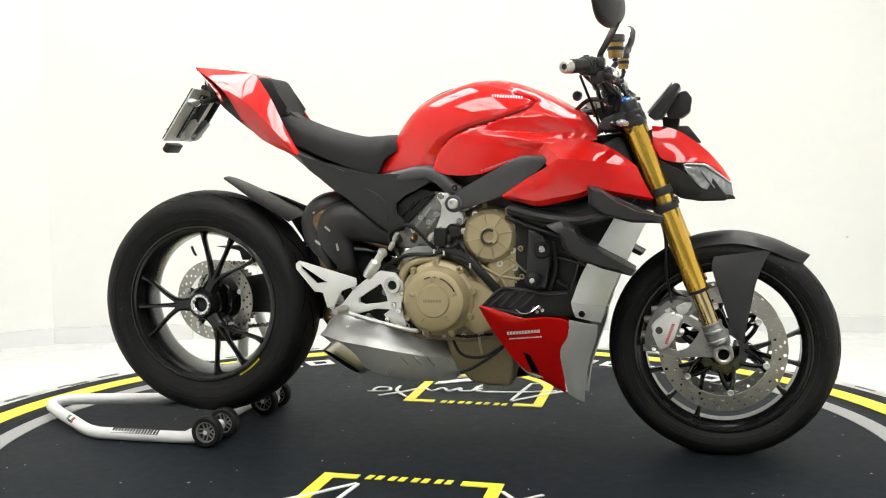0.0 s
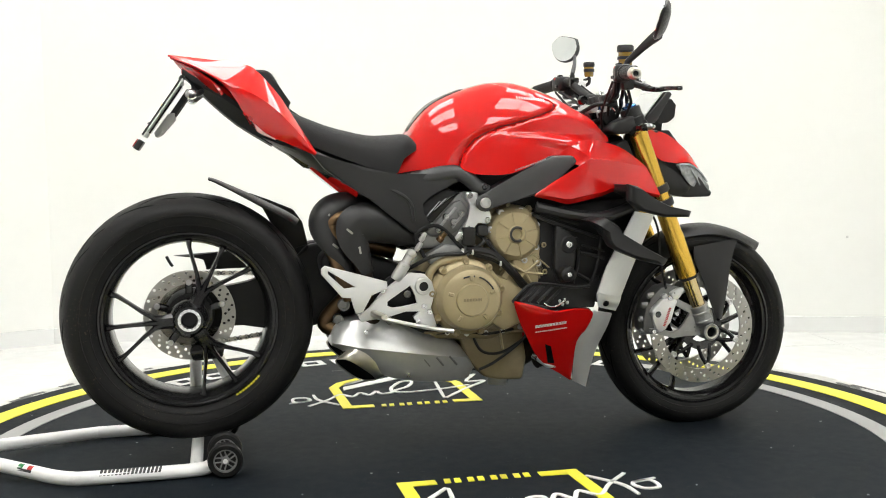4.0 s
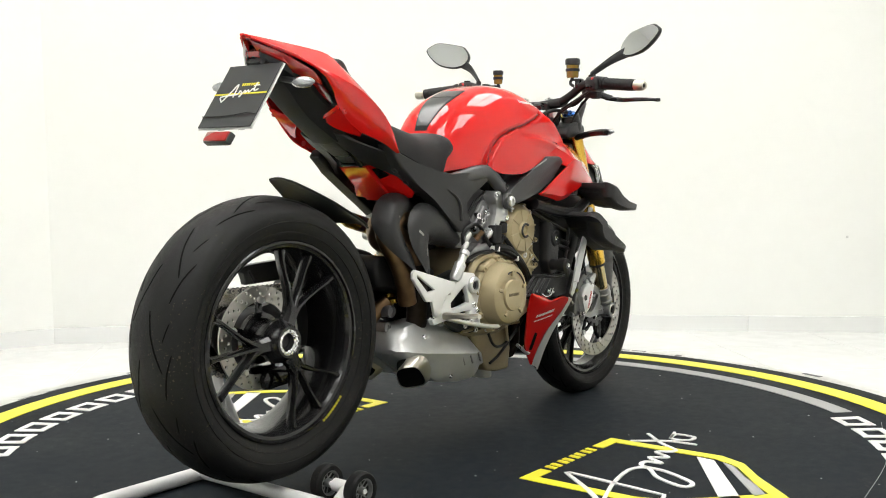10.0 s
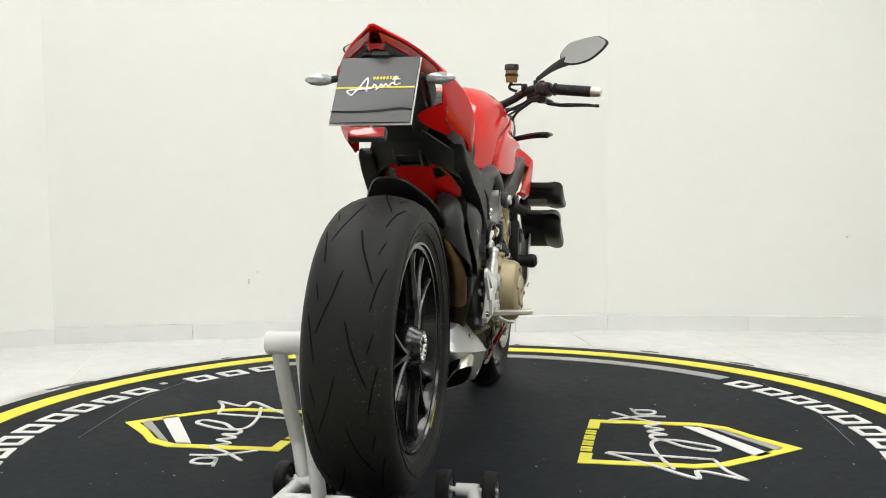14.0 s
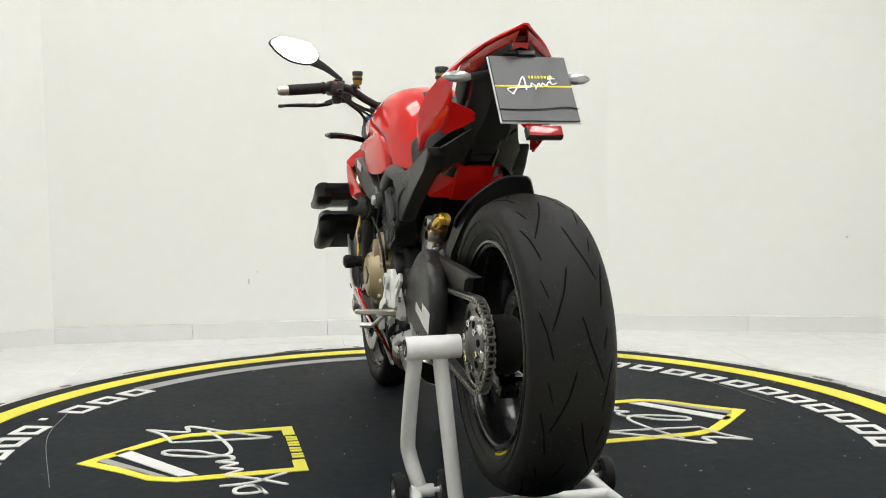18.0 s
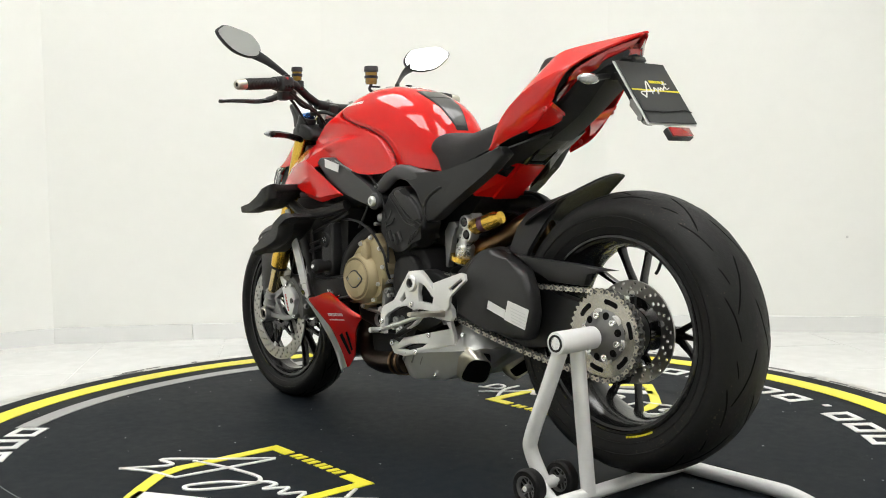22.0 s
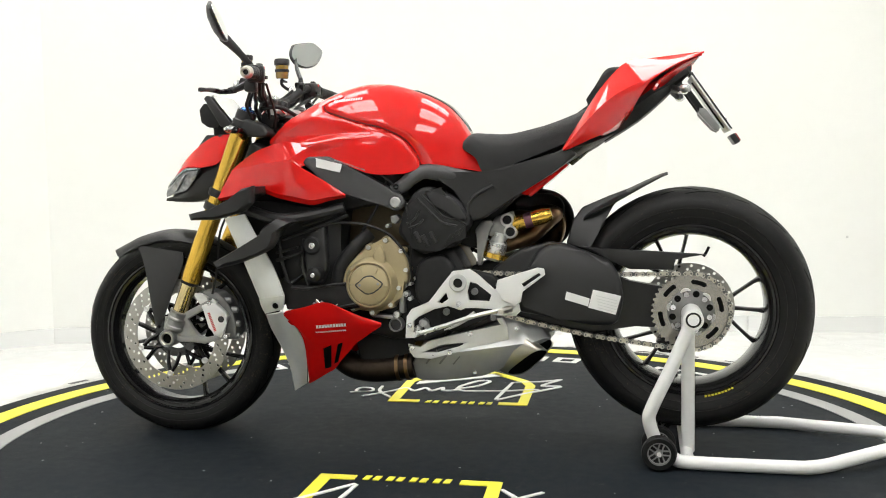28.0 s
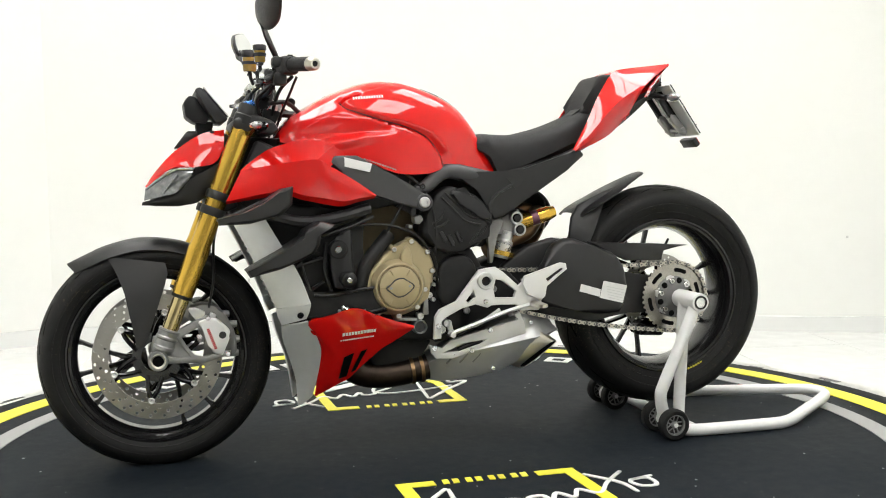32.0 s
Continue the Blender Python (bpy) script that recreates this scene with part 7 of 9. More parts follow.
lathe(bm, [(0.0, 0.010), (0.018, 0.010), (0.022, 0.006), (0.030, 0.004), (0.032, -0.02)], (0.169, -0.148, 0.471), (0, -1, 0), 32)
part("pump_cover", bm, BRONZE, crank, "round bronze pump cover")
# right: silver mount and head details
bm = B()
slab(bm, [(0.039, 0.716), (0.073, 0.715), (0.076, 0.684), (0.087, 0.669), (0.107, 0.663), (0.110, 0.631), (0.093, 0.625), (0.077, 0.637), (0.067, 0.635), (0.056, 0.606), (0.029, 0.584), (0.020, 0.590), (0.024, 0.606), (0.050, 0.648), (0.055, 0.679), (0.036, 0.700)], -0.118, -0.158, 0.005, 2)
part("engine_mount", bm, ALU, crank, "silver engine mount bracket")
each("mount_bolt", CHROME, crank, ((0.098, 0.638), (0.049, 0.706), (0.031, 0.595)), lambda bm, p: bolt(bm, (p[0], -0.156, p[1]), 0.0085, 0.006, (0, -1, 0)))
bm = B()
slab(bm, [(-0.083, 0.656), (-0.077, 0.686), (-0.012, 0.729), (0.026, 0.712), (-0.052, 0.630)], -0.09, -0.136, 0.006, 2)
part("head_cover", bm, MATT, crank, "black ribbed head cover")
each("cover_groove", GLOSS, crank, range(4), lambda bm, i: tube(bm, [(-0.066 + 0.020 * i, -0.137, 0.650 + 0.016 * i), (-0.030 + 0.018 * i, -0.137, 0.690 + 0.008 * i)], 0.003, 6, smooth=False))
bm = B()
slab(bm, [(-0.068, 0.606), (-0.044, 0.629), (0.009, 0.687), (0.031, 0.693), (0.052, 0.668), (0.046, 0.637), (0.024, 0.611), (-0.002, 0.594), (-0.055, 0.594)], -0.10, -0.132, 0.005, 2)
part("head_casting", bm, HEADC, crank, "pale cylinder head casting with bolts")
each("head_rib", ALU_D, crank, ((0.000, 0.655), (0.020, 0.636), (-0.022, 0.630)), lambda bm, p: block(bm, (p[0], -0.134, p[1]), (0.050, 0.010, 0.007), Matrix.Rotation(radians(-50), 4, "Y"), 0.002, 1))
each("head_bolt", CHROME, crank, ((0.009, 0.634), (0.030, 0.656), (-0.034, 0.613), (-0.012, 0.648)), lambda bm, p: lathe(bm, [(0.0, 0.006), (0.004, 0.006), (0.0045, 0.012), (0.0085, 0.012), (0.0105, 0.008), (0.0105, 0.0)], (p[0], -0.130, p[1]), (0, -1, 0), 18))
bm = B()
for pts in ([(-0.07, -0.145, 0.53), (-0.10, -0.15, 0.60), (-0.04, -0.155, 0.625), (0.03, -0.15, 0.56)], [(-0.12, -0.14, 0.51), (-0.05, -0.16, 0.545), (0.03, -0.16, 0.55), (0.09, -0.15, 0.58), (0.06, -0.14, 0.61)], [(0.05, -0.15, 0.555), (0.12, -0.17, 0.53), (0.18, -0.17, 0.48), (0.24, -0.15, 0.43)], [(0.06, -0.15, 0.545), (0.13, -0.165, 0.52), (0.19, -0.165, 0.47), (0.25, -0.15, 0.42)]):
    tube(bm, pts, 0.0055, 8)
tube(bm, [(0.04, -0.15, 0.56), (0.11, -0.16, 0.545), (0.16, -0.17, 0.50), (0.20, -0.16, 0.455)], 0.012, 10)
part("hose", bm, CABLE, crank, "black hoses and cables")
bm = B()
block(bm, (0.045, -0.155, 0.595), (0.034, 0.028, 0.050), None, 0.005)
block(bm, (0.085, -0.15, 0.61), (0.03, 0.024, 0.03), None, 0.005)
part("connector", bm, MATT, crank)
bm = B()
lathe(bm, [(0.0, 0.0), (0.010, 0.0), (0.010, 0.012), (0.007, 0.014), (0.007, 0.03), (0.0, 0.03)], (-0.035, -0.145, 0.585), (0.5, -0.5, 0.7), 16)
part("sensor", bm, BURNT, crank, "copper-toned exhaust sensor fitting")
each("case_bolt", ALU, crank, ((-0.060, 0.345), (-0.010, 0.328), (0.045, 0.322), (0.100, 0.322), (0.150, 0.326), (0.200, 0.334), (-0.078, 0.400), (-0.082, 0.460), (0.232, 0.400), (0.236, 0.460)),
     lambda bm, p: bolt(bm, (p[0], -0.122, p[1]), 0.0075, 0.010, (0, -1, 0)))
bm = B()
slab(bm, [(-0.075, 0.334), (0.215, 0.326), (0.215, 0.318), (-0.075, 0.326)], -0.10, -0.130, 0.002, 1)
part("case_flange", bm, BRONZE_D, crank)
each("drain_hose", CABLE, crank, ([(0.060, -0.115, 0.325), (0.090, -0.120, 0.270), (0.150, -0.115, 0.262), (0.215, -0.120, 0.300)], [(0.085, -0.110, 0.215), (0.130, -0.112, 0.235), (0.200, -0.115, 0.285), (0.235, -0.125, 0.330)], [(-0.04, -0.125, 0.326), (0.04, -0.130, 0.330), (0.10, -0.130, 0.320), (0.18, -0.128, 0.328)]),
     lambda bm, pts: tube(bm, pts, 0.0042, 8))
each("case_web", BRONZE, crank, ((0.145, 0.300, 80), (0.165, 0.385, 25), (0.120, 0.345, -30), (0.195, 0.365, 60), (-0.055, 0.375, 50), (0.215, 0.420, 10)),
     lambda bm, q: block(bm, (q[0], -0.128, q[1]), (0.055, 0.010, 0.006), Matrix.Rotation(radians(q[2]), 4, "Y"), 0.002, 1))
bm = B()
slab(bm, [(-0.070, 0.548), (-0.020, 0.575), (0.020, 0.566), (0.060, 0.580), (0.080, 0.560), (0.030, 0.530), (-0.060, 0.520)], -0.11, -0.150, 0.006, 2)
part("sensor_block", bm, ALU_D, crank, "grey sensor bracket")
each("wire_tie", LABEL, crank, ((0.028, -0.158, 0.556), (0.055, -0.158, 0.552), (0.130, -0.172, 0.520)), lambda bm, c: block(bm, c, (0.005, 0.014, 0.014), None, 0.001, 1))
each("hose_end", ALU, crank, ((-0.100, 0.560), (-0.088, 0.585), (0.012, 0.585)), lambda bm, p: lathe(bm, [(0.0, 0.0), (0.006, 0.0), (0.0075, 0.004), (0.0075, 0.020), (0.005, 0.026), (0.0, 0.026)], (p[0], -0.150, p[1]), (0.5, -0.3, 0.8), 14))
each("spark_lead", CABLE, bike, ([(0.10, -0.150, 0.585), (0.125, -0.165, 0.540), (0.150, -0.175, 0.510), (0.190, -0.170, 0.470), (0.235, -0.160, 0.420)], [(0.10, -0.156, 0.580), (0.135, -0.172, 0.530), (0.165, -0.178, 0.498), (0.205, -0.172, 0.458), (0.245, -0.160, 0.410)], [(0.09, -0.150, 0.590), (0.115, -0.160, 0.552), (0.140, -0.170, 0.522), (0.180, -0.168, 0.480), (0.225, -0.156, 0.425)]),
     lambda bm, pts: tube(bm, pts, 0.004, 8))
# left: alternator cover
acx, acz = [(0.162, 0.461)][0]
bm = B()
lathe(bm, [(0.0, 0.062), (0.050, 0.062), (0.054, 0.060), (0.056, 0.055), (0.058, 0.055), (0.061, 0.058), (0.064, 0.056), (0.068, 0.046), (0.074, 0.036), (0.076, 0.0)], (acx, 0.130, acz), (0, 1, 0), 64)
slab(bm, [(0.275, 0.406), (0.259, 0.443), (0.238, 0.503), (0.197, 0.546), (0.175, 0.561), (0.141, 0.579), (0.121, 0.590), (0.101, 0.579), (0.065, 0.541), (0.056, 0.513), (0.060, 0.467), (0.085, 0.430), (0.098, 0.398), (0.147, 0.381), (0.215, 0.388)], 0.11, 0.160, 0.010, 3)
part("alternator_cover", bm, BRONZE, crank, "bronze alternator cover with a lozenge-shaped boss")
lozenge = [(0.198, 0.460), (0.187, 0.468), (0.175, 0.480), (0.164, 0.484), (0.152, 0.484), (0.140, 0.476), (0.126, 0.467), (0.125, 0.461), (0.133, 0.452), (0.148, 0.441), (0.160, 0.437), (0.171, 0.438), (0.186, 0.449)]
bm = B()
slab(bm, lozenge, 0.188, 0.1955, 0.0025, 2)
part("alternator_boss", bm, BRONZE, crank)
each("boss_screw", ALU_D, crank, [(0.187, 0.460), (0.135, 0.464)], lambda bm, p: bolt(bm, (p[0], 0.1955, p[1]), 0.0040, 0.0015, (0, 1, 0)))
each("alternator_rib", BRONZE, crank, [radians(60 * k + 2) for k in range(6)],
     lambda bm, a: block(bm, (acx + 0.045 * math.cos(a), 0.1915, acz + 0.045 * math.sin(a)), (0.018, 0.003, 0.003), Matrix.Rotation(-a, 4, "Y"), 0.001, 1))
BOLTS = [(0.121, 0.581), (0.077, 0.552), (0.064, 0.500), (0.085, 0.450), (0.108, 0.403), (0.160, 0.381), (0.215, 0.393), (0.272, 0.406), (0.169, 0.561)]
each("cover_ear", BRONZE, crank, BOLTS, lambda bm, p: lathe(bm, [(0.0, 0.010), (0.008, 0.010), (0.0105, 0.006), (0.0115, -0.03)], (p[0], 0.152, p[1]), (0, 1, 0), 16))
each("cover_screw", ALU, crank, BOLTS, lambda bm, p: lathe(bm, [(0.0, 0.004), (0.0030, 0.004), (0.0032, 0.007), (0.0058, 0.007), (0.0066, 0.0)], (p[0], 0.161, p[1]), (0, 1, 0), 12))
bm = B()
tube(bm, [(x, 0.1925, z) for x, z in lozenge + lozenge[:2]], 0.0028, 6, 3)
part("boss_joint", bm, PRINT_D, crank, "dark joint round the boss")
bm = B()
tube(bm, [(acx + 0.0570 * math.cos(q * math.pi / 16), 0.1855, acz + 0.0570 * math.sin(q * math.pi / 16)) for q in range(34)], 0.0012, 6, 1)
part("cover_joint", bm, BRONZE_D, crank)
bm = B()
slab(bm, [(0.152, 0.515), (0.154, 0.543), (0.144, 0.566), (0.133, 0.572), (0.124, 0.552), (0.119, 0.500), (0.136, 0.512)], 0.14, 0.176, 0.007, 3)
part("cover_tower", bm, BRONZE, crank)
# left: rear bank belt cover, a moulded shield with a raised upper field
bm = B()
slab(bm, [(0.050, 0.704), (0.026, 0.724), (-0.002, 0.730), (-0.029, 0.712), (-0.060, 0.707), (-0.087, 0.687), (-0.115, 0.650), (-0.116, 0.622), (-0.090, 0.595), (-0.079, 0.564), (-0.028, 0.552), (0.023, 0.541), (0.046, 0.560), (0.090, 0.600), (0.073, 0.652)], 0.090, 0.158, 0.014, 4)
bc = part("rear_head_cover", bm, MATT, bike, "matt black ribbed cylinder head cover")
bm = B()
slab(bm, [(0.001, 0.720), (-0.026, 0.705), (-0.060, 0.700), (-0.083, 0.681), (-0.107, 0.647), (-0.105, 0.632), (-0.081, 0.644), (-0.047, 0.654), (-0.020, 0.685), (0.011, 0.705)], 0.150, 0.167, 0.006, 3)
part("cover_field", bm, BLACK, bc)
each("cover_ridge", BLACK, bc, ([(0.023, 0.710), (-0.011, 0.676), (-0.044, 0.645), (-0.084, 0.635), (-0.105, 0.622)], [(0.034, 0.698), (-0.001, 0.664), (-0.035, 0.632), (-0.078, 0.621)], [(0.061, 0.627), (0.039, 0.639), (0.026, 0.664)], [(0.055, 0.615), (0.030, 0.624), (0.014, 0.639)]), lambda bm, pts: tube(bm, [(x, 0.1575, z) for x, z in pts], 0.0032, 8, 4))
each("cover_lug", BLACK, bc, [(0.030, 0.590), (0.009, 0.581), (-0.013, 0.590)], lambda bm, p: block(bm, (p[0], 0.158, p[1]), (0.012, 0.008, 0.034), Matrix.Rotation(radians(28), 4, "Y"), 0.003))
each("cover_fin", BLACK, bc, [(-0.053, 0.583), (-0.062, 0.589), (-0.071, 0.595), (-0.081, 0.601), (-0.090, 0.607)], lambda bm, p: block(bm, (p[0], 0.154, p[1]), (0.004, 0.014, 0.030), Matrix.Rotation(radians(-30), 4, "Y"), 0.001, 1))
# left: front sprocket cover, water pump and hoses
bm = B()
slab(bm, [(0.037, 0.515), (0.009, 0.535), (-0.034, 0.542), (-0.059, 0.523), (-0.071, 0.498), (-0.067, 0.464), (-0.042, 0.433), (-0.011, 0.402), (0.024, 0.396), (0.042, 0.418), (0.047, 0.465)], 0.09, 0.146, 0.022, 5)
part("sprocket_cover", bm, MATT, bike, "matt black front sprocket cover")
bm = B()
tube(bm, [(0.174, 0.120, 0.599), (0.210, 0.140, 0.563), (0.249, 0.150, 0.512), (0.263, 0.150, 0.453), (0.278, 0.145, 0.415), (0.314, 0.130, 0.392)], 0.0195, 14)
part("coolant_hose", bm, MATT, bike, "thick black coolant hose")
each("shaft_end", ALU, crank, [(*q, r) for q, r in zip([(0.068, 0.432), (0.057, 0.419), (0.055, 0.460), (0.046, 0.474), (0.119, 0.620), (0.095, 0.375)], (0.0085, 0.006, 0.005, 0.005, 0.0055, 0.0095))],
     lambda bm, q: lathe(bm, [(0.0, 0.004), (q[2] * 0.55, 0.004), (q[2] * 0.58, 0.010), (q[2] * 0.9, 0.010), (q[2], 0.007), (q[2], -0.03)], (q[0], 0.140, q[1]), (0, 1, 0), 20))
each("case_strut", ALU_D, crank, ([(0.077, 0.470), (0.065, 0.471), (0.063, 0.453), (0.074, 0.448)], [(0.085, 0.431), (0.073, 0.434), (0.072, 0.379), (0.089, 0.378)], [(0.109, 0.646), (0.091, 0.652), (0.082, 0.639), (0.095, 0.625), (0.107, 0.630)], [(0.167, 0.376), (0.105, 0.372), (0.105, 0.362), (0.167, 0.366)]), lambda bm, pr: slab(bm, pr, 0.11, 0.150, 0.003, 2))
each("gear_linkage", ALU, crank, [(0.016, 0.352), (0.035, 0.333), (0.006, 0.322)], lambda bm, p: lathe(bm, [(0.0, 0.006), (0.004, 0.006), (0.0045, 0.010), (0.0088, 0.010), (0.0098, 0.006), (0.0098, -0.02)], (p[0], 0.142, p[1]), (0, 1, 0), 18))
bm = B()
slab(bm, [(0.024, 0.356), (0.011, 0.361), (0.004, 0.347), (-0.001, 0.325), (0.011, 0.319), (0.018, 0.338)], 0.136, 0.144, 0.002)
part("gear_arm", bm, ALU, crank, "silver gear lever arm")
bm = B()
slab(bm, [(0.049, 0.376), (-0.033, 0.400), (-0.064, 0.374), (-0.032, 0.306), (0.050, 0.297)], 0.06, 0.128, 0.006)
part("gear_shaft_case", bm, MATT, crank)
bm = B()
orx, orz = [(0.097, 0.346)][0]
lathe(bm, [(0.0155, 0.0), (0.0165, 0.010), (0.0185, 0.010), (0.0200, 0.0), (0.0200, -0.04), (0.0155, -0.04)], (orx, 0.146, orz), (0, 1, 0), 32, True)
part("oil_filler_ring", bm, ALU_D, crank, "thin grey oil level ring")
bm = B()
lathe(bm, [(0.0, 0.003), (0.0150, 0.003), (0.0155, 0.0)], (orx, 0.143, orz), (0, 1, 0), 24)
part("oil_window", bm, GLOSS, crank)
each("oil_line", CABLE, crank, ([(0.209, 0.150, 0.782), (0.160, 0.156, 0.776), (0.117, 0.160, 0.752), (0.084, 0.160, 0.717), (0.060, 0.158, 0.667), (0.050, 0.155, 0.590), (0.056, 0.150, 0.513)], [(0.272, 0.160, 0.630), (0.195, 0.165, 0.628), (0.149, 0.168, 0.617), (0.110, 0.166, 0.598), (0.080, 0.164, 0.566), (0.057, 0.162, 0.534), (0.049, 0.158, 0.490), (0.047, 0.150, 0.466)], [(0.118, 0.150, 0.745), (0.134, 0.150, 0.699), (0.156, 0.152, 0.656), (0.187, 0.155, 0.607)]), lambda bm, pts: tube(bm, pts, 0.0038, 8))
# exhaust headers and shield
bm = B()
# two moulded half-open lobes that follow the pipe round its bend
sleeve(bm, [(-0.046, 0.100, 0.572, 0.015), (-0.101, 0.106, 0.592, 0.028), (-0.163, 0.108, 0.618, 0.044), (-0.213, 0.106, 0.634, 0.056), (-0.260, 0.104, 0.628, 0.060), (-0.276, 0.108, 0.588, 0.056), (-0.264, 0.112, 0.538, 0.048), (-0.252, 0.112, 0.494, 0.042)], -1, 0.80, 22, arc=(-20, 165, 78))
sleeve(bm, [(-0.214, 0.050, 0.675, 0.018), (-0.267, 0.058, 0.683, 0.034), (-0.316, 0.064, 0.668, 0.042), (-0.341, 0.074, 0.635, 0.040), (-0.332, 0.086, 0.588, 0.036), (-0.305, 0.098, 0.538, 0.032), (-0.290, 0.104, 0.494, 0.028)], -1, 1.30, 22, arc=(-30, 185, 66))
shield = part("exhaust_shield", bm, BLACK, bike, "matt black exhaust heat shield with slots")
tree = surface(shield)
def slot(bm, q):
    x, z, turn = q
    c, s_ = math.cos(radians(turn)), math.sin(radians(turn))
    press(bm, tree, -1, [[(x - 0.010 * c - 0.003 * s_, z + 0.010 * s_ - 0.003 * c), (x + 0.010 * c - 0.003 * s_, z - 0.010 * s_ - 0.003 * c), (x + 0.010 * c + 0.003 * s_, z - 0.010 * s_ + 0.003 * c), (x - 0.010 * c + 0.003 * s_, z + 0.010 * s_ + 0.003 * c)]])
each("shield_slot", DISCM, shield, [(*q, w) for q, w in zip([(-0.324, 0.655), (-0.279, 0.616), (-0.252, 0.565), (-0.315, 0.576)], (38, 40, 80, 38))], slot, "bright slot in the shield")
bm = B()
tube(bm, [(-0.10, -0.085, 0.585), (-0.22, -0.092, 0.632), (-0.300, -0.098, 0.648), (-0.334, -0.100, 0.630), (-0.300, -0.102, 0.600), (-0.262, -0.104, 0.568), (-0.246, -0.104, 0.530)], 0.025, 16, 6)
rp = part("rear_header_pipe", bm, BURNT, bike, "heat-stained steel exhaust pipe")
bm = B()
tube(bm, [(-0.246, -0.104, 0.532), (-0.238, -0.100, 0.480), (-0.222, -0.090, 0.420), (-0.205, -0.070, 0.340)], 0.0285, 16, 6)
part("lower_pipe", bm, HEADER, rp, "dark lower pipe")
bm = B()
tube(bm, [(-0.13, 0.03, 0.545), (-0.197, 0.022, 0.565), (-0.266, 0.008, 0.590), (-0.310, -0.025, 0.630), (-0.328, -0.062, 0.640), (-0.332, -0.078, 0.600), (-0.308, -0.094, 0.545), (-0.290, -0.100, 0.494), (-0.268, -0.095, 0.430)], 0.025, 16, 6)
part("rear_header_pipe", bm, BURNT, bike, "heat-stained steel exhaust pipe")
bm = B()
tube(bm, [(0.300, 0.030, 0.330), (0.300, 0.045, 0.260), (0.250, 0.060, 0.215), (0.170, 0.070, 0.205), (0.060, 0.075, 0.222)], 0.036, 16, 6)
tube(bm, [(0.330, -0.030, 0.330), (0.310, -0.040, 0.235), (0.270, -0.050, 0.215)], 0.020, 12, 5)
part("front_header_pipe", bm, HEADER, bike, "heat-stained front header pipe")
each("pipe_clamp", BURNT, bike, (0.105, 0.078), lambda bm, x: lathe(bm, [(0.0365, -0.005), (0.0395, -0.005), (0.0395, 0.005), (0.0365, 0.005)], (x, 0.0735, 0.2145 + 0.1 * (0.105 - x)), (-1, 0.05, 0.12), 30, True))
bm = B()
tube(bm, [(0.245, -0.10, 0.245), (0.290, -0.105, 0.215), (0.330, -0.085, 0.212), (0.345, -0.06, 0.222)], 0.006, 8)
part("breather_pipe", bm, ALU, bike)
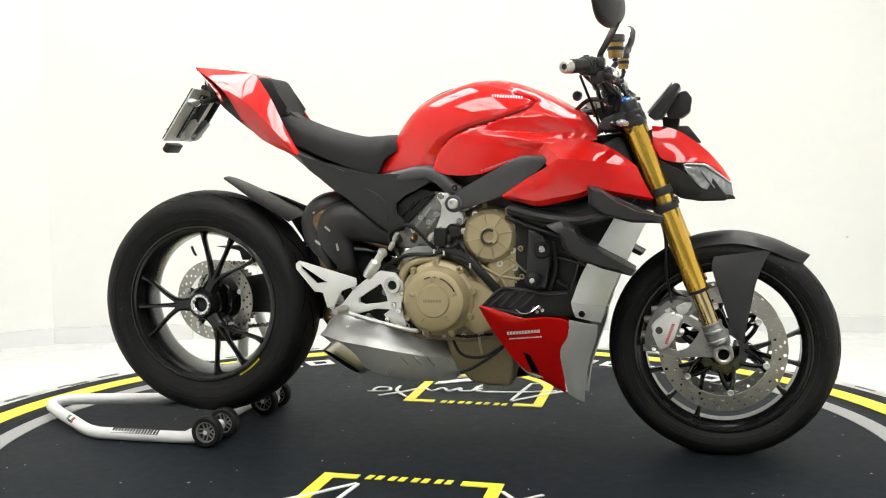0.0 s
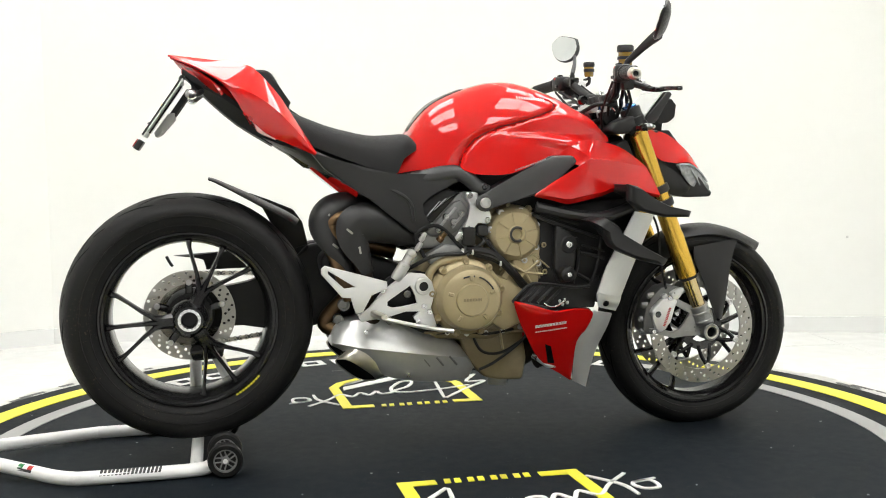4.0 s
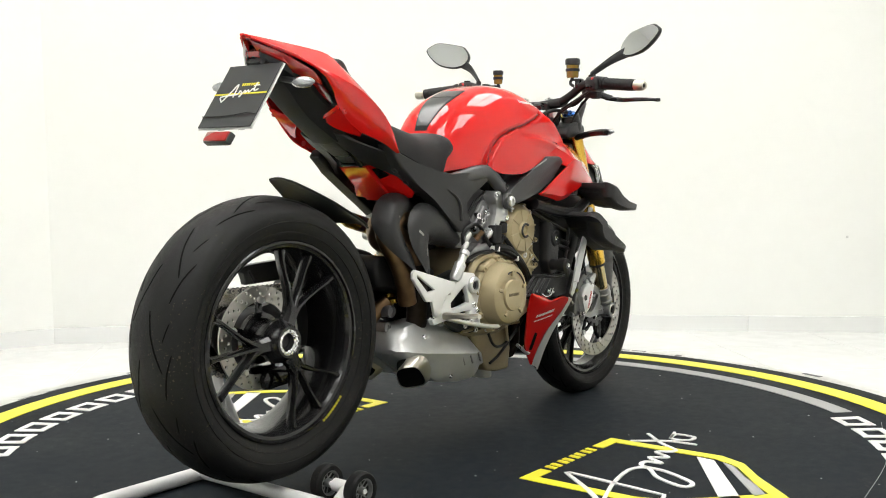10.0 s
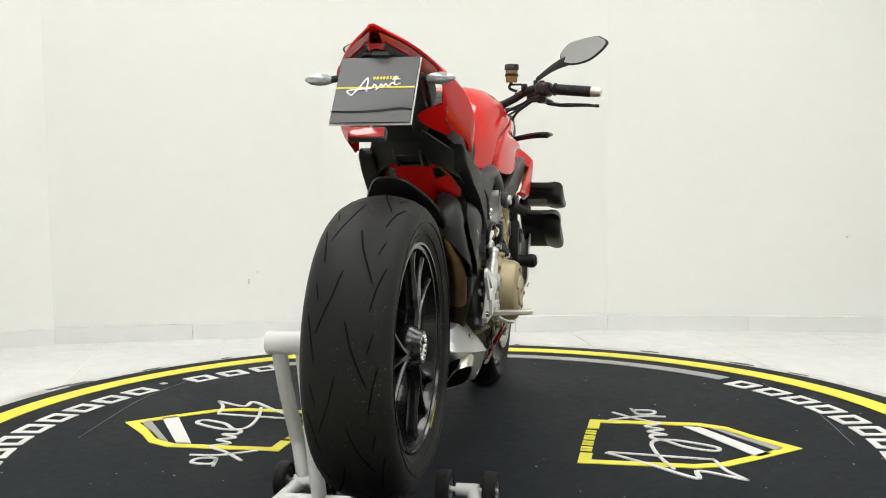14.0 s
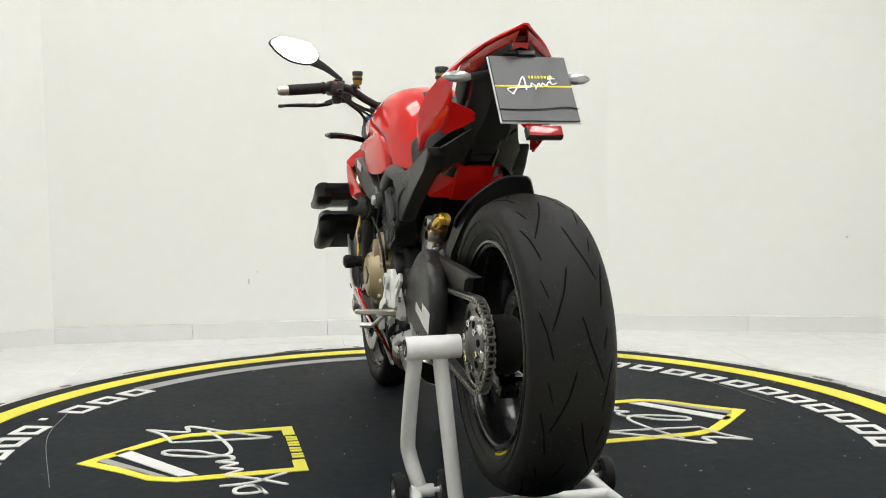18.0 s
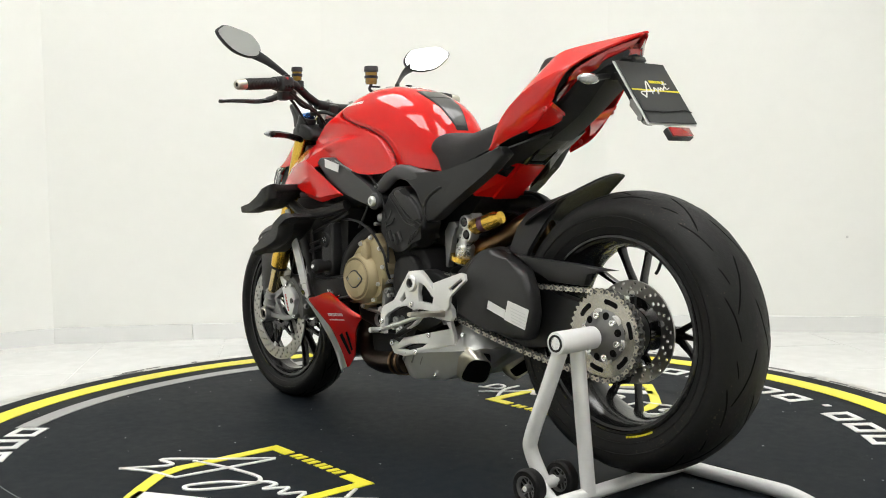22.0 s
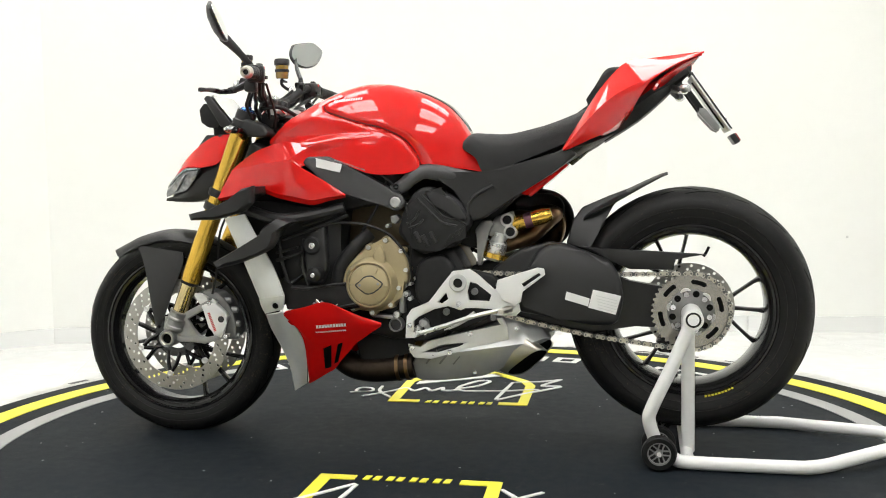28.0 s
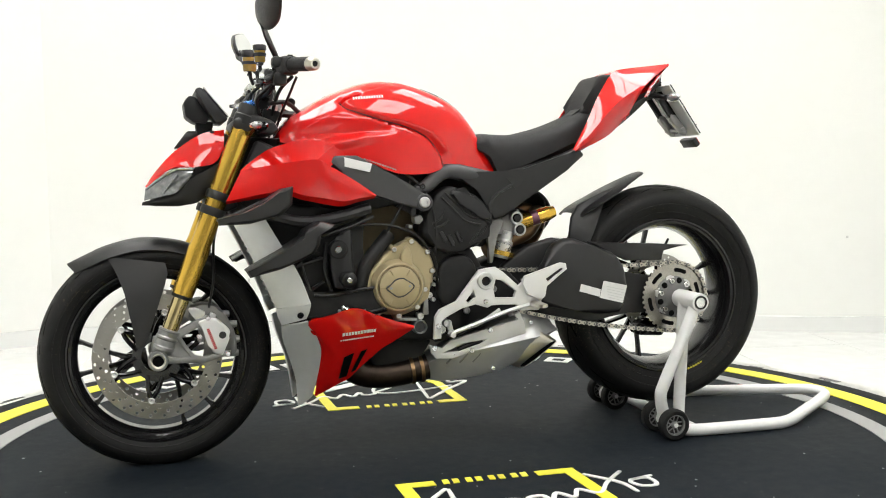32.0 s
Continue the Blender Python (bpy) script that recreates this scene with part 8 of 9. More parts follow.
# silencers
for s in (-1, 1):
    if s < 0:
        prof_top = [(-0.326, 0.315), (-0.312, 0.345), (-0.290, 0.362), (-0.250, 0.373), (-0.165, 0.375), (-0.131, 0.365), (-0.086, 0.345), (-0.035, 0.330), (0.027, 0.292), (0.062, 0.252), (0.076, 0.218)]
        prof_low = [(-0.326, 0.300), (-0.300, 0.286), (-0.262, 0.262), (-0.200, 0.222), (-0.162, 0.203), (-0.120, 0.194), (-0.065, 0.186), (0.048, 0.184), (0.068, 0.192), (0.076, 0.212)]
    else:
        prof_top = [(-0.326, 0.318), (-0.312, 0.340), (-0.280, 0.355), (-0.205, 0.366), (-0.170, 0.352), (-0.070, 0.314), (0.030, 0.270), (0.055, 0.255), (0.066, 0.236)]
        prof_low = [(-0.326, 0.306), (-0.300, 0.292), (-0.262, 0.268), (-0.200, 0.226), (-0.150, 0.204), (-0.137, 0.199), (0.016, 0.180), (0.055, 0.184), (0.066, 0.196)]
    top = sorted(prof_top)
    low = sorted(prof_low)
    bm = B()
    rings = []
    for i in range(29):
        x = top[0][0] + (top[-1][0] - top[0][0]) * i / 28
        zt, zb = spline1(top, x), spline1(low, x)
        h = zt - zb
        zr = min(max(0.300 - 0.153 * (x + 0.26), zb + h * 0.30), zt - h * 0.22)
        end = min(1.0, 0.55 + 6.0 * min(x - top[0][0], top[-1][0] - x))
        wr = (0.062 + 0.080 * end) * (1.0 if x < -0.1 else 1.0 - 0.12 * (x + 0.1) / 0.17)
        sec = [(0.012, zt - 0.004), (wr * 0.52, zt), (wr * 0.66, zt - 0.004), (wr * 0.84, zr + (zt - zr) * 0.5), (wr, zr), (wr * 0.90, zb + (zr - zb) * 0.46), (wr * 0.82, zb + (zr - zb) * 0.14), (wr * 0.78, zb + h * 0.02), (wr * 0.66, zb), (0.012, zb)]
        rings.append([(x, s * y, z) for y, z in sec])
    skin(bm, rings)
    sil = part("silencer", bm, SILENCER, bike, "angular silver exhaust silencer")
    # outlet: steel collar with a slanted mouth that faces back, down and outwards
    lift = 0.0 if s < 0 else 0.012
    cor = [Vector((-0.326, s * 0.100, 0.262 + lift)), Vector((-0.289, s * 0.145, 0.272 + lift)), Vector((-0.197, s * 0.106, 0.201 + lift * 0.5)), Vector((-0.247, s * 0.053, 0.191 + lift * 0.5))]
    mid = sum(cor, Vector()) / 4
    ax = (cor[2] - cor[0]).cross(cor[3] - cor[1]).normalized()
    if ax.x > 0:
        ax = -ax
    def mouth(scale, back, shift=Vector()):
        pts = []
        for q in range(28):
            t = 2 * math.pi * q / 28
            u = 0.5 + 0.5 * math.copysign(abs(math.cos(t)) ** 0.6, math.cos(t))
            v = 0.5 + 0.5 * math.copysign(abs(math.sin(t)) ** 0.6, math.sin(t))
            pts.append(cor[0].lerp(cor[1], u).lerp(cor[3].lerp(cor[2], u), v))
        return [mid + (q - mid) * scale - ax * back + shift for q in pts]
    inset = Vector((0.030, -s * 0.003, 0.017))
    rings = [mouth(1.04, 0.030, inset * 1.6), mouth(1.14, 0.0, inset), mouth(1.075, 0.0, inset * 0.10), mouth(1.05, 0.0), mouth(1.0, 0.0), mouth(0.99, 0.004)]
    bm = B()
    skin(bm, rings, caps=False)
    part("outlet", bm, STEEL, sil, "brushed steel trapezoid outlet")
    # bore closed with black, the shade inside put into its colour
    bm = B()
    skin(bm, [mouth(1.0, 0.002), mouth(0.98, 0.010), mouth(0.90, 0.030)])
    part("outlet_bore", bm, RECESS_SHADE, sil, "outlet bore coloured black for its inner shade")
    each("silencer_slot", ALU_D, sil, (-0.005, -0.043, -0.081), lambda bm, x: tube(bm, [(x, s * 0.134, 0.262), (x + 0.022, s * 0.126, 0.236)], 0.003, 6, smooth=False))
    each("silencer_rivet", CHROME, sil, ((-0.235, 0.338), (-0.120, 0.214)), lambda bm, p: bolt(bm, (p[0], s * 0.122, p[1]), 0.006, 0.005, (0, s, 0)))
bm = B()
slab(bm, [(-0.12, 0.30), (0.04, 0.29), (0.08, 0.23), (-0.02, 0.205), (-0.20, 0.22)], -0.02, 0.02, 0.004)
part("silencer_link", bm, STEEL, bike)
bm = B()
tube(bm, [(-0.20, -0.055, 0.300), (-0.27, -0.02, 0.320), (-0.335, 0.0, 0.345), (-0.30, -0.01, 0.40), (-0.27, -0.03, 0.43)], 0.020, 12)
part("link_pipe", bm, BURNT, bike)
# left heat guard plate with slots
bm = B()
holed(bm, [(0.067, 0.291), (0.031, 0.283), (0.006, 0.303), (-0.192, 0.350), (-0.180, 0.366), (-0.197, 0.371), (-0.212, 0.338), (-0.215, 0.309), (-0.195, 0.305), (-0.031, 0.259), (0.000, 0.250), (0.050, 0.253), (0.062, 0.269)], [[(0.025, 0.269), (-0.031, 0.290), (-0.097, 0.298), (-0.075, 0.286), (-0.018, 0.270)]], 0.124, 0.136, 0.003)
hg = part("silencer_guard", bm, WHITEPLATE, bike, "cast aluminium silencer guard")
bm = B()
tube(bm, [(-0.015, 0.128, 0.274), (-0.055, 0.128, 0.286), (-0.087, 0.128, 0.293)], 0.006, 8)
part("guard_rod", bm, MATT, hg)
each("guard_bolt", CHROME, hg, [(0.054, 0.282), (-0.053, 0.270), (-0.109, 0.324)], lambda bm, p: bolt(bm, (p[0], 0.135, p[1]), 0.0075, 0.006, (0, 1, 0)))
bm = B()
tube(bm, [(-0.016, 0.150, 0.328), (-0.078, 0.160, 0.353), (-0.127, 0.170, 0.385)], 0.006, 10)
part("gear_rod", bm, WHITEPLATE, bike, "pale gear change rod")
bm = B()
tube(bm, [(0.015, 0.146, 0.312), (-0.032, 0.150, 0.334), (-0.075, 0.156, 0.353)], 0.009, 10)
part("rod_boot", bm, MATT, bike, "black rubber rod boot")
each("gear_pivot", ALU, bike, [(0.035, 0.335), (0.006, 0.322), (0.021, 0.353)], lambda bm, p: lathe(bm, [(0.0, 0.0), (0.005, 0.0), (0.006, 0.004), (0.010, 0.004), (0.011, 0.0), (0.011, -0.03)], (p[0], 0.150, p[1]), (0, 1, 0), 18))

# black castings behind the footpeg brackets
for s in (-1, 1):
    bm = B()
    slab(bm, [(-0.215, 0.439), (-0.170, 0.486), (-0.090, 0.503), (-0.015, 0.490), (-0.017, 0.335), (-0.069, 0.325), (-0.138, 0.357), (-0.200, 0.383)], s * 0.090, s * 0.128, 0.008, 3)
    piv = part("pivot_case", bm, MATT, bike, "black swingarm pivot casting")
    each("pivot_bolt", ALU_D, piv, [(-0.172, 0.368), (-0.063, 0.423), (-0.042, 0.382), (-0.121, 0.439)], lambda bm, p: bolt(bm, (p[0], s * 0.127, p[1]), 0.010, 0.008, (0, s, 0)))
# footpeg brackets
for s in (-1, 1):
    y0, y1 = s * 0.160, s * 0.174
    bm = B()
    if s < 0:
        holed(bm, [(-0.264, 0.391), (-0.233, 0.411), (-0.199, 0.452), (-0.168, 0.476), (-0.123, 0.503), (-0.081, 0.497), (-0.061, 0.476), (-0.054, 0.444), (-0.065, 0.406), (-0.049, 0.355), (-0.063, 0.350), (-0.102, 0.365), (-0.114, 0.383), (-0.096, 0.397), (-0.136, 0.398), (-0.189, 0.383), (-0.224, 0.380), (-0.255, 0.376)], [[(-0.184, 0.427), (-0.121, 0.468), (-0.107, 0.439), (-0.103, 0.419), (-0.135, 0.413), (-0.169, 0.409), (-0.184, 0.415)]], y0, y1)
        boss = (-0.086, 0.465)
    else:
        holed(bm, [(-0.067, 0.498), (-0.113, 0.504), (-0.134, 0.491), (-0.181, 0.449), (-0.195, 0.460), (-0.247, 0.411), (-0.251, 0.391), (-0.239, 0.379), (-0.185, 0.380), (-0.174, 0.397), (-0.127, 0.399), (-0.101, 0.398), (-0.090, 0.392), (-0.055, 0.403), (-0.016, 0.394), (0.027, 0.373), (0.042, 0.361), (0.044, 0.314), (0.065, 0.313), (0.061, 0.373), (0.048, 0.393), (-0.001, 0.414), (-0.025, 0.445)], [[(-0.027, 0.414), (-0.049, 0.440), (-0.055, 0.423), (-0.036, 0.409)], [(-0.114, 0.470), (-0.134, 0.465), (-0.173, 0.435), (-0.167, 0.417), (-0.112, 0.419), (-0.107, 0.442)]], y0, y1)
        boss = (-0.083, 0.467)
    br = part("footpeg_bracket", bm, WHITEPLATE, bike, "pale anodised footpeg bracket")
    bm = B()
    lathe(bm, [(0.013, 0.0), (0.024, 0.0), (0.024, 0.010), (0.021, 0.014), (0.013, 0.014)], (boss[0], s * 0.170, boss[1]), (0, s, 0), 28, True)
    part("bracket_boss", bm, ALU, br)
    each("bracket_bolt", CHROME, br, ([(-0.085, 0.411), (-0.070, 0.395), (-0.102, 0.371), (-0.261, 0.401), (-0.197, 0.457)] if s < 0 else [(-0.084, 0.410), (-0.193, 0.463), (-0.239, 0.434), (-0.181, 0.389), (0.052, 0.349)]), lambda bm, p: bolt(bm, (p[0], s * 0.172, p[1]), 0.0075, 0.008, (0, s, 0)))
    bm = B()
    lathe(bm, [(0.0, 0.001), (0.0135, 0.001), (0.0135, 0.0)], (boss[0], s * 0.1755, boss[1]), (0, s, 0), 24)
    part("bracket_bore", bm, MATT, br)
    # heel guard
    bm = B()
    if s < 0:
        holed(bm, [(-0.351, 0.530), (-0.187, 0.483), (-0.186, 0.465), (-0.229, 0.447), (-0.252, 0.405), (-0.272, 0.400), (-0.284, 0.442), (-0.308, 0.445), (-0.361, 0.508), (-0.361, 0.522)], [[(-0.343, 0.516), (-0.272, 0.471), (-0.301, 0.468), (-0.343, 0.508)]], s * 0.182, s * 0.190)
    else:
        holed(bm, [(-0.192, 0.477), (-0.299, 0.511), (-0.316, 0.508), (-0.319, 0.492), (-0.259, 0.446), (-0.254, 0.419), (-0.240, 0.407), (-0.203, 0.425), (-0.188, 0.454)], [[(-0.303, 0.497), (-0.308, 0.491), (-0.262, 0.459), (-0.256, 0.467)]], s * 0.182, s * 0.190)
    part("heel_guard", bm, WHITEPLATE, br, "pale triangular heel guard")
    # peg
    bm = B()
    rings = []
    for f, w1, w2 in ((0.0, 0.010, 0.009), (0.15, 0.012, 0.008), (0.5, 0.013, 0.007), (0.92, 0.011, 0.006), (1.0, 0.007, 0.005)):
        c = Vector((-0.222, s * 0.182, 0.398)).lerp(Vector((-0.213, s * 0.288, 0.404)), f)
        rings.append([c + Vector((w1 * a, 0, w2 * b)) for a, b in ((-1, -0.6), (-0.6, -1), (0.6, -1), (1, -0.6), (1, 0.6), (0.6, 1), (-0.6, 1), (-1, 0.6))])
    skin(bm, rings)
    part("footpeg", bm, STEEL, br, "machined steel footpeg")
    # pedal or gear lever
    bm = B()
    if s < 0:
        tube(bm, [(-0.225, -0.192, 0.392), (-0.150, -0.196, 0.372), (-0.060, -0.198, 0.352), (-0.010, -0.205, 0.345)], 0.006, 8)
    else:
        tube(bm, [(-0.205, 0.192, 0.398), (-0.130, 0.194, 0.380), (-0.04, 0.196, 0.350), (0.025, 0.198, 0.330)], 0.006, 8)
        tube(bm, [(0.025, 0.198, 0.330), (0.028, 0.235, 0.332)], 0.008, 8)
    part("foot_lever", bm, ALU, br)
bm = B()
lathe(bm, [(0.0, 0.0), (0.012, 0.0), (0.016, 0.010), (0.016, 0.050), (0.011, 0.056), (0.011, 0.074), (0.014, 0.078), (0.014, 0.088), (0.006, 0.094), (0.0, 0.096)], (-0.162, -0.168, 0.484), (0.55, 0, 0.83), 18)
part("rear_master_cylinder", bm, ALU, bike, "small rear brake master cylinder")

# swingarm
bm = B()
slab(bm, [(-0.150, 0.420), (-0.165, 0.500), (-0.241, 0.553), (-0.320, 0.575), (-0.372, 0.566), (-0.445, 0.490), (-0.539, 0.468), (-0.640, 0.450), (-0.700, 0.448), (-0.750, 0.400), (-0.730, 0.345), (-0.640, 0.335), (-0.555, 0.355), (-0.429, 0.315), (-0.319, 0.345), (-0.240, 0.362)], 0.052, 0.086, 0.010, 3)
slab(bm, [(-0.237, 0.388), (-0.249, 0.444), (-0.265, 0.496), (-0.290, 0.549), (-0.321, 0.572), (-0.358, 0.576), (-0.426, 0.550), (-0.488, 0.528), (-0.516, 0.481), (-0.524, 0.420), (-0.507, 0.356), (-0.435, 0.353), (-0.358, 0.369)], 0.112, 0.160, 0.018, 4, lambda x, z: -0.02 * max(0.0, (z - 0.50) / 0.08))
swing = part("swingarm", bm, BLACK, bike, "matt black single-sided swingarm")
bm = B()
slab(bm, [(-0.090, 0.430), (-0.095, 0.500), (-0.200, 0.540), (-0.330, 0.556), (-0.350, 0.530), (-0.335, 0.470), (-0.200, 0.440)], -0.055, 0.056, 0.014, 3)
part("swingarm_bridge", bm, MATT, swing)
for pr in ([(-0.374, 0.445), (-0.435, 0.427), (-0.431, 0.406), (-0.369, 0.424)], [(-0.444, 0.451), (-0.517, 0.435), (-0.503, 0.385), (-0.431, 0.403)]):
    bm = B()
    slab(bm, pr, 0.1602, 0.1616, 0)
    part("warning_label", bm, LABEL, swing, "silver warning label with fine print bars")
bm = B()
for k in range(5):
    z = 0.436 - 0.008 * k
    slab(bm, [(-0.452 - 0.0015 * k, z - 0.000), (-0.506, z - 0.013), (-0.506, z - 0.0145), (-0.452 - 0.0015 * k, z - 0.0015)], 0.1616, 0.1619, 0)
part("label_print", bm, SILENCER, swing)
bm = B()
slab(bm, [(-0.412, 0.563), (-0.475, 0.556), (-0.616, 0.550), (-0.743, 0.542), (-0.656, 0.532), (-0.654, 0.500), (-0.538, 0.502), (-0.490, 0.524)], 0.094, 0.114, 0.004, 2)
part("chain_guard", bm, BLACK, swing, "black chain guard")
bm = B()
lathe(bm, [(0.0, -0.04), (0.060, -0.04), (0.066, -0.03), (0.066, 0.02), (0.05, 0.03)], RW + Vector((0, 0.062, 0)), (0, 1, 0), 40)
part("hub_carrier", bm, MATT, swing)

# suspension linkage low behind the engine
each("linkage_bolt", ALU_D, bike, ((-0.285, -0.030, 0.405, 0.016), (-0.300, -0.028, 0.365, 0.013), (-0.255, -0.032, 0.345, 0.014)), lambda bm, q: lathe(bm, [(0.0, 0.020), (q[3] * 0.6, 0.020), (q[3] * 0.65, 0.026), (q[3], 0.026), (q[3], -0.03), (0.0, -0.03)], q[:3], (0, -1, 0), 20))
bm = B()
lathe(bm, [(0.026, 0.0), (0.038, 0.0), (0.038, 0.012), (0.026, 0.012)], (-0.225, 0.0, 0.425), (-0.2, 0, 0.98), 26, True)
part("spring_seat", bm, GOLD, bike, "gold spring seat")

# hugger
bm = B()
cl = [(-0.640, 0.762, 0.030), (-0.615, 0.754, 0.046), (-0.540, 0.720, 0.078), (-0.480, 0.690, 0.090), (-0.429, 0.664, 0.092), (-0.402, 0.645, 0.086)]
rows = []
for p in curve_points(cl, 5):
    x, z, w = p
    d = (Vector((x, z)) - Vector((RW.x, RW.z))).normalized()
    ro, ri = [], []
    for k in range(15):
        a = -1.25 + 2.5 * k / 14
        drop = (0.012 + 0.045 * max(0.0, 0.74 - z)) * (1 - math.cos(a)) * 1.6 * (w / 0.09)
        y = -0.010 + w * math.sin(a) / math.sin(1.25)
        ro.append(Vector((x - d.x * drop, y, z - d.y * drop)))
        ri.append(Vector((x - d.x * (drop + 0.004), y * 0.96, z - d.y * (drop + 0.004))))
    rows.append(ro + ri[::-1])
skin(bm, rows)
hug = part("rear_hugger", bm, BLACK, bike, "matt black rear hugger")
bm = B()
slab(bm, [(-0.368, 0.566), (-0.385, 0.632), (-0.411, 0.668), (-0.482, 0.698), (-0.535, 0.718), (-0.494, 0.671), (-0.463, 0.625), (-0.442, 0.574), (-0.434, 0.546)], 0.072, 0.088, 0.006, 3)
for v in bm.verts:
    v.co.y -= 0.35 * max(0.0, v.co.z - 0.585)
part("hugger_leg", bm, BLACK, hug)

# rear shock
bm = B()
lathe(bm, [(0.0, 0.0), (0.024, 0.0), (0.026, 0.006), (0.026, 0.050), (0.022, 0.056), (0.022, 0.080), (0.0, 0.080)], (-0.166, 0.062, 0.520), (-0.25, 0.02, 0.97), 28)
shock = part("shock_absorber", bm, ALU, bike, "silver and gold rear shock absorber")
bm = B()
lathe(bm, [(0.024, 0.0), (0.038, 0.0), (0.038, 0.013), (0.024, 0.013)], (-0.168, 0.062, 0.528), (-0.25, 0.02, 0.97), 28, True)
part("preload_ring", bm, GOLD, shock, "gold preload ring")
bm = B()
lathe(bm, [(0.0, 0.0), (0.019, 0.0), (0.0215, 0.004), (0.0215, 0.090), (0.019, 0.096), (0.016, 0.110), (0.0, 0.112)], (-0.222, 0.075, 0.620), (-0.96, 0.0, 0.27), 28)
part("shock_reservoir", bm, GOLD, shock, "gold shock reservoir")
each("knob_housing", ALU, shock, ((-0.207, 0.634), (-0.216, 0.601)), lambda bm, p: lathe(bm, [(0.0, 0.026), (0.013, 0.026), (0.014, 0.030), (0.0175, 0.030), (0.019, 0.024), (0.019, 0.0)], (p[0], 0.066, p[1]), (0, 1, 0), 24))
each("adjuster_knob", GLOSS, shock, ((-0.207, 0.634), (-0.216, 0.601)), lambda bm, p: lathe(bm, [(0.0, 0.006), (0.010, 0.006), (0.0125, 0.003), (0.0125, 0.0)], (p[0], 0.0925, p[1]), (0, 1, 0), 20))
each("reservoir_band", PURPLE, shock, (0.034,), lambda bm, f: lathe(bm, [(0.0216, 0.0), (0.0218, 0.001), (0.0218, 0.020), (0.0216, 0.021)], Vector((-0.222, 0.075, 0.620)) + Vector((-0.96, 0.0, 0.27)) * f, (-0.96, 0.0, 0.27), 28, True))
bm = B()
slab(bm, [(-0.116, 0.604), (-0.135, 0.632), (-0.162, 0.634), (-0.170, 0.620), (-0.148, 0.590), (-0.136, 0.508), (-0.122, 0.508), (-0.126, 0.570)], 0.07, 0.088, 0.004)
slab(bm, [(-0.15, 0.59), (-0.17, 0.64), (-0.22, 0.66), (-0.23, 0.61), (-0.19, 0.58)], 0.04, 0.08, 0.006)
part("shock_link", bm, ALU_D, shock, "cast aluminium shock link")
bm = B()
tube(bm, [(-0.26, -0.045, 0.70), (-0.325, -0.052, 0.700), (-0.352, -0.056, 0.665), (-0.335, -0.050, 0.615), (-0.28, -0.040, 0.57)], 0.0028, 8)
part("wiring_loop", bm, CABLE, bike, "thin black wire in a loop")
bm = B()
slab(bm, [(-0.12, 0.55), (-0.20, 0.68), (-0.30, 0.74), (-0.14, 0.76), (0.06, 0.76), (0.08, 0.60)], -0.05, 0.055, 0.01)
part("inner_bay", bm, MATT, bike)
bm = B()
slab(bm, [(0.06, 0.70), (0.06, 0.775), (0.25, 0.80), (0.45, 0.85), (0.52, 0.80), (0.45, 0.68), (0.25, 0.66)], -0.125, 0.125, 0.012)
part("airbox", bm, MATT, bike, "matt black airbox under the tank")
# small black items by the yoke
bm = B()
tube(bm, [(0.40, -0.06, 0.93), (0.44, -0.10, 0.955), (0.49, -0.12, 0.95)], 0.006, 8)
tube(bm, [(0.40, 0.06, 0.93), (0.44, 0.10, 0.955), (0.49, 0.12, 0.95)], 0.006, 8)
tube(bm, [(0.38, 0.02, 0.93), (0.45, 0.03, 0.93), (0.51, 0.02, 0.955)], 0.009, 8)
part("steering_damper_line", bm, CABLE, bike)
bm = B()
lathe(bm, [(0.0, 0.0), (0.012, 0.0), (0.012, 0.11), (0.006, 0.112), (0.006, 0.16), (0.0, 0.16)], (0.44, -0.07, 0.945), (0.1, 0.98, 0.0), 18)
part("steering_damper", bm, ALU, bike, "silver steering damper")
bm = B()
lathe(bm, [(0.0, 0.014), (0.011, 0.013), (0.014, 0.0), (0.011, -0.013), (0.0, -0.014)], (0.405, -0.07, 0.968), (0, 1, 0), 18)
part("breather_knob", bm, GLOSS, bike)

# ---- paddock stand ----
stand = holder("paddock_stand", "white tubular single-sided paddock stand under the rear wheel", "paddock stand")
bm = B()
tube(bm, [(-0.605, 0.205, 0.044), (-0.650, 0.222, 0.028), (-0.700, 0.230, 0.0195), (-0.940, 0.233, 0.0190), (-0.992, 0.226, 0.0192), (-1.038, 0.204, 0.0212), (-1.100, 0.162, 0.0270), (-1.240, 0.065, 0.040), (-1.272, 0.020, 0.043), (-1.272, -0.020, 0.043), (-1.240, -0.065, 0.040), (-1.100, -0.162, 0.0270), (-1.038, -0.204, 0.0212), (-0.992, -0.226, 0.0192), (-0.940, -0.233, 0.0190), (-0.700, -0.230, 0.0195), (-0.650, -0.222, 0.028), (-0.605, -0.205, 0.044)], 0.0175, 16, 8)
base = part("base_frame", bm, WHITEP, stand, "white tubular base with handle")
bm = B()
tube(bm, [(-0.690, 0.226, 0.023), (-0.690, -0.226, 0.023)], 0.0165, 14, smooth=False)
part("cross_tube", bm, WHITEP, stand)
bm = B()
tube(bm, [(-0.698, 0.222, 0.385), (-0.650, 0.224, 0.270), (-0.600, 0.222, 0.160), (-0.592, 0.216, 0.120), (-0.612, 0.200, 0.055)], 0.0175, 14, 6)
part("front_leg", bm, WHITEP, stand)
bm = B()
tube(bm, [(-0.690, 0.168, 0.385), (-0.692, 0.150, 0.200), (-0.694, 0.132, 0.024)], 0.0175, 14, smooth=False)
part("rear_leg", bm, WHITEP, stand)
bm = B()
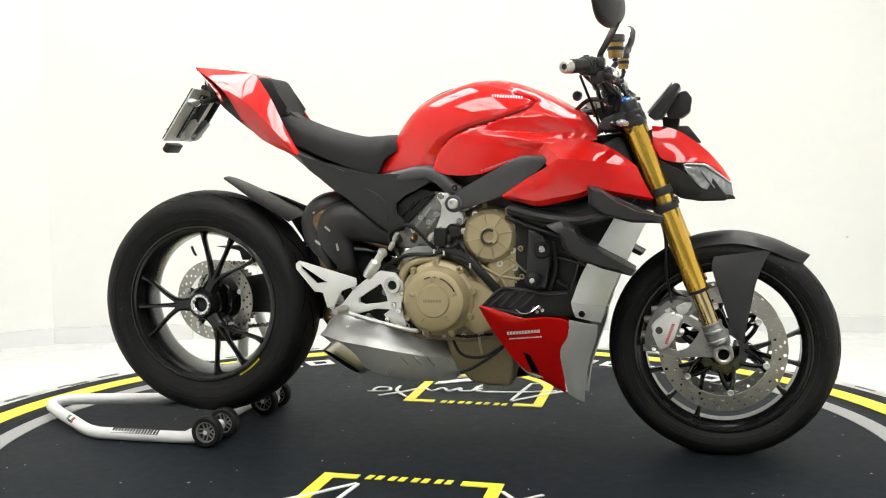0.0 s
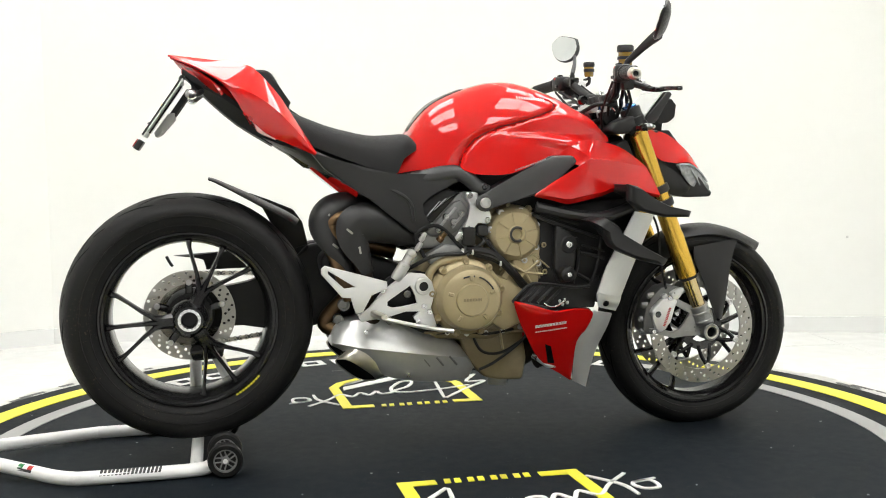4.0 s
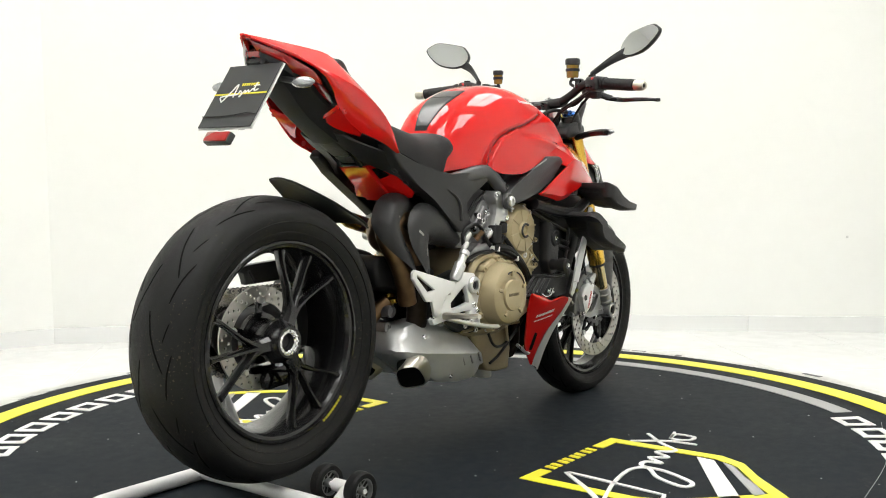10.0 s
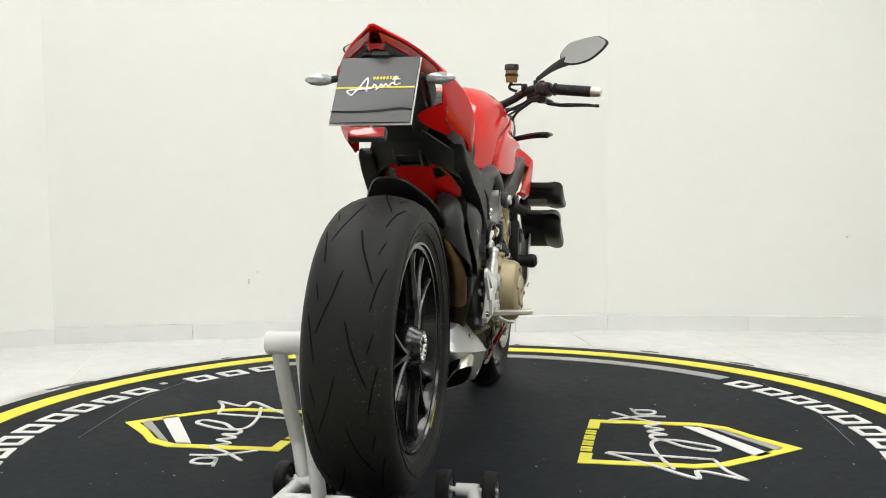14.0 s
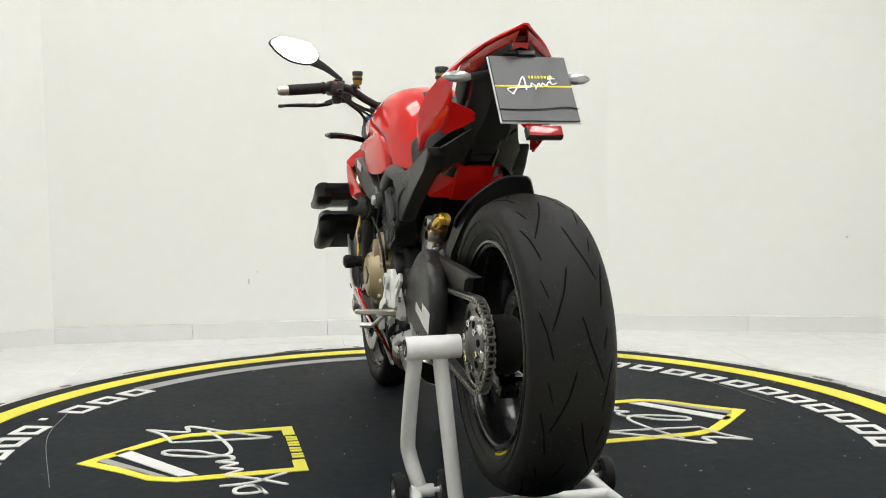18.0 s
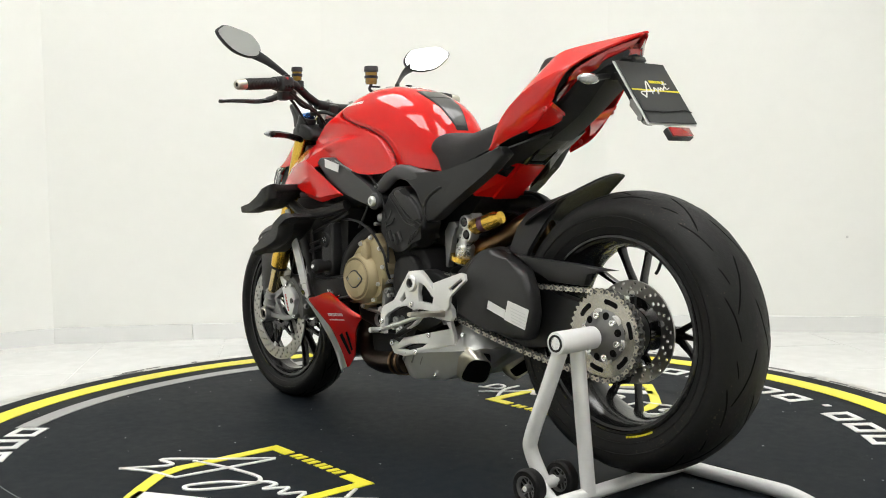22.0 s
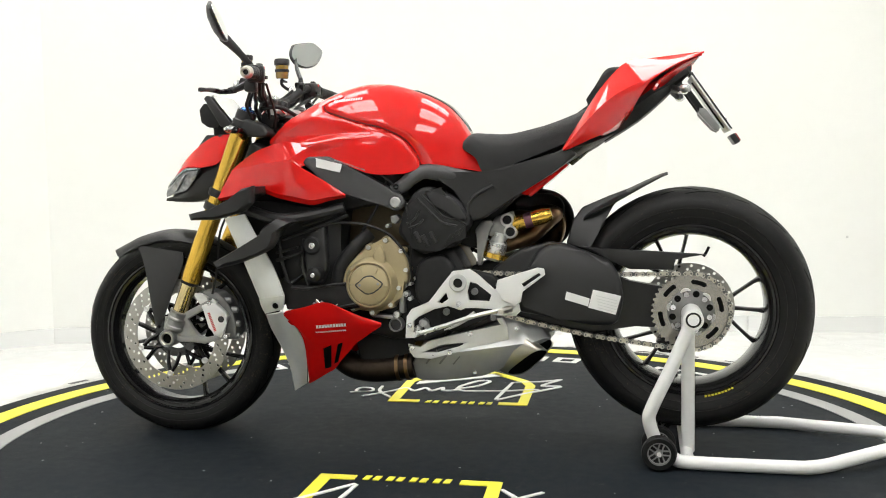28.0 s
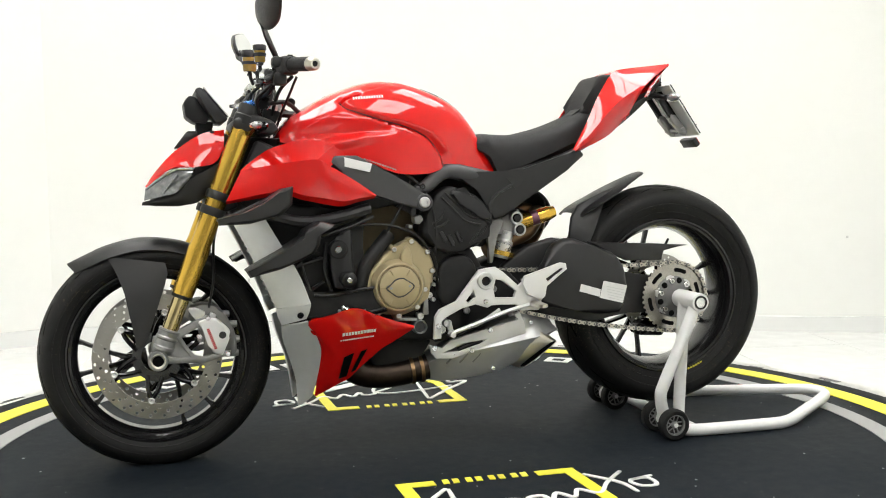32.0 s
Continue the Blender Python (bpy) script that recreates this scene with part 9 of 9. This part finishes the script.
lathe(bm, [(0.014, 0.0), (0.0255, 0.0), (0.0262, 0.002), (0.0262, 0.120), (0.0255, 0.122), (0.014, 0.122)], (RW.x, 0.124, RW.z + 0.002), (0, 1, 0), 32, True)
part("sleeve", bm, WHITEP, stand)
bm = B()
lathe(bm, [(0.0, 0.0), (0.0145, 0.0), (0.0145, -0.11)], (RW.x, 0.2455, RW.z + 0.002), (0, 1, 0), 24)
part("spindle", bm, CHROME, stand, "steel spindle")
bm = B()
lathe(bm, [(0.0145, 0.0), (0.0195, 0.0), (0.0195, 0.003), (0.0145, 0.003)], (RW.x, 0.245, RW.z + 0.002), (0, 1, 0), 28, True)
part("sleeve_ring", bm, MATT, stand)
for y in (0.247, 0.140, -0.143, -0.250):
    bm = B()
    lathe(bm, [(0.030, -0.015), (0.040, -0.015), (0.044, -0.010), (0.045, 0.0), (0.044, 0.010), (0.040, 0.015), (0.030, 0.015)], (-0.617, y, 0.046), (0, 1, 0), 40, True)
    wh = part("caster_wheel", bm, RUBBER, stand, "small black rubber stand wheel")
    bm = B()
    lathe(bm, [(0.0265, -0.013), (0.031, -0.013), (0.031, 0.013), (0.0265, 0.013)], (-0.617, y, 0.046), (0, 1, 0), 32, True)
    lathe(bm, [(0.0, -0.015), (0.008, -0.014), (0.010, -0.008), (0.010, 0.008), (0.008, 0.014), (0.0, 0.015)], (-0.617, y, 0.046), (0, 1, 0), 20)
    for k in range(5):
        for e in (-1, 1):
            a = radians(72 * k)
            a2 = a + e * 0.42
            p0 = Vector((-0.617 + 0.009 * math.cos(a), y, 0.046 + 0.009 * math.sin(a)))
            p1 = Vector((-0.617 + 0.029 * math.cos(a2), y, 0.046 + 0.029 * math.sin(a2)))
            tube(bm, [p0, p1], 0.0032, 6, smooth=False)
    part("rim", bm, ALU_D, wh, "grey star-spoked rim")
    bm = B()
    lathe(bm, [(0.0, -0.002), (0.027, -0.002), (0.027, 0.002), (0.0, 0.002)], (-0.617, y, 0.046), (0, 1, 0), 24)
    part("hub_disc", bm, MATT, wh)
for y in (0.194, -0.196):
    bm = B()
    lathe(bm, [(0.0, -0.070), (0.006, -0.070), (0.006, 0.070), (0.0, 0.070)], (-0.617, y, 0.046), (0, 1, 0), 16)
    lathe(bm, [(0.0, -0.026), (0.015, -0.026), (0.015, 0.026), (0.0, 0.026)], (-0.617, y, 0.046), (0, 1, 0), 20)
    part("axle", bm, WHITEP, stand)
# printed name bars and a flag sticker on one side of the base
bm = B()
bars(bm, (-0.775, -0.2485, 0.026), (-1, 0, 0), (0, 0.62, 0.78), 8, 0.019, 0.016, lean=-0.25)
part("tube_print", bm, PRINT_D, base, "dark maker's name as plain bars")
a = Vector((-1.085, -0.172, 0.0256))
d = Vector((-0.815, 0.565, 0.074)).normalized()
out = d.cross(Vector((0, 0, 1))).normalized()
if out.y > 0:
    out = -out
rise = out.cross(d).normalized()
if rise.z < 0:
    rise = -rise


def patch(bm, l0, l1, a0, a1):
    """A thin sticker on the tube, from l0 to l1 along it and from angle a0 to a1 round it."""
    rows = []
    for l in (l0, l1):
        turns = [radians(a0 + (a1 - a0) * k / 6) for k in range(7)]
        ring_pts = [a + d * l + (out * math.cos(q) + rise * math.sin(q)) * 0.0179 for q in turns]
        rows.append(ring_pts + [p - (out * 0.5 + rise * 0.5) * 0.001 for p in reversed(ring_pts)])
    skin(bm, rows)


for i, m in enumerate((PRINT_R, PRINT_W, PRINT_G)):
    bm = B()
    patch(bm, 0.015 * i, 0.015 * (i + 1), 34, 78)
    part("flag_sticker", bm, m, base, "red, white and green flag sticker")
bm = B()
patch(bm, -0.001, 0.046, 12, 33)
part("sticker_strip", bm, PRINT_D, base, "black strip under the flag sticker")

# ---- floor tiles ----
TILE = 0.60
bm = B()
block(bm, (0, 0, -0.004), (TILE - 0.003, TILE - 0.003, 0.016), None, 0.0015, 1)
bmesh.ops.recalc_face_normals(bm, faces=bm.faces)
tile_mesh = bpy.data.meshes.new("floor_tile")
bm.to_mesh(tile_mesh)
bm.free()
tile_mesh.materials.append(FLOORM)
rot = Matrix.Rotation(radians(8), 4, "Z")


def clip_to_room(poly):
    """Cuts a tile's outline along the walls."""
    for i in range(len(room_pts)):
        (ax, ay), (bx, by) = room_pts[i], room_pts[(i + 1) % len(room_pts)]
        side = [(bx - ax) * (y - ay) - (by - ay) * (x - ax) for x, y in poly]
        out = []
        for q in range(len(poly)):
            r = (q + 1) % len(poly)
            if side[q] <= 0:
                out.append(poly[q])
            if (side[q] <= 0) != (side[r] <= 0):
                t = side[q] / (side[q] - side[r])
                out.append((poly[q][0] + (poly[r][0] - poly[q][0]) * t, poly[q][1] + (poly[r][1] - poly[q][1]) * t))
        poly = out
        if len(poly) < 3:
            return []
    return poly


h = (TILE - 0.003) / 2
for i in range(-9, 10):
    for j in range(-13, 9):
        p = rot @ Vector((i * TILE + 0.12, j * TILE + 0.2, FLOOR_Z - 0.002))
        if math.hypot(p.x, p.y) < 1.0:
            continue
        square = [tuple((Matrix.Translation(p) @ rot @ Vector((a * h, c * h, 0))).xy) for a, c in ((-1, -1), (1, -1), (1, 1), (-1, 1))]
        poly = clip_to_room(square)
        if len(poly) < 3:
            continue
        if all(math.dist(a, c) < 1e-6 for a, c in zip(poly, square)) and len(poly) == 4:
            t = new("floor_tile", tile_mesh)
            t.matrix_basis = Matrix.Translation(p) @ rot
            t.parent = floor
        else:
            bm = B()
            flat(bm, poly, FLOOR_Z - 0.008, FLOOR_Z + 0.002)
            part("floor_tile", bm, FLOORM, floor)

# marks on the wall
bm = B()
for x, y, z, w, h in ((2.115, 2.345, 0.40, 0.012, 0.012), (-0.995, 2.385, 0.20, 0.008, 0.03), (-0.95, 2.39, 0.25, 0.006, 0.012)):
    block(bm, (x, y, z), (w, 0.004, h), None, 0.001, 1)
tagged(part("wall_scuff", bm, SCUFF, None), "small grey scuff marks on the white wall", "scuff mark", kind="structure")


def motions():
    """The turntable turns at a near constant speed, carrying the motorcycle and its stand."""
    times = [0.5 * k for k in range(65)]
    spin = [(t, Matrix.Rotation(radians(turn_of(t)), 4, "Z")) for t in times]
    walk(table, spin)
    walk(bike, [(t, m @ LEAN) for t, m in spin])
    walk(stand, spin)


motions()
